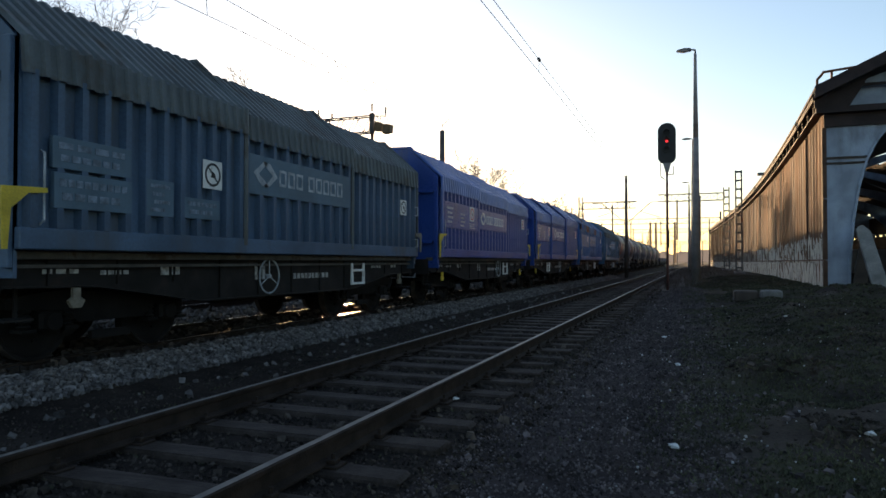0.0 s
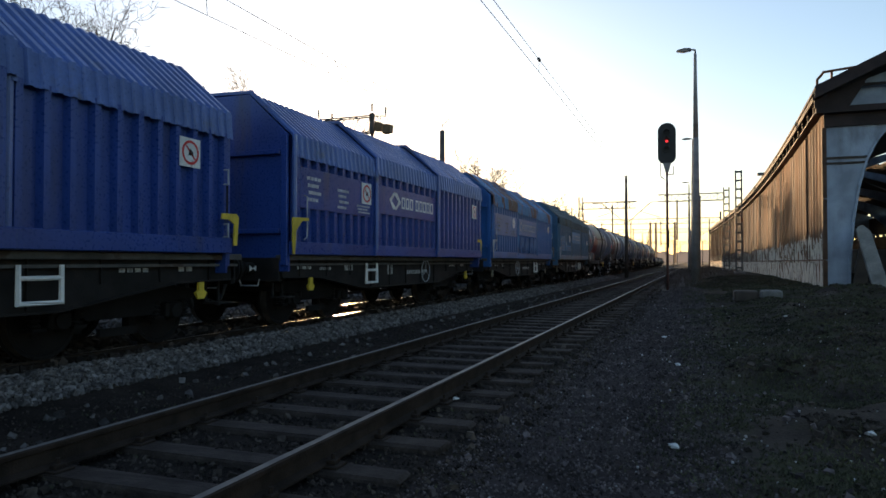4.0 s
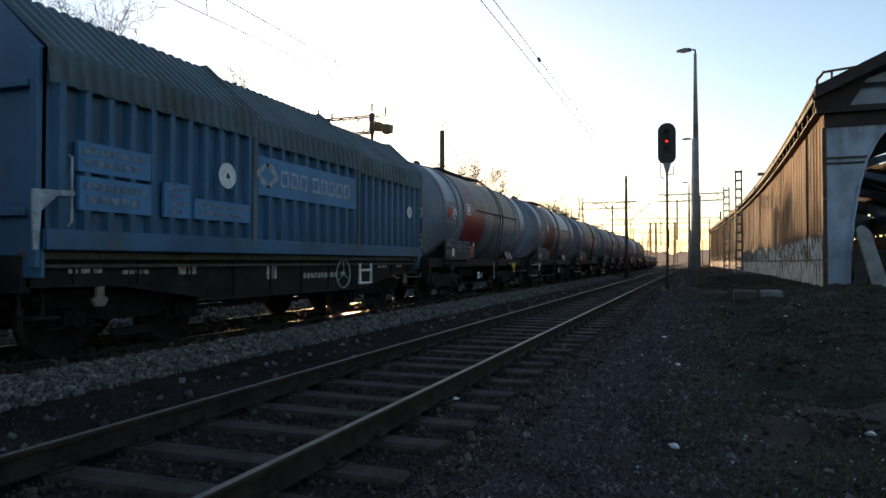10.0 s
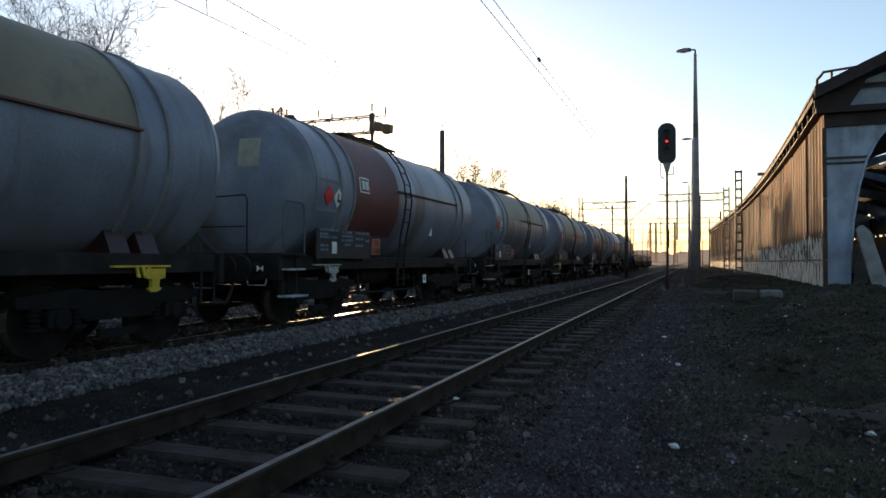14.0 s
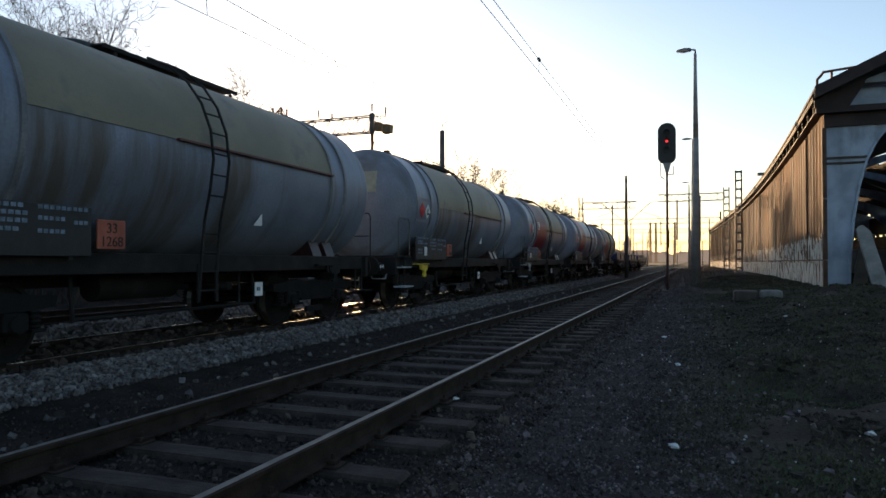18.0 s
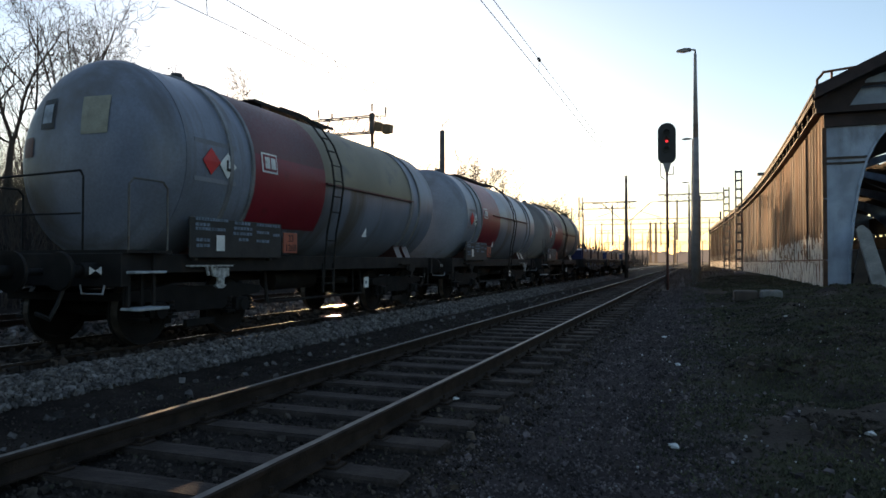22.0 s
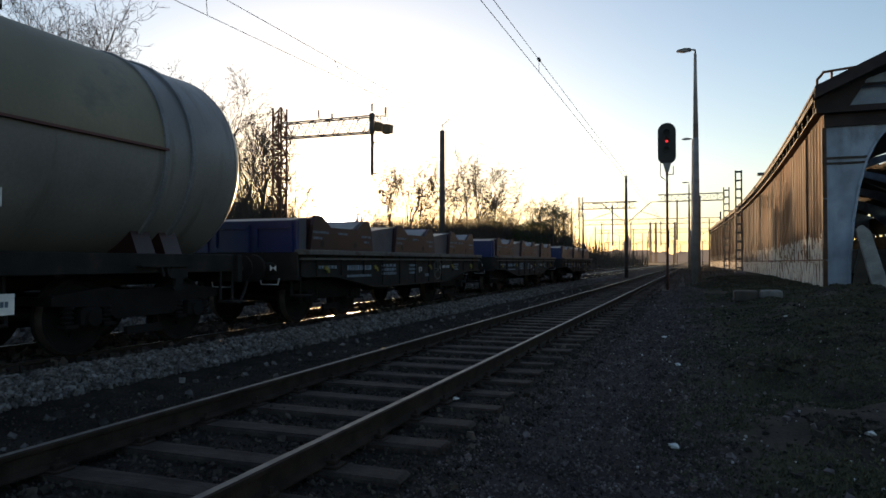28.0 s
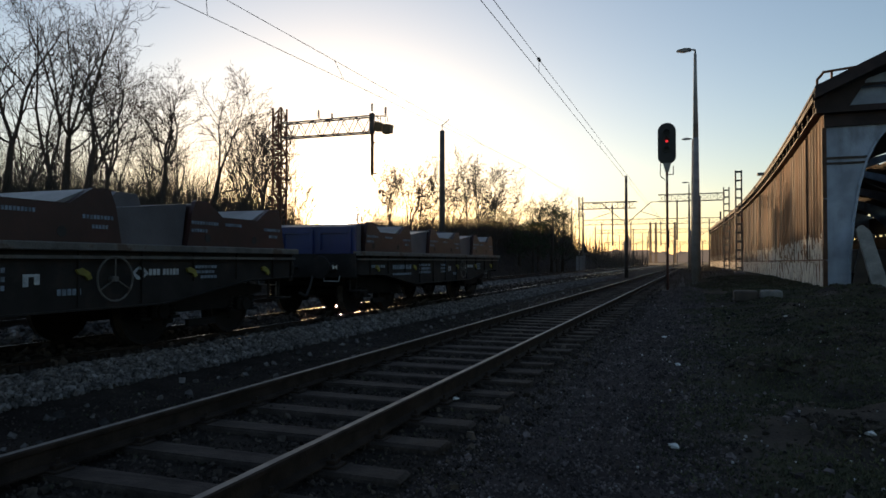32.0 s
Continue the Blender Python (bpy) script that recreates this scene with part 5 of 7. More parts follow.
def cradle_wagon(index, lead, label):
    """Flat wagon with three coil troughs, pale sheet panels between them and a blue leading bulkhead."""
    w = thing("coil_cradle_wagon", (TRAIN_X, 0, 0), label, "flat wagon", "freight wagons of the train")
    WAGONS.append((w, lead + PITCH * index + HALF))
    half = HALF - 0.62
    fishbelly_sill(w, M["chassis"], 1.30, half)
    running_gear(w, 3.45)
    end_gear(w, half, True)
    zb, zt = 1.35, 2.00
    for k, (ya, yb) in enumerate(CHEEKS):
        saddle(w, ya, yb, zb, zt, M["cradle"])
        # pale panel and stop block in the gap before the next trough
        pa, pb = (-half + 0.07, CHEEKS[0][0]) if k == 0 else (CHEEKS[k - 1][1], ya)
        if k == 0:
            top0, top1 = zt - 0.13, zt - 0.06
        else:
            top0, top1 = zt - 0.21, zt - 0.06
        bm = bmesh.new()
        lean = 0.09 if k else 0.0
        face = [(pa + 0.005, zb), (pb - 0.005, zb), (pb + lean * 0.85, top1), (pa - lean * 0.8, top0)]
        prism(bm, face, "x", 1.19, 1.23)
        prism(bm, face, "x", -1.23, -1.19)
        prism(bm, [(pa - lean * 0.8, top0 - 0.03), (pb + lean * 0.85, top1 - 0.03), (pb + lean * 0.85, top1), (pa - lean * 0.8, top0)], "x", -1.19, 1.19)
        part("panel", bm, M["pad"], w, "pale grey sheet panel with a sloping top")
        if k:
            mid = (pa + pb) / 2
            bm = bmesh.new()
            prism(bm, [(mid - 0.26, top0 + 0.03), (mid + 0.32, top1 - 0.06), (mid + 0.28, zt + 0.00), (mid + 0.22, zt + 0.06), (mid - 0.10, zt + 0.06), (mid - 0.20, zt - 0.02)], "x", -0.75, 0.75)
            part("stop_block", bm, M["pad"], w, "chamfered grey stop block")
    # bulkhead at the leading end, reaching down over the buffer beam
    bm = bmesh.new()
    box(bm, -1.38, 1.38, -half - 0.02, -half + 0.06, 0.95, 1.86, bevel=0.01)
    bh = part("bulkhead", bm, M["navy"], w, "dark blue end wall with recessed panels")
    for x0, x1 in ((-1.3, -0.5), (-0.4, 0.4), (0.5, 1.3)):
        bm = bmesh.new()
        for a, c, z0, z1 in ((x0, x1, 1.30, 1.38), (x0, x1, 1.72, 1.80), (x0, x0 + 0.09, 1.38, 1.72), (x1 - 0.09, x1, 1.38, 1.72)):
            box(bm, a, c, -half - 0.06, -half - 0.02, z0, z1)
        part("panel_frame", bm, M["navy"], bh)
    hand_wheel(w, 1.50, 1.39, 0.93, 0.26, M["ledge"])
    emblem(w, 1.425, 1.84, 0.99, 0.11, M["faded"])
    bars(w, 1.425, 1.99, 2.19, 0.96, 1.04, 3, M["faded"])
    bars(w, 1.425, 2.23, 2.53, 0.96, 1.04, 5, M["faded"])
    for (a, c, z, cells, h) in ((-4.6, -3.9, 1.0, 6, 0.06), (-3.5, -2.4, 0.96, 10, 0.10), (-3.5, -2.4, 0.82, 10, 0.05), (-1.9, -1.1, 1.02, 4, 0.06), (-1.9, -1.1, 0.93, 6, 0.06), (-1.9, -1.1, 0.84, 8, 0.06), (-0.35, 0.09, 1.02, 6, 0.05), (-0.35, 0.09, 0.93, 6, 0.05), (-0.35, 0.09, 0.84, 5, 0.05), (0.67, 0.99, 0.76, 5, 0.07), (2.83, 3.3, 1.04, 7, 0.04), (2.83, 3.25, 0.97, 6, 0.04), (2.95, 3.3, 0.90, 5, 0.04)):
        bars(w, 1.425, a, c, z, z + h, cells, M["dim"], gap=0.25)
    bm = bmesh.new()
    for a, c, z0, z1 in ((0.27, 0.46, 0.97, 1.00), (0.27, 0.33, 0.87, 0.97), (0.40, 0.46, 0.89, 0.97)):
        box(bm, 1.42, 1.43, a, c, z0, z1)
    part("load_mark", bm, M["faded"], w, "white bracket-shaped mark")
    for yy in (-4.33, -2.23, 1.0, 2.75, 4.45):
        bm = bmesh.new()
        prism(bm, [(yy - 0.11, 1.04), (yy - 0.03, 1.06), (yy + 0.07, 1.01), (yy + 0.10, 0.94), (yy + 0.05, 0.92), (yy + 0.01, 0.97), (yy - 0.08, 0.99)], "x", 1.43, 1.46)
        part("lashing_hook", bm, M["oldyellow"], w)
    return w


def saddle(w, ya, yb, zb, zt, mat):
    """One trough: side plates with a peak at either end and a shallow dip between, round holes,
    cross bolsters and pale bearing plates in the dip."""
    n = yb - ya
    half_cheek = [(0.0, zb), (0.09, zt - 0.19), (0.17, zt - 0.02), (0.21, zt), (0.43, zt - 0.01), (0.75, zt - 0.21)]
    cheek = [(ya + u, z) for u, z in half_cheek] + [(yb - u, z) for u, z in half_cheek[::-1]]
    cheek = cheek[::-1]
    near = None
    for x in (-1.32, 1.25):
        bm = bmesh.new()
        prism(bm, cheek, "x", x, x + 0.07)
        near = part("cheek_plate", bm, mat, w)
    for y in (ya + 0.32, yb - 0.32):
        bm = bmesh.new()
        box(bm, -1.249, 1.249, y - 0.11, y + 0.11, zb, zt - 0.06, bevel=0.02)
        part("bolster", bm, mat, w)
    for v in (1, -1):
        c = (ya + yb) / 2
        plate = [(c + v * 0.12, zt - 0.34), (c + v * (n / 2 - 0.44), zt - 0.02), (c + v * (n / 2 - 0.44), zt - 0.07), (c + v * 0.12, zt - 0.39)]
        bm = bmesh.new()
        prism(bm, plate if v < 0 else plate[::-1], "x", -1.24, 1.24)
        part("bearing_plate", bm, M["bearing"], w, "pale worn bearing plate")
    for yy in (ya + 0.42, yb - 0.84):
        bm = bmesh.new()
        tube(bm, (1.318, yy, zb + 0.12), (1.324, yy, zb + 0.12), 0.062, n=12)
        part("lashing_hole", bm, M["black"], near)
    for a, c, z, cells in ((yb - 0.57, yb - 0.12, 1.63, 9), (yb - 0.44, yb - 0.20, 1.52, 5), (yb - 1.55, yb - 1.16, 1.66, 9), (ya + 0.08, ya + 0.66, 1.66, 10), (ya + 0.08, ya + 0.42, 1.55, 6)):
        bars(near, 1.322, a, c, z, z + 0.045, cells, M["dim"], gap=0.3)


M["oldyellow"] = material("grimy_yellow_paint", (0.20, 0.18, 0.03), 0.6, vary=0.35, scale=8, grain=50, bump=0.05)
M["bearing"] = material("worn_pale_bearing_steel", (0.20, 0.19, 0.19), 0.45, vary=0.25, scale=2, grain=40, bump=0.1)
cradle_wagon(12, 7.1, "open coil wagon with blue leading bulkhead and brown cradles")
cradle_wagon(13, 7.9, "open coil wagon with brown steel cradles and pale plates")
cradle_wagon(14, 9.1, "last open coil wagon with brown cradles and yellow lashing hooks")


M["darkpole"] = material("dark_weathered_pole", (0.085, 0.075, 0.068), 0.85, vary=0.3, scale=2, grain=40, bump=0.2)


# ---- signal, lamps, masts ----
M["signalpost"] = material("faded_red_and_white_post", (0.085, 0.034, 0.027), 0.85, vary=0.3, scale=3, grain=50, bump=0.1, second=(0.24, 0.22, 0.21), amount=0.36, patch=0.7, edge=0.06)


def signal():
    t = thing("railway_signal", (-1.0, 29.6, ground_height(-1.0, 29.6) - 0.22), "two-aspect colour light signal on a thin post showing red", "railway signal")
    z = 7.2
    bm = bmesh.new()
    tube(bm, (0, 0, 0), (0, 0, z - 1.75), 0.055, 0.05, n=10)
    part("post", bm, M["signalpost"], t, "faded red and white post")
    bm = bmesh.new()
    box(bm, -0.25, 0.25, -0.25, 0.25, -0.1, 0.25, bevel=0.03)
    part("footing", bm, M["darkpole"], t)
    # rounded background board
    bm = bmesh.new()
    o = []
    for k in range(13):
        a = math.pi * k / 12
        o.append((0.36 * math.cos(a), z - 0.36 + 0.36 * math.sin(a)))
    for k in range(13):
        a = math.pi + math.pi * k / 12
        o.append((0.36 * math.cos(a), z - 1.42 + 0.30 * math.sin(a)))
    prism(bm, o, "y", -0.02, 0.02)
    b = part("target_board", bm, M["black"], t)
    for k, zz in enumerate((z - 0.45, z - 0.78, z - 1.15)):
        bm = bmesh.new()
        tube(bm, (0, -0.02, zz), (0, -0.10, zz), 0.12, n=18)
        n = 16
        for q in range(n // 2):
            a, c = math.pi * q / (n / 2), math.pi * (q + 1) / (n / 2)
            quad(bm, [(0.13 * math.cos(a), -0.10, zz + 0.13 * math.sin(a)), (0.13 * math.cos(c), -0.10, zz + 0.13 * math.sin(c)), (0.13 * math.cos(c), -0.30, zz + 0.13 * math.sin(c)), (0.13 * math.cos(a), -0.30, zz + 0.13 * math.sin(a))])
        h = part("lamp_hood", bm, M["black"], b)
        if k == 1:
            bm = bmesh.new()
            tube(bm, (0, -0.10, zz), (0, -0.115, zz), 0.06, n=18)
            part("red_lens", bm, M["lens"], h, "glowing red lens")
    bm = bmesh.new()
    prism(bm, [(-0.16, z - 1.68), (0.16, z - 1.68), (0.07, z - 2.05), (-0.07, z - 2.05)], "y", -0.08, 0.08)
    part("neck", bm, M["concrete"], t)
    bm = bmesh.new()
    path_bar(bm, [(-0.25, 0, z - 1.6), (-0.27, 0, z - 2.2), (0, 0, z - 2.45)], 0.018)
    path_bar(bm, [(0.25, 0, z - 1.8), (0.25, 0, z - 2.15), (0.02, 0, z - 2.15)], 0.018)
    part("bracket", bm, M["mast"], t)


def lamp_post(x, y, height, label):
    t = thing("lamp_post", (x, y, ground_height(x, y)), label, "lamp post", "lamp posts along the siding")
    bm = bmesh.new()
    tube(bm, (0, 0, -0.05), (0, 0, height * 0.62), 0.24, 0.15, n=14)
    tube(bm, (0, 0, height * 0.62), (0, 0, height - 0.25), 0.15, 0.075, n=14)
    part("pole", bm, M["concrete"], t)
    bm = bmesh.new()
    path_bar(bm, [(0, 0, height - 0.3), (0, 0, height - 0.06), (-0.25, 0, height)], 0.045, n=8)
    part("arm", bm, M["mast"], t)
    bm = bmesh.new()
    prism(bm, [(-0.2, height - 0.07), (-0.25, height + 0.05), (-0.55, height + 0.08), (-0.95, height + 0.0), (-0.98, height - 0.05), (-0.6, height - 0.12)], "y", -0.15, 0.15)
    part("lamp_head", bm, M["concrete"], t, "unlit grey street lamp head")


def lattice(bm, a, b, width, bays, r=0.03, depth=None):
    """A square lattice girder from a to b."""
    a, b = Vector(a), Vector(b)
    d = (b - a).normalized()
    up = Vector((0, 0, 1)) if abs(d.z) < 0.9 else Vector((1, 0, 0))
    u = d.cross(up).normalized()
    v = d.cross(u).normalized()
    depth = width if depth is None else depth
    corners = [u * (sx * depth / 2) + v * (sy * width / 2) for sx, sy in ((1, 1), (1, -1), (-1, -1), (-1, 1))]
    for c in corners:
        tube(bm, a + c, b + c, r, n=4)
    for k in range(bays):
        p, q = a + (b - a) * k / bays, a + (b - a) * (k + 1) / bays
        for i in range(4):
            c0, c1 = corners[i], corners[(i + 1) % 4]
            if (k + i) % 2:
                c0, c1 = c1, c0
            tube(bm, p + c0, q + c1, r * 0.6, n=4, caps=False)
            tube(bm, p + corners[i], p + corners[(i + 1) % 4], r * 0.6, n=4, caps=False)


def lattice_mast(x, y, height, label, mat="rustmast", width=0.5, name="lattice_mast", thick=0.035):
    z = ground_height(x, y)
    t = thing(name, (x, y, z), label, "lattice mast", "catenary masts of the yard")
    bm = bmesh.new()
    lattice(bm, (0, 0, 0), (0, 0, height), width, max(6, int(height / width / 0.95)), thick)
    part("mast", bm, M[mat], t)
    bm = bmesh.new()
    box(bm, -0.4, 0.4, -0.4, 0.4, -0.2, 0.15, bevel=0.03)
    part("footing", bm, M["concrete"], t)
    return t


def batten_mast(x, y, height, label, width=0.5):
    """Two channel posts tied by flat battens, like a ladder."""
    t = thing("batten_mast", (x, y, ground_height(x, y)), label, "catenary mast", "catenary masts of the yard")
    for s in (-1, 1):
        bm = bmesh.new()
        xx = s * (width / 2 - 0.05)
        box(bm, xx - 0.06, xx + 0.06, -0.12, 0.12, -0.1, height, bevel=0.01)
        part("channel_post", bm, M["mast"], t)
    k = 0
    while 0.4 + 0.72 * k < height:
        bm = bmesh.new()
        z = 0.4 + 0.72 * k
        box(bm, -width / 2, width / 2, -0.135, -0.12, z, z + 0.13)
        box(bm, -width / 2, width / 2, 0.12, 0.135, z, z + 0.13)
        part("batten", bm, M["mast"], t)
        k += 1
    bm = bmesh.new()
    box(bm, -0.4, 0.4, -0.4, 0.4, -0.2, 0.15, bevel=0.03)
    part("footing", bm, M["concrete"], t)
    return t


def insulator_mesh():
    bm = bmesh.new()
    tube(bm, (0, 0, 0), (0, 0, 0.45), 0.02, n=6)
    for k in range(5):
        tube(bm, (0, 0, 0.06 + 0.075 * k), (0, 0, 0.10 + 0.075 * k), 0.075, 0.05, n=10)
    return mesh_of(bm, "insulator", M["mast"])


INSULATOR = insulator_mesh()


def girder(parent, x0, x1, z, width=0.5, bays=None, mat="mast", thick=0.035):
    bm = bmesh.new()
    lattice(bm, (x0, 0, z), (x1, 0, z), width, bays or max(4, int(abs(x1 - x0) / 0.65)), thick)
    return part("girder", bm, M[mat], parent)


def hanger(parent, x, z0, z1, reach=0.0, mat="mast"):
    """A drop post under a girder, with a slanting registration arm."""
    bm = bmesh.new()
    tube(bm, (x, 0, z0), (x, 0, z1), 0.09, n=8)
    part("drop_post", bm, M[mat], parent)
    if reach:
        bm = bmesh.new()
        tube(bm, (x, 0, z1 + 0.3), (x + reach, 0, z1 + 0.9), 0.03, n=6)
        tube(bm, (x, 0, z1 + 1.4), (x + reach, 0, z1 + 0.9), 0.02, n=6)
        part("registration_arm", bm, M[mat], parent)


def masts():
    # half portal behind the train, with floodlights
    t = lattice_mast(-20.1, 30.0, 6.75, "rust-brown lattice mast carrying a half portal girder", thick=0.055)
    zg = 7.89 - ground_height(-20.1, 30.0)
    bm = bmesh.new()
    for yy in (-0.2, 0.2):
        tube(bm, (0.25, yy, zg + 0.38), (5.35, yy, zg + 0.40), 0.04, n=5)
        tube(bm, (0.25, yy, zg - 0.38), (5.35, yy, zg - 0.40), 0.04, n=5)
        for k in range(6):
            xa = 0.3 + k * 0.84
            tube(bm, (xa, yy, zg + 0.38), (xa + 0.42, yy, zg - 0.38), 0.022, n=4)
            tube(bm, (xa + 0.42, yy, zg - 0.38), (xa + 0.84, yy, zg + 0.38), 0.022, n=4)
    for k in range(13):
        xa = 0.3 + k * 0.42
        zz = zg + (0.38 if k % 2 == 0 else -0.38)
        tube(bm, (xa, -0.2, zz), (xa, 0.2, zz), 0.02, n=4)
    part("girder", bm, M["mast"], t)
    bm = bmesh.new()
    box(bm, 5.20, 5.42, -0.1, 0.1, zg - 0.42, zg + 0.55, bevel=0.01)
    part("girder_end_post", bm, M["mast"], t)
    bm = bmesh.new()
    tube(bm, (5.32, 0, zg - 0.42), (5.32, 0, zg - 2.5), 0.085, n=10)
    tube(bm, (5.32, 0, zg - 1.0), (5.50, 0, zg - 0.88), 0.03, n=6)
    tube(bm, (5.25, 0, zg - 2.46), (5.55, 0, zg - 2.42), 0.04, n=6)
    part("drop_post", bm, M["rustmast"], t)
    for x, dz in ((2.3, 0.52), (3.07, 0.30), (5.31, 0.62), (6.04, 0.38)):
        piece("insulator", INSULATOR, t, x, 0, zg + dz)
    bm = bmesh.new()
    tube(bm, (5.31, 0, zg + 0.42), (6.08, 0, zg + 0.36), 0.03, n=6)
    tube(bm, (5.38, 0, zg + 0.45), (5.75, 0, zg + 0.25), 0.02, n=6)
    tube(bm, (2.3, 0, zg + 0.52), (3.07, 0, zg + 0.36), 0.015, n=5)
    for x in (5.60, 5.75, 6.0, 6.12):
        tube(bm, (x, 0, zg + 0.38), (x + 0.06, 0, zg + 0.02), 0.018, n=5)
    part("lamp_bracket", bm, M["mast"], t)
    for x, z, a in ((5.68, zg - 0.14, 14), (6.14, zg - 0.28, 4)):
        bm = bmesh.new()
        prism(bm, [(-0.17, -0.24), (0.22, -0.18), (0.24, 0.20), (-0.15, 0.22)], "y", -0.2, 0.2)
        f = part("floodlight", bm, M["tan"], t, "unlit box floodlight")
        f.matrix_basis = pose(x, 0, z, 0, a, 0)
    # plain concrete pole
    p = thing("concrete_pole", (-14.0, 37.8, ground_height(-14.0, 37.8)), "plain weathered concrete pole beside the far line", "pole")
    bm = bmesh.new()
    tube(bm, (0, 0, -0.1), (0, 0, 9.2), 0.20, 0.15, n=10)
    part("shaft", bm, M["darkpole"], p)
    bm = bmesh.new()
    tube(bm, (0, 0, 9.2), (0.0, 0, 9.6), 0.03, n=6)
    tube(bm, (0, 0, 9.5), (0.45, 0, 9.85), 0.025, n=6)
    part("bracket", bm, M["mast"], p)
    # catenary mast between the tracks with two cantilevers
    c = thing("catenary_mast", (-5.55, 62.0, ground_height(-5.55, 62.0)), "dark steel catenary mast with cantilever arms both ways", "catenary mast")
    bm = bmesh.new()
    tube(bm, (0, 0, -0.1), (0, 0, 9.1), 0.17, 0.11, n=10)
    part("mast", bm, M["darkpole"], c)
    for z in (5.0, 5.9, 6.8, 7.8):
        piece("insulator", INSULATOR, c, 0.0, -0.18, z)
    for s in (-1, 1):
        bm = bmesh.new()
        tube(bm, (s * 0.1, 0, 4.9), (s * 2.1, 0, 6.7), 0.035, n=6)
        tube(bm, (s * 2.1, 0, 6.7), (s * 3.0, 0, 6.72), 0.03, n=6)
        tube(bm, (s * 0.1, 0, 6.75), (s * 1.0, 0, 6.75), 0.03, n=6)
        tube(bm, (s * 1.2, 0, 5.9), (s * 2.9, 0, 5.35), 0.025, n=6)
        part("cantilever", bm, M["mast"], c)
    # two half portals across the yard
    t = lattice_mast(-12.3, 80.0, 9.0, "slender lattice mast with a half portal girder over the lines", "mast", 0.45)
    girder(t, 0.2, 6.2, 7.9, 0.75, 9)
    for x in (3.6,):
        hanger(t, x, 7.9, 3.2, 2.2)
    t = batten_mast(3.30, 77.0, 8.7, "tall riveted mast before the shed with a half portal girder", 0.62)
    girder(t, -0.2, -6.8, 7.75, 0.75, 10)
    hanger(t, -2.6, 7.9, 3.0, 0)
    hanger(t, -4.9, 7.5, 3.2, -2.0)
    batten_mast(3.55, 61.0, 8.5, "tall riveted mast standing close before the shed wall", 0.55)
    # full portals further down the yard
    for y, x0, x1, zb in ((113.0, -17.0, 4.0, 7.6), (165.0, -22.0, 5.0, 7.6), (235.0, -30.0, 6.0, 7.6)):
        t = thing("catenary_portal", (0, y, ground_height(x0, y)), "lattice portal spanning the yard tracks", "catenary portal", "catenary masts of the yard")
        girder(t, x0, x1, zb, 0.8, int((x1 - x0) / 1.1))
        for x in (x0, x1):
            bm = bmesh.new()
            tube(bm, (x, 0, 0), (x, 0, zb + 1.3), 0.16, 0.13, n=8)
            part("leg", bm, M["darkpole"], t)
        x = x0 + 3.0
        while x < x1 - 1.5:
            hanger(t, x, zb, 3.6, 2.0)
            x += 4.6
    rng = random.Random(8)
    for k in range(14):
        y = rng.uniform(105, 330)
        x = rng.choice((-26, -21, -17, -12.2, -5.6, -0.4, 3.0)) + rng.uniform(-.4, .4)
        m = thing("yard_pole", (x, y, ground_height(x, y)), "thin dark pole in the hazy yard", "pole", "distant poles in the yard")
        bm = bmesh.new()
        h = rng.uniform(6, 10)
        tube(bm, (0, 0, -0.1), (0, 0, h), 0.14, 0.1, n=8)
        part("shaft", bm, M["darkpole"], m)
        if k % 2:
            bm = bmesh.new()
            tube(bm, (0, 0, h * 0.62), (2.4, 0, h * 0.86), 0.04, n=6)
            tube(bm, (0, 0, h * 0.86), (2.4, 0, h * 0.86), 0.03, n=6)
            part("cantilever", bm, M["mast"], m)


signal()
for x, y, h in ((0.17, 39.8, 12.95), (0.02, 68.0, 12.85), (-0.52, 105.0, 12.95)):
    lamp_post(x, y, h, "tall tapered concrete lamp post with a small street lamp")
masts()


def wires():
    def strand(x0, z0, x1, z1, name, y0=-4, y1=62, sag=0.25, n=1, r=0.006, label="thin overhead contact wire along the line"):
        bm = bmesh.new()
        pts = []
        for k in range(n + 1):
            u = k / n
            pts.append((x0 + (x1 - x0) * u, y0 + (y1 - y0) * u, z0 + (z1 - z0) * u - sag * 4 * u * (1 - u)))
        path_bar(bm, pts, r, n=4)
        ob = new(name, mesh_of(bm, name, M["wire"]))
        tagged(ob, label, "overhead wire")
        return ob
    for x, zc, zm in ((-7.88, 5.38, 5.86), (-3.015, 5.12, 5.38)):
        if x < -5:
            strand(-8.46, zc, -6.94, zc, "contact_wire", y0=-4, y1=29, sag=0.0)
            strand(-6.94, zc, -7.88, zc, "contact_wire", y0=29, y1=62, sag=0.0)
        else:
            strand(x, zc, x, zc, "contact_wire", sag=0.0)
        m = strand(x, zm, x, zm, "catenary_wire", sag=0.0, label="thin suspension wire over the line")
        for y in (5.1, 9.5, 14.0, 24.0, 36, 50):
            bm = bmesh.new()
            xc = -8.46 + (y + 4) * 0.046 if x < -5 and y < 29 else x
            tube(bm, (xc, y, zc), (x, y, zm), 0.006, n=4)
            part("dropper", bm, M["wire"], m)
            if x > -5 and y in (9.5, 14.0):
                bm = bmesh.new()
                tube(bm, (x, y - 0.06, zm), (x, y + 0.06, zm), 0.035, n=6)
                part("clamp", bm, M["black"], m)
        strand(x, zc, x, zc, "contact_wire", y0=62, y1=165, sag=0.0, r=0.012)
        strand(x, zm, x, zm, "catenary_wire", y0=62, y1=165, sag=0.0, r=0.012, label="thin suspension wire over the line")


wires()


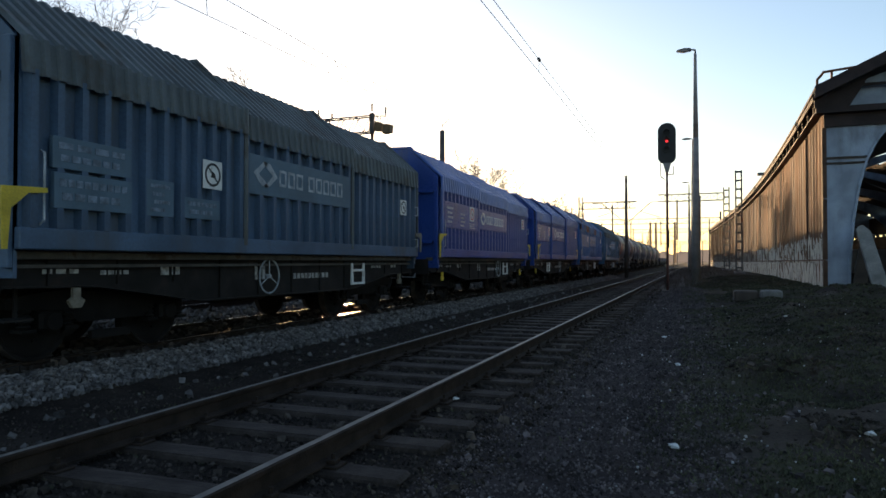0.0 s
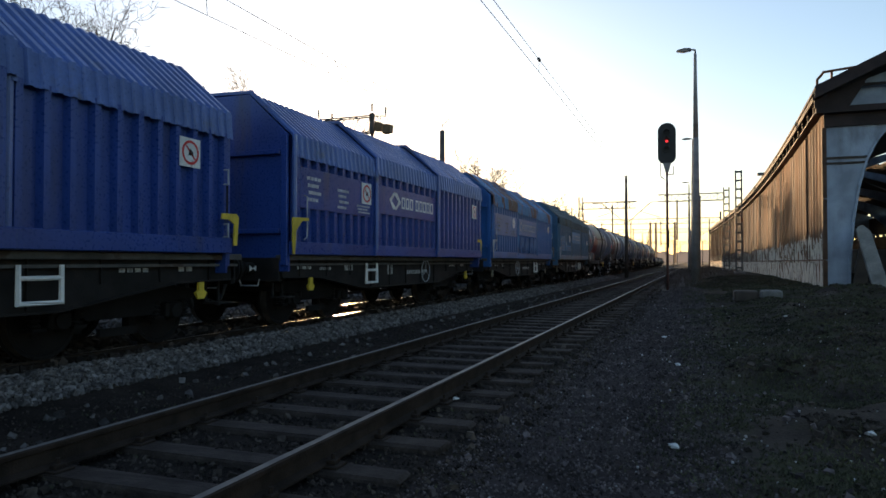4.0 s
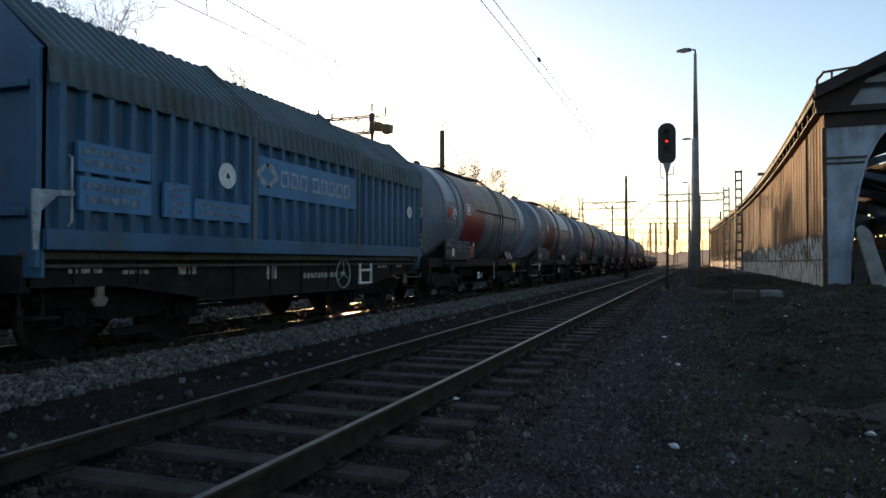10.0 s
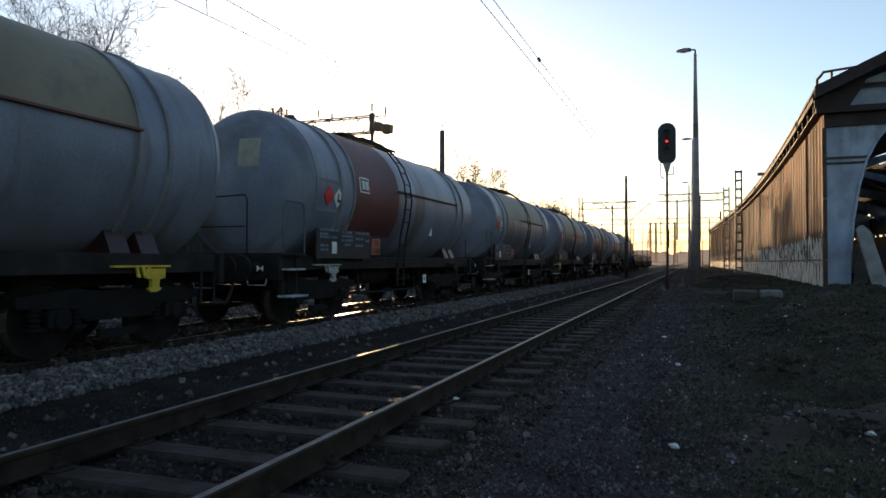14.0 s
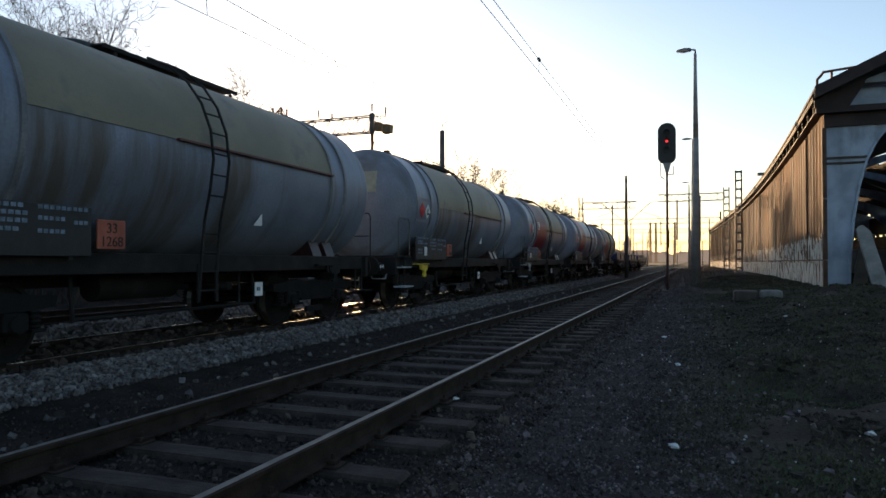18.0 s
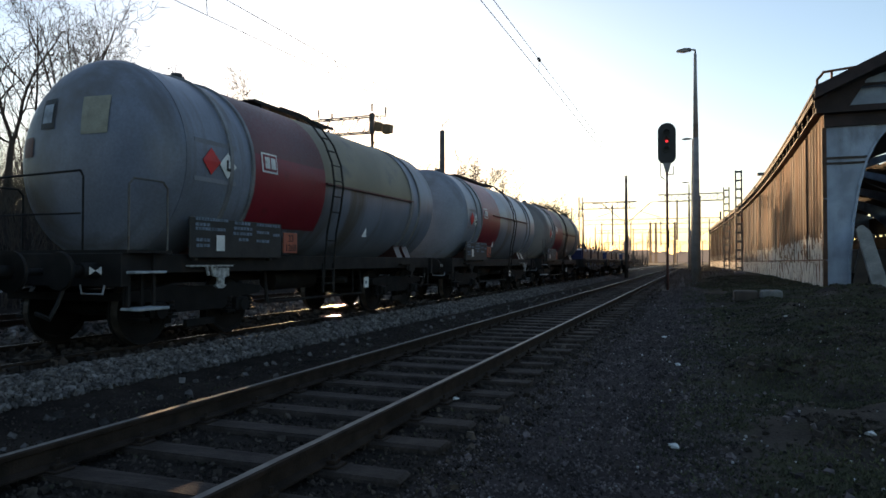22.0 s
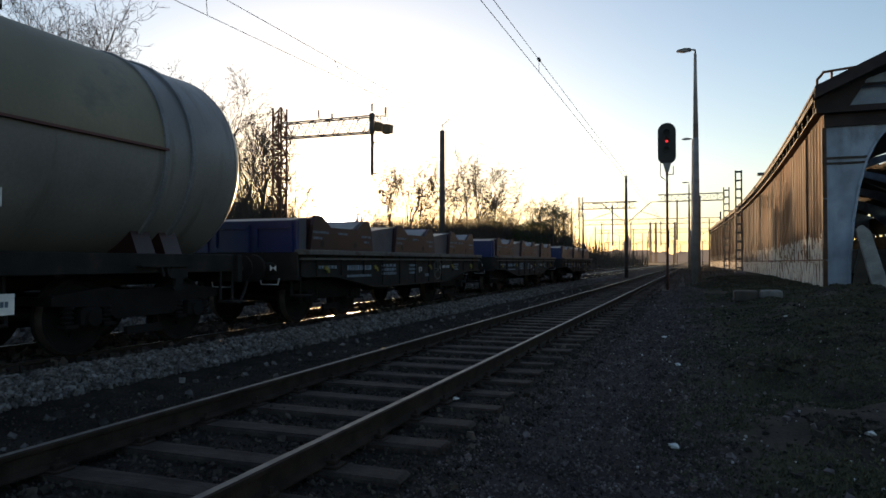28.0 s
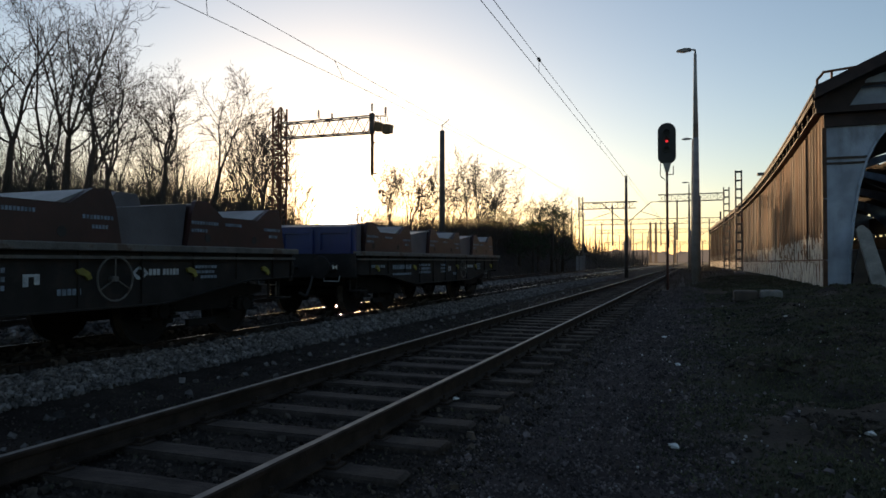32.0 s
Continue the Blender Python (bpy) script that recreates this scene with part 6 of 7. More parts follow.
# ---- the shed ----
SHED_X, SHED_Y0, SHED_Y1, SHED_W = 4.40, 27.2, 140.0, 17.0
WALL_TOP, EAVE = 6.45, 7.2


def shed():
    g = 0.0
    t = thing("goods_shed", (SHED_X, SHED_Y0, -0.05), "long derelict goods shed with rust-streaked sheet walls and open end", "shed")
    L = SHED_Y1 - SHED_Y0
    SHEETS = []
    for k in range(3):
        bm = bmesh.new()
        w = 0.83
        pts = [(0.0, 0.03), (0.10, 0.0), (0.30, 0.0), (0.36, 0.028), (0.47, 0.028), (0.53, 0.0), (0.73, 0.0), (w, 0.03)]
        low, high = 1.20 - 0.05 * k, WALL_TOP
        for (ua, da), (ub, db) in zip(pts[:-1], pts[1:]):
            quad(bm, [(-da, ua, low), (-da, ua, high), (-db, ub, high), (-db, ub, low)])
        bmesh.ops.remove_doubles(bm, verts=bm.verts[:], dist=1e-4)
        SHEETS.append(bm)
    SHEETS = [(mesh_of(bm.copy(), "wall_sheet", M["wallsheet"]), mesh_of(bm, "wall_sheet", M["shadesheet"])) for bm in SHEETS]
    bm = bmesh.new()
    box(bm, -0.06, -0.02, 0, 0.81, -0.3, 1.17, bevel=0.006)
    PLANK = mesh_of(bm, "plank", M["wallsheet"])
    # side wall: panels of ribbed sheet between posts
    rng = random.Random(5)
    bay = 5.0
    n = int(L / bay)
    for k in range(n):
        y0, y1 = k * bay, (k + 1) * bay
        bm = bmesh.new()
        box(bm, 0.06, 0.10, y0 + 0.04, y1 - 0.04, -0.3, WALL_TOP)
        pp = part("wall_panel", bm, M["darkwood"], t)
        for q in range(6):
            yy = y0 + q * bay / 6
            # beyond 34 m along the wall the shade-toned copy of the sheet takes over
            piece("wall_sheet", SHEETS[rng.randrange(3)][1 if yy > 34 else 0], pp, rng.uniform(-0.012, 0.012), yy, rng.uniform(-0.04, 0.02), rng.uniform(-0.2, 0.2))
            piece("plank", PLANK, pp, rng.uniform(-0.015, 0.01), yy, rng.uniform(-0.05, 0.01), rng.uniform(-0.3, 0.3))
        if k:
            bm = bmesh.new()
            box(bm, -0.05, 0.25, y0 - 0.07, y0 + 0.05, -0.3, WALL_TOP + 0.1)
            part("wall_post", bm, M["rustdark"], t)
        bm = bmesh.new()
        box(bm, -0.05, 0.0, y0 + 0.05, y1 - 0.05, 1.2, 1.27)
        part("wall_rail", bm, M["rustmast"], t)
        # eave board with rafters' ends
        bm = bmesh.new()
        box(bm, -0.35, -0.28, y0, y1, EAVE - 0.28, EAVE, bevel=0.01)
        box(bm, -0.3, 0.2, y0, y1, WALL_TOP + 0.02, WALL_TOP + 0.08)
        for q in range(3):
            yy = y0 + 0.8 + q * 1.7
            box(bm, -0.26, 0.2, yy, yy + 0.12, WALL_TOP + 0.12, EAVE - 0.06)
        part("eave", bm, M["eavewood"], t)
        bm = bmesh.new()
        box(bm, 0.12, 0.16, y0, y1, WALL_TOP, EAVE)
        part("clerestory_board", bm, M["rustdark"], t)
    # roof: curved shell in sheets, with gaps that let daylight in
    def roof_z(x):
        return EAVE + 0.08 + 0.47 * min(x, SHED_W - x)
    steps = 12
    for k in range(n):
        y0, y1 = k * bay - (0.9 if k == 0 else 0), (k + 1) * bay
        for j in range(steps):
            xa, xb = -0.4 + (SHED_W + 0.4) * j / steps, -0.4 + (SHED_W + 0.4) * (j + 1) / steps
            if rng.random() < 0.08 and 2 < j < 10 and k > 3:
                continue
            bm = bmesh.new()
            za, zb = roof_z(xa), roof_z(min(SHED_W, xb))
            prism(bm, [(xa, za), (xb, zb), (xb, zb + 0.10), (xa, za + 0.10)], "y", y0 + 0.01, y1 - (0.0 if rng.random() < 0.5 else rng.uniform(0.15, 0.4)))
            part("roof_sheet", bm, M["roofing"], t)
    # far side wall, floor slab
    for z0, z1 in ((-0.3, 4.1), (4.35, 6.5)):
        bm = bmesh.new()
        box(bm, SHED_W, SHED_W + 0.2, 0, L, z0, z1)
        part("back_wall", bm, M["darkwood"], t)
    for k in range(2 * n):
        bm = bmesh.new()
        box(bm, SHED_W - 0.02, SHED_W + 0.2, k * bay / 2, k * bay / 2 + 0.5, 4.0, EAVE + 0.1)
        part("back_post", bm, M["darkwood"], t)
    bm = bmesh.new()
    box(bm, 0.3, SHED_W, 0.4, L, -0.2, 0.08)
    part("floor_slab", bm, M["concrete"], t)
    # arched portal frames: tapered legs and haunches
    for k in range(0, n + 1, 2):
        y = k * bay
        for s in (0, 1):
            bm = bmesh.new()
            def fx(x):
                return x if s == 0 else SHED_W - x
            o = [(0.0, -0.3), (0.74, -0.3), (0.78, 1.2), (0.90, 2.6), (1.08, 3.8), (1.32, 4.72), (1.65, 5.4), (2.2, 6.1), (2.9, 6.6), (4.6, 7.2), (SHED_W / 2, 9.2), (SHED_W / 2, 9.9), (4.0, 8.5), (0.0, 7.1)] if k == 0 else [(0.25, -0.3), (0.75, -0.3), (0.9, 3.0), (1.6, 5.0), (3.2, 6.6), (5.6, 7.6), (SHED_W / 2, 8.6), (SHED_W / 2, 9.1), (4.0, 7.9), (0.25, 6.6)]
            prism(bm, [(fx(u), v) for u, v in o], "y", y + 0.0, y + 0.35)
            f = part("portal_frame", bm, M["bluewash"], t, "chalky blue-washed tapered frame leg" if k == 0 else "")
            if k == 0:
                bm = bmesh.new()
                a, b = fx(-0.03), fx(1.36)
                box(bm, min(a, b), max(a, b), y - 0.05, y, 4.80, 4.88)
                box(bm, min(a, b), max(a, b), y - 0.05, y, 4.62, 4.69)
                part("frame_band", bm, M["darkwood"], f)
                bm = bmesh.new()
                pts = o[1:9]
                for (ua, va), (ub, vb) in zip(pts[:-1], pts[1:]):
                    prism(bm, [(fx(ua), va), (fx(ub), vb), (fx(ub - 0.06), vb + 0.06), (fx(ua - 0.09), va)], "y", y - 0.07, y)
                part("frame_flange", bm, M["bluewash"], f)
    # gable over the open end
    bm = bmesh.new()
    prism(bm, [(-0.3, WALL_TOP - 0.05), (SHED_W, WALL_TOP - 0.05), (SHED_W, WALL_TOP + 0.16), (-0.3, WALL_TOP + 0.16)], "y", -0.35, -0.05)
    part("tie_beam", bm, M["eavewood"], t, "rusty beam across the open end")
    # dark strip standing in for the shade beneath the beam
    bm = bmesh.new()
    box(bm, -0.02, SHED_W, -0.10, -0.02, WALL_TOP - 0.50, WALL_TOP - 0.055)
    part("lintel", bm, M["eavewood"], t)
    bm = bmesh.new()
    top = [(x, roof_z(x) - 0.05) for x in [SHED_W * q / 14 for q in range(15)]]
    prism(bm, [(0.0, WALL_TOP + 0.16)] + top + [(SHED_W, WALL_TOP + 0.16)], "y", 0.36, 0.42)
    part("gable_board", bm, M["gablegrey"], t)
    for q in range(1, 8):
        x = SHED_W * q / 8
        bm = bmesh.new()
        box(bm, x - 0.05, x + 0.05, -0.22, -0.12, WALL_TOP + 0.16, roof_z(x) - 0.02)
        part("gable_post", bm, M["darkwood"], t)
    # rusty angle down the corner, where the wall meets the frame leg
    for z0, z1 in ((-0.25, 1.22), (1.25, 3.40), (3.43, WALL_TOP - 0.52)):
        bm = bmesh.new()
        box(bm, -0.085, 0.055, -0.045, -0.004, z0, z1, bevel=0.006)
        box(bm, -0.085, -0.055, -0.004, 0.16, z0, z1)
        part("corner_angle", bm, M["rustdark"], t, "rust-brown steel angle")
    # rusty corner box and rail of the gable
    bm = bmesh.new()
    prism(bm, [(-0.34, WALL_TOP + 0.16), (0.75, WALL_TOP + 0.16), (1.35, roof_z(1.35) - 0.30), (-0.34, roof_z(-0.34) - 0.25)], "y", -0.30, -0.16)
    part("corner_plate", bm, M["eavewood"], t, "rust-brown plate at the corner of the gable")
    bm = bmesh.new()
    box(bm, 1.0, SHED_W, -0.26, -0.20, WALL_TOP + 0.82, WALL_TOP + 0.92)
    part("gable_rail", bm, M["eavewood"], t)
    for x0, x1 in ((-0.4, SHED_W / 2), (SHED_W / 2, SHED_W)):
        bm = bmesh.new()
        prism(bm, [(x0, roof_z(x0) - 0.28), (x1, roof_z(x1) - 0.28), (x1, roof_z(x1) + 0.14), (x0, roof_z(x0) + 0.14)], "y", -0.98, -0.86)
        part("barge_board", bm, M["eavewood"], t)
    bm = bmesh.new()
    path_bar(bm, [(-0.32, -0.9, EAVE - 0.05), (-0.32, -0.9, EAVE + 0.25), (-0.12, -0.9, EAVE + 0.50), (1.2, -0.9, EAVE + 0.62)], 0.045, n=6)
    tube(bm, (0.12, -0.9, EAVE), (0.12, -0.9, EAVE + 0.52), 0.04, n=6)
    part("roof_rail", bm, M["rustmast"], t)
    for y in (24.0, 60.0):
        bm = bmesh.new()
        box(bm, -0.75, -0.3, y, y + 0.5, EAVE - 0.05, EAVE + 0.12)
        part("gutter_outlet", bm, M["concrete"], t)
    # the shed follows a gentle bend of the line
    def bend(y):
        return 0.034 * y * (1 - y / 70.0) if y < 70 else -0.034 * (y - 70)
    done = set()
    for ob in t.children_recursive:
        if ob.name.startswith("plank") or ob.name.startswith("wall_sheet"):
            ob.location.x += bend(ob.location.y)
        elif ob.data.name not in done:
            done.add(ob.data.name)
            for v in ob.data.vertices:
                v.co.x += bend(v.co.y)
    # inside: rails of light through roof gaps, stored goods
    bm = bmesh.new()
    box(bm, 4.5, 16.0, 40.0, 52.0, 0.1, 2.2, bevel=0.1)
    ob = part("stored_load", bm, M["tank2"], None)
    ob.location = (SHED_X, SHED_Y0, 0)
    tagged(ob, "pale covered load stored inside the shed", "cargo")
    return t


def weathered_sheet(name, tints, white):
    """Old wall sheets: every sheet with its own tint, rust runs, and flaking limewash along the foot of the wall."""
    m = bpy.data.materials.new(name)
    m.use_nodes = True
    nt = m.node_tree
    N, Lk = nt.nodes.new, nt.links.new
    bsdf = nt.nodes["Principled BSDF"]
    tc, info = N("ShaderNodeTexCoord"), N("ShaderNodeObjectInfo")
    shift = N("ShaderNodeVectorMath")
    shift.operation = "MULTIPLY_ADD"
    shift.inputs[1].default_value = (1, 1, 1)
    both = N("ShaderNodeCombineXYZ")
    mul = N("ShaderNodeMath")
    mul.operation = "MULTIPLY"
    mul.inputs[1].default_value = 90.0
    Lk(info.outputs["Random"], mul.inputs[0])
    Lk(mul.outputs[0], both.inputs[1])
    Lk(tc.outputs["Object"], shift.inputs[0])
    Lk(both.outputs[0], shift.inputs[2])

    def tex(stretch, scale, detail=5):
        mp, n = N("ShaderNodeMapping"), N("ShaderNodeTexNoise")
        mp.inputs["Scale"].default_value = stretch
        n.inputs["Scale"].default_value, n.inputs["Detail"].default_value = scale, detail
        Lk(shift.outputs[0], mp.inputs[0])
        Lk(mp.outputs[0], n.inputs["Vector"])
        return n.outputs[0]

    def span(src, lo, hi, a=0.0, b=1.0):
        r = N("ShaderNodeMapRange")
        for key, v in ((1, lo), (2, hi), (3, a), (4, b)):
            r.inputs[key].default_value = v
        Lk(src, r.inputs[0])
        return r.outputs[0]

    def mixed(fac, a, b, kind="MIX"):
        x = N("ShaderNodeMix")
        x.data_type, x.blend_type = "RGBA", kind
        Lk(fac, x.inputs[0])
        for key, v in ((6, a), (7, b)):
            if hasattr(v, "is_linked"):
                Lk(v, x.inputs[key])
            else:
                x.inputs[key].default_value = (*v, 1)
        return x.outputs[2]

    rp = N("ShaderNodeValToRGB")
    rp.color_ramp.interpolation = "CONSTANT"
    while len(rp.color_ramp.elements) < len(tints):
        rp.color_ramp.elements.new(0.5)
    for k, c in enumerate(tints):
        rp.color_ramp.elements[k].position = k / len(tints)
        rp.color_ramp.elements[k].color = (*c, 1)
    Lk(info.outputs["Random"], rp.inputs[0])
    col = mixed(span(tex((1, 1, 0.05), 5.0), 0.50, 0.68), rp.outputs[0], (0.26, 0.086, 0.026))
    col = mixed(span(tex((1, 1, 0.03), 7.0), 0.53, 0.60), col, (0.07, 0.036, 0.02))
    col = mixed(span(tex((1, 1, 0.5), 1.3), 0.35, 0.7, 0.0, 0.45), col, (0.16, 0.10, 0.06))
    # limewash: flakes hang on below an uneven edge
    sep = N("ShaderNodeSeparateXYZ")
    Lk(tc.outputs["Object"], sep.inputs[0])
    low, edge = span(sep.outputs[2], 0.2, 2.4, 0.04, -0.02), span(sep.outputs[2], 2.0, 2.7, 0.0, -0.3)
    total = tex((1, 1, 0.36), 4.6, 9)
    for extra in (low, edge):
        add = N("ShaderNodeMath")
        add.operation = "ADD"
        Lk(total, add.inputs[0])
        Lk(extra, add.inputs[1])
        total = add.outputs[0]
    col = mixed(span(total, 0.478, 0.490, 0.0, white), col, (0.82, 0.75, 0.63))
    fine = tex((1, 1, 1), 40.0, 3)
    col = mixed(span(fine, 0.3, 0.7, 0.0, 0.4), col, (0.12, 0.08, 0.05))
    Lk(col, bsdf.inputs["Base Color"])
    bsdf.inputs["Roughness"].default_value = 0.85
    bsdf.inputs["Specular IOR Level"].default_value = 0.2
    bp = N("ShaderNodeBump")
    bp.inputs["Strength"].default_value, bp.inputs["Distance"].default_value = 0.4, 0.01
    Lk(fine, bp.inputs["Height"])
    Lk(bp.outputs[0], bsdf.inputs["Normal"])
    return m


M["wallsheet"] = weathered_sheet("rust_streaked_wall_sheet", ((0.215, 0.155, 0.115), (0.27, 0.118, 0.048), (0.17, 0.128, 0.095), (0.115, 0.060, 0.036), (0.235, 0.137, 0.077), (0.25, 0.20, 0.15), (0.18, 0.087, 0.042)), 0.95)
# maroon darkened so its colour carries the shade of the eave
M["eavewood"] = material("eave_shade_maroon", (0.032, 0.020, 0.019), 0.85, vary=0.35, scale=2, grain=40, bump=0.2, second=(0.050, 0.026, 0.019), amount=0.35, patch=1.5, edge=0.2)
M["gablegrey"] = material("grimy_blue_grey_gable", (0.050, 0.054, 0.064), 0.85, vary=0.3, scale=1.2, grain=35, bump=0.25, second=(0.10, 0.07, 0.05), amount=0.4, patch=1.2, edge=0.25)
# far sheets: darker grey tints put the shade of that stretch into the colour
M["shadesheet"] = weathered_sheet("shaded_grey_wall_sheet", ((0.125, 0.122, 0.125), (0.16, 0.152, 0.15), (0.10, 0.096, 0.098), (0.14, 0.125, 0.115)), 0.45)
shed()


def slabs():
    bm = bmesh.new()
    prism(bm, [(-0.23, 0), (0.23, 0), (0.19, 2.3), (0.0, 2.6), (-0.20, 2.5)], "y", -0.09, 0.09)
    ob = new("leaning_slab", mesh_of(bm, "leaning_slab", M["slab"]))
    ob.matrix_basis = pose(5.75, 25.4, -0.05, -20, -10, 0)
    tagged(ob, "grey concrete slab leaning inside the shed entrance", "slab")
    bm = bmesh.new()
    box(bm, -0.2, 0.2, -0.06, 0.06, 0, 2.2)
    ob = new("leaning_board", mesh_of(bm, "leaning_board", M["darkwood"]))
    ob.matrix_basis = pose(5.25, 26.6, -0.05, -6, 10, 0)
    tagged(ob, "dark weathered board leaning by the shed frame", "board")
    for x, y, s, m, lab in ((1.50, 22.8, (0.34, 0.4, 0.33), "darkwood", "dark block lying in the grass before the shed"), (2.18, 22.5, (0.30, 0.35, 0.25), "oldblock", "grey broken concrete block in the grass")):
        bm = bmesh.new()
        box(bm, -s[0], s[0], -s[1], s[1], 0, s[2], bevel=0.04)
        for v in bm.verts:
            v.co += Vector((noise.noise(v.co * 3), noise.noise(v.co * 3 + Vector((5, 0, 0))), 0)) * 0.04
        ob = new("block", mesh_of(bm, "block", M[m]))
        ob.location = (x, y, ground_height(x, y) - 0.02)
        tagged(ob, lab, "block")


M["slab"] = material("stained_concrete_slab", (0.21, 0.20, 0.185), 0.9, vary=0.3, scale=2, grain=40, bump=0.4)
M["oldblock"] = material("mossy_old_concrete", (0.15, 0.145, 0.135), 0.9, vary=0.3, scale=3, grain=40, bump=0.4)
slabs()


# ---- trees ----
def bare_tree(x, y, height, seed, label, lean=0.0, spread=1.0, depth=4, fork=0.34, leaders=3):
    """A short trunk that forks into climbing leaders; side boughs, branches and twigs spring from them in turn
    and bend up towards the light."""
    rng = random.Random(seed)
    t = thing("bare_tree", (x, y, ground_height(x, y) - 0.05), label, "tree", "bare trees beyond the line")
    trunk, crown = bmesh.new(), bmesh.new()
    least = 0.011 if y < 46 else 0.016

    def turned(d, lo, hi):
        ax = d.orthogonal().normalized()
        ax.rotate(Matrix.Rotation(rng.uniform(0, 6.283), 3, d))
        ang = math.radians(rng.uniform(lo, hi)) * spread
        return (d * math.cos(ang) + ax * math.sin(ang)).normalized()

    def grow(p, d, length, r, level):
        segs = (6, 9, 6, 4, 3)[level]
        wob = (0.05, 0.11, 0.17, 0.22, 0.26)[level]
        rise = (0.02, 0.06, 0.09, 0.05, 0.0)[level]
        turn = rng.uniform(0, 3.14)
        for k in range(segs):
            d = (d + Vector((rng.gauss(0, wob), rng.gauss(0, wob), rng.gauss(rise, wob * 0.6)))).normalized()
            e = p + d * (length / segs)
            fade = 0.45 if level == 0 else 0.80
            ra, rb = max(least, r * (1 - fade * k / segs)), max(least, r * (1 - fade * (k + 1) / segs))
            if level < 3:
                tube(trunk if level == 0 else crown, p, e, ra, rb, n=8 if level == 0 else 5 if level == 1 else 3, caps=False)
            else:
                u = d.orthogonal().normalized()
                u.rotate(Matrix.Rotation(turn, 3, d))
                quad(crown, [p + u * ra, p - u * ra, e - u * rb, e + u * rb])
            p = e
            done = (k + 1) / segs
            if level == 0:
                if k >= segs - 3 and rng.random() < 0.6:
                    grow(p, turned(d, 45, 75), height * rng.uniform(0.22, 0.36), rb * 0.45, 2)
            elif level < depth and k >= (1 if level == 1 else 0):
                odds = (0, 1.4, 1.1, 0.85)[level]
                for _ in range(int(odds + rng.random())):
                    grow(p, turned(d, 32, 62), length * rng.uniform(0.40, 0.66) * (1.12 - 0.62 * done), max(least, rb * rng.uniform(0.5, 0.75)), level + 1)
        return p, d, rb

    r0 = height * 0.020
    top, d, r = grow(Vector((0, 0, 0)), Vector((lean, 0, 1)).normalized(), height * fork, r0, 0)
    for k in range(leaders):
        ang = 6.283 * (k + rng.random() * 0.7) / leaders
        tilt_ = math.radians(rng.uniform(8, 30)) * spread
        out = Vector((math.cos(ang), math.sin(ang), 0))
        grow(top, (d * math.cos(tilt_) + out * math.sin(tilt_)).normalized(), height * (1 - fork) * rng.uniform(0.72, 1.0), r * rng.uniform(0.6, 0.85), 1)
    peak = max(v.co.z for v in crown.verts)
    for v in trunk.verts[:] + crown.verts[:]:
        v.co *= height / peak
    part("trunk", trunk, M["bark"], t)
    part("crown", crown, M["bark"], t, "bare twigs and branches")
    return t


def place(px, y):
    """x on the ground for a bearing px thousandths to the side of the view's middle, at depth y along the line."""
    k = px / 1000.0
    c, s = math.cos(aim), math.sin(aim)
    return y * (k * c - s) / (c + k * s)


def trees():
    # bearing (thousandths of the distance off the middle), depth, height, lean
    rows = ((-648, 25, 10.4, 0.0), (-582, 27, 11.4, 0.06), (-562, 28, 12.0, 0.0), (-530, 27, 10.8, 0.14), (-494, 31, 10.8, 0.0), (-416, 31, 9.0, 0.06), (-345, 33, 8.2, 0.30),
            (-615, 36, 11.0, 0.0), (-545, 37, 11.0, 0.0), (-470, 36, 9.6, 0.05), (-440, 39, 8.2, 0.0), (-380, 41, 7.6, 0.0), (-300, 37, 7.4, 0.0), (-266, 36, 7.4, 0.10), (-236, 39, 7.2, -0.06), (-205, 50, 5.6, 0.1), (-160, 53, 5.0, 0.0), (-120, 55, 5.0, 0.1),
            (-78, 52, 6.4, 0.05), (-52, 54, 6.9, 0.0), (-24, 62, 6.6, 0.0), (14, 60, 8.2, 0.0), (34, 63, 9.0, -0.05), (56, 66, 9.2, 0.05), (78, 69, 9.0, 0.0), (98, 73, 7.4, 0.0), (140, 78, 8.6, 0.0), (168, 80, 9.6, 0.0))
    for k, (b, y, h, lean) in enumerate(rows):
        near = b < -320
        bare_tree(place(b, y), y, h * (1.15 if b < -180 else 1.05), 40 + k, "leafless tree with fine twigs, dark against the evening sky", lean, 1.0 if near or b > -110 else 0.8, 4 if y < 46 or b > -110 else 3,
                  (0.34, 0.26, 0.40)[k % 3] if near else 0.12, (2, 3, 4)[k % 3] if near else 5 if b < -110 else 4)


trees()


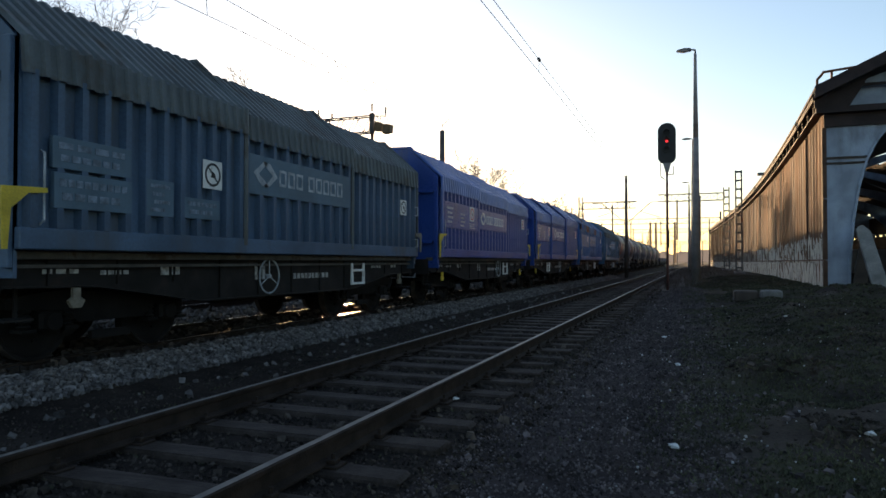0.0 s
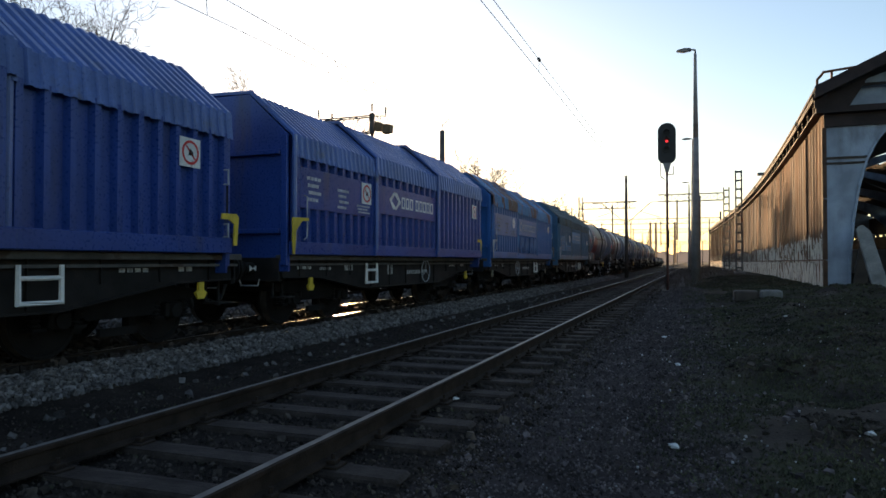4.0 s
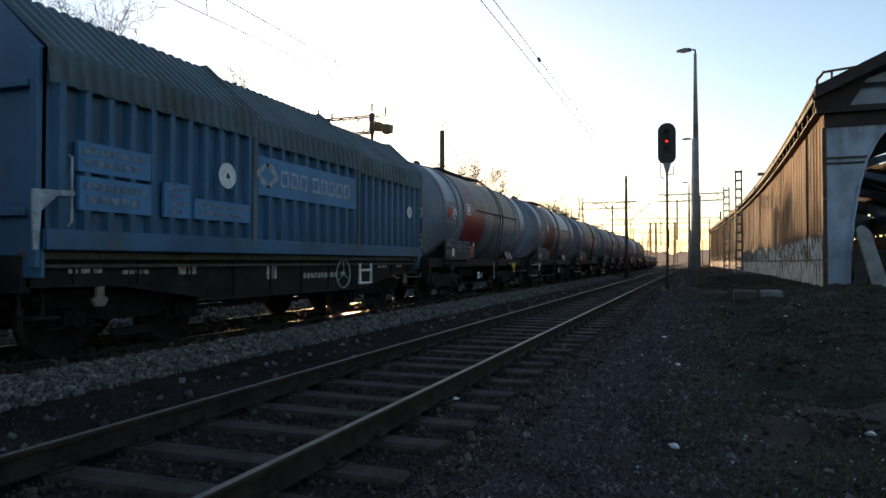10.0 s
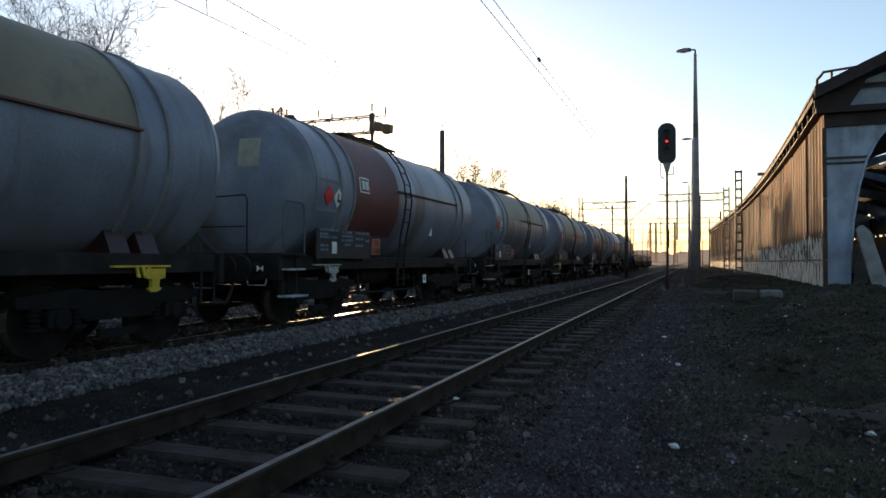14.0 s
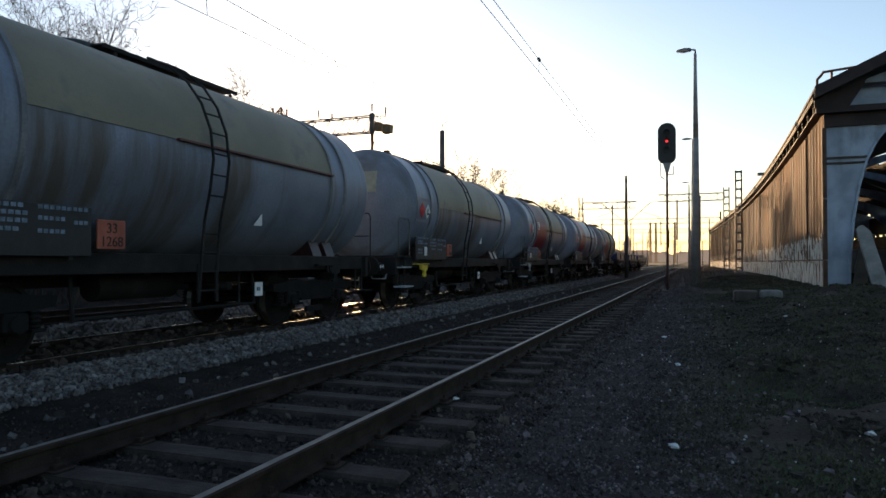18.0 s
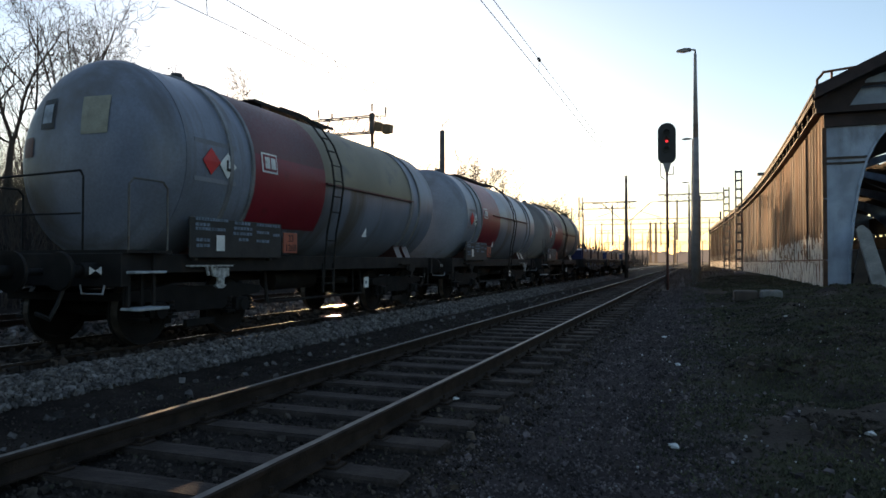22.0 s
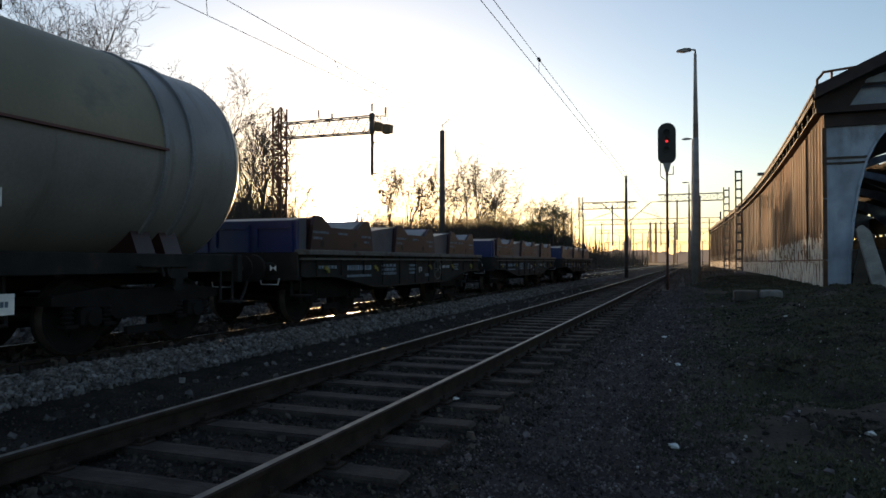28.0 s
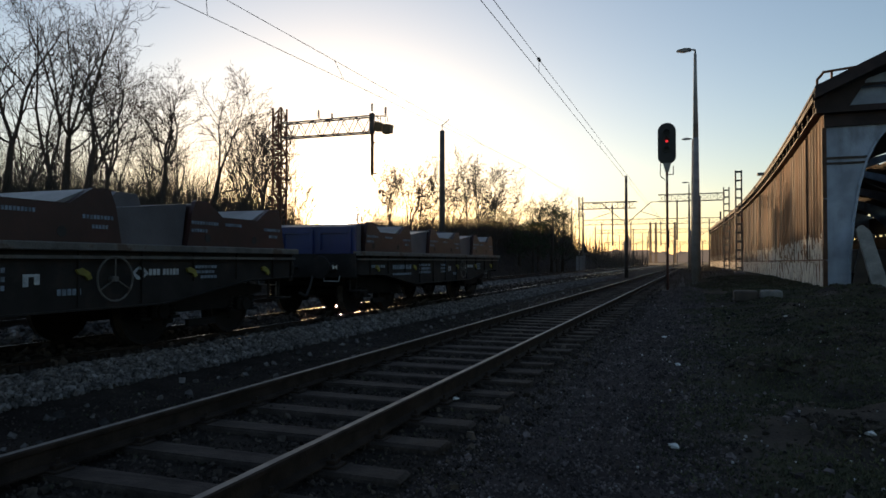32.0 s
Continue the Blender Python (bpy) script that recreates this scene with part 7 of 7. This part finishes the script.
def scrub(name, label, count, area, height, mat, seed, r=0.012):
    """Tangled twigs standing on the ground inside area."""
    rng = random.Random(seed)
    verts, faces = [], []
    x0, x1, y0, y1 = area
    for _ in range(count):
        x, y = rng.uniform(x0, x1), rng.uniform(y0, y1)
        if rng.random() < 1.6 * sun_gap(x, y):
            continue
        p = Vector((x, y, ground_height(x, y) - 0.05))
        d = Vector((rng.uniform(-.35, .35), rng.uniform(-.35, .35), 1)).normalized()
        h = height * rng.uniform(0.35, 1.0)
        for k in range(4):
            e = p + d * (h / 4)
            u = d.orthogonal().normalized()
            v = d.cross(u)
            w0, w1 = r * (1 - k * 0.22), r * (1 - (k + 1) * 0.22)
            i = len(verts)
            for c, ww in ((p, w0), (e, w1)):
                for a in (0, 2.1, 4.2):
                    verts.append(tuple(c + (u * math.cos(a) + v * math.sin(a)) * ww))
            for a in range(3):
                faces.append((i + a, i + (a + 1) % 3, i + 3 + (a + 1) % 3, i + 3 + a))
            if k > 0:
                for _ in range(2):
                    dd = (d + Vector((rng.uniform(-1, 1), rng.uniform(-1, 1), rng.uniform(-.2, .6))) * 0.8).normalized()
                    f = p + dd * h * rng.uniform(0.15, 0.35)
                    i = len(verts)
                    s = dd.orthogonal().normalized() * w1 * 0.8
                    verts += [tuple(p + s), tuple(p - s), tuple(f)]
                    faces.append((i, i + 1, i + 2))
            p = e
            d = (d + Vector((rng.uniform(-1, 1), rng.uniform(-1, 1), 0.2)) * 0.25).normalized()
    me = bpy.data.meshes.new(name)
    me.from_pydata(verts, [], faces)
    me.materials.append(mat)
    return tagged(new(name, me), label, "undergrowth", kind="stuff")


scrub("undergrowth", "bare brown undergrowth under the trees", 5500, (-42, -20, 12, 62), 3.0, M["thicket"], 11)
scrub("far_thicket", "dense leafless thicket along the line", 9500, (-38, -19.5, 60, 130), 3.6, M["thicket"], 12, 0.018)

scrub("brushwood", "dense bare brushwood at the foot of the trees", 4500, (-34, -20.5, 16, 46), 4.4, M["thicket"], 14, 0.011)
scrub("hedge", "tall dark tangled hedge beside the far line", 6500, (-36, -20, 72, 128), 5.2, M["thicket"], 13, 0.022)
scrub("bank_scrub", "low bare scrub on the slope beside the far line", 5000, (-20.5, -15.8, 42, 190), 1.2, M["thicket"], 15, 0.012)
# dense strip added to keep low sun off the siding rails
scrub("bank_brush", "tangled bare brush on the near slope beyond the line", 4200, (-20.8, -16.2, 6, 42), 1.9, M["thicket"], 18, 0.02)
scrub("far_woods", "bare woods far down the line", 3500, (-75, -17, 130, 300), 7.0, M["thicket"], 16, 0.07)


def evergreen(x, y, height, seed):
    rng = random.Random(seed)
    t = thing("evergreen_tree", (x, y, ground_height(x, y) - 0.05), "dark ivy-clad tree with ragged clumps of leaves", "tree")
    bm = bmesh.new()
    tube(bm, (0, 0, 0), (0.2, 0, height * 0.85), 0.22, 0.06, n=8)
    tips = []
    for k in range(40):
        z = height * rng.uniform(0.16, 0.92)
        a = rng.uniform(0, 6.28)
        r = height * 0.28 * (1.15 - z / height) * rng.uniform(0.6, 1.5)
        e = (r * math.cos(a), r * math.sin(a), z + r * 0.5)
        tube(bm, (0.1, 0, z - 0.2), e, 0.05, 0.015, n=5)
        tips.append(Vector(e))
    part("trunk", bm, M["bark"], t)
    verts, faces = [], []
    for c in tips + [Vector((0.1, 0, height * q)) for q in (0.45, 0.6, 0.7, 0.8, 0.9)]:
        s = height * rng.uniform(0.022, 0.048)
        for _ in range(55):
            p = c + Vector((rng.gauss(0, 1), rng.gauss(0, 1), rng.gauss(0, 0.9))) * s
            u = Vector((rng.gauss(0, 1), rng.gauss(0, 1), rng.gauss(0, 1))).normalized()
            v = u.orthogonal().normalized()
            z = rng.uniform(0.05, 0.10)
            i = len(verts)
            verts += [tuple(p + u * z), tuple(p + v * z * 0.6), tuple(p - u * z), tuple(p - v * z * 0.6)]
            faces.append((i, i + 1, i + 2, i + 3))
    me = bpy.data.meshes.new("crown")
    me.from_pydata(verts, [], faces)
    me.materials.append(M["leaf"])
    o = new("crown", me)
    o.parent = t


evergreen(place(160, 76), 76, 8.6, 3)
evergreen(place(132, 74), 74, 6.0, 4)
evergreen(place(176, 82), 82, 7.8, 5)
evergreen(place(112, 72), 72, 4.6, 6)


def grass(name, label, count, area, height, seed):
    rng = random.Random(seed)
    verts, faces = [], []
    x0, x1, y0, y1 = area
    made = 0
    while made < count:
        u = rng.random()
        x, y = rng.uniform(x0, x1), y0 + (y1 - y0) * u * u
        if noise.noise((x * 0.7, y * 0.5, 7)) + 0.35 * noise.noise((x * 2.5, y * 2.5, 3)) < -0.22 - 0.20 * smooth_step(0.5, 2.5, x):
            continue
        made += 1
        if name == "verge_grass" and rng.random() > smooth_step(-0.6, 0.9, x + 0.8 * noise.noise((x * 0.9, y * 0.6, 2))):
            continue
        z = ground_height(x, y) - 0.01
        for _ in range(3):
            a = rng.uniform(0, 6.28)
            h = height * rng.uniform(0.4, 1.2) * (1 + 0.6 * u)
            dx, dy = math.cos(a), math.sin(a)
            w = 0.004 * (1 + 2.5 * u)
            lx, ly = dx * h * rng.uniform(0.2, 0.9), dy * h * rng.uniform(0.2, 0.9)
            i = len(verts)
            verts += [(x - dy * w, y + dx * w, z), (x + dy * w, y - dx * w, z), (x + lx * 0.5 + dy * w * .7, y + ly * 0.5 - dx * w * .7, z + h * 0.7), (x + lx, y + ly, z + h)]
            faces += [(i, i + 1, i + 2), (i, i + 2, i + 3)]
    me = bpy.data.meshes.new(name)
    me.from_pydata(verts, [], faces)
    me.materials.append(M["grass"])
    return tagged(new(name, me), label, "grass", kind="stuff")


grass("verge_grass", "short thin grass and moss on the verge", 150000, (-0.4, 6.4, 2.5, 50), 0.030, 21)
scrub("path_weeds", "low dry weeds along the path beside the siding", 2600, (-1.5, 3.2, 30, 150), 0.55, M["thicket"], 17, 0.012)


grass("path_grass", "sparse weeds between the path and the track", 2600, (-6.0, 0.3, 1.5, 40), 0.030, 22)


# ---- distance ----
def distance():
    # skyline, tower and chimneys have their haze painted in as emission
    bm = bmesh.new()
    outline = [(900.0, -2.0), (-1500.0, -2.0)]
    for k in range(481):
        x = -1500.0 + 5.0 * k
        outline.append((x, 24 + 9 * noise.noise((x * 0.012, 0, 0)) + 6 * noise.noise((x * 0.06, 3, 0)) + 3 * noise.noise((x * 0.25, 7, 0))))
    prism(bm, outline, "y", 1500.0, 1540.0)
    ob = new("backdrop", mesh_of(bm, "backdrop", M["hazeglow"]))
    tagged(ob, "distant skyline of roofs and woods in painted glowing haze", "backdrop", kind="structure")
    for px, h, wd in ((272, 34, 7),):
        bm = bmesh.new()
        tube(bm, (0, 0, 0), (0, 0, h), wd, wd * 0.9, n=12)
        tube(bm, (0, 0, h), (0, 0, h + 12), wd * 0.75, 1.0, n=12)
        ob = new("water_tower", mesh_of(bm, "water_tower", M["hazeglow"]))
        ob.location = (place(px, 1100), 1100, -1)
        tagged(ob, "distant tower on the skyline in painted glowing haze", "tower")
    for px in (306, 314, 342):
        bm = bmesh.new()
        tube(bm, (0, 0, 0), (0, 0, 52), 1.9, 1.4, n=12)
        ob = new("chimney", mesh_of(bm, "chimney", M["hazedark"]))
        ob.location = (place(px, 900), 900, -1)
        tagged(ob, "tall factory chimney, distant haze painted as a glow", "chimney", "factory chimneys")


# chimneys: haze painted as a dimmer glow
M["hazedark"] = glowing("painted_haze_chimney", (0.30, 0.20, 0.12), 0.29)
distance()


def yard_furniture():
    x = place(203, 100)
    t = thing("relay_cabinet", (x, 100, ground_height(x, 100)), "pale grey lineside relay cabinet beside the far line", "cabinet")
    bm = bmesh.new()
    box(bm, -0.6, 0.6, -0.5, 0.5, 0, 2.1, bevel=0.03)
    part("body", bm, M["concrete"], t)
    bm = bmesh.new()
    box(bm, -0.7, 0.7, -0.6, 0.6, 2.1, 2.2, bevel=0.03)
    part("lid", bm, M["concrete"], t)
    for x0 in (-0.55, 0.02):
        bm = bmesh.new()
        box(bm, x0, x0 + 0.53, -0.53, -0.5, 0.15, 2.0, bevel=0.01)
        part("door", bm, M["concrete"], t)
    x = place(209, 98)
    t = thing("warning_sign", (x, 98, ground_height(x, 98)), "dark triangular sign on a thin post", "sign")
    bm = bmesh.new()
    tube(bm, (0, 0, -0.1), (0, 0, 3.6), 0.05, n=8)
    part("post", bm, M["mast"], t)
    bm = bmesh.new()
    prism(bm, [(-0.6, 2.7), (0.6, 2.7), (0.0, 3.8)], "y", -0.09, -0.05)
    part("sign_plate", bm, M["black"], t)


yard_furniture()


def litter():
    rng = random.Random(31)
    M["paper"] = material("scrap_paper", (0.6, 0.6, 0.6), 0.8, vary=0.2, scale=20, grain=60, bump=0.1)
    for x, y in ((-0.15, 5.45), (-0.51, 13.1), (-2.15, 6.2), (1.85, 16.2), (1.22, 5.8), (-3.9, 9.1), (-0.2, 9.6)):
        bm = bmesh.new()
        bmesh.ops.create_icosphere(bm, subdivisions=1, radius=0.034)
        for v in bm.verts:
            v.co = Vector((v.co.x * 1.3, v.co.y, v.co.z * 0.5)) + Vector((rng.uniform(-1, 1), rng.uniform(-1, 1), rng.uniform(-.6, .6))) * 0.014
        ob = new("paper_scrap", mesh_of(bm, "paper_scrap", M["paper"]))
        ob.location = (x, y, ground_height(x, y) + 0.02)
        tagged(ob, "crumpled scrap of pale paper on the ground", "litter", "scattered litter")


litter()


# ---- what moves ----
def motions():
    def shift(t):
        return travelled(t)
    times = [k * 1.0 for k in range(33)]
    for w, y0 in WAGONS:
        walk(w, [(t, pose(TRAIN_X, y0 - shift(t), 0)) for t in times])
    steps = [k * 0.1 for k in range(321)]
    turns = [math.degrees(shift(t) / WHEEL_R) for t in steps]
    for ws, y in WHEELSETS:
        walk(ws, [(t, pose(0, y, WHEEL_R, a % 360.0)) for t, a in zip(steps, turns)])


motions()
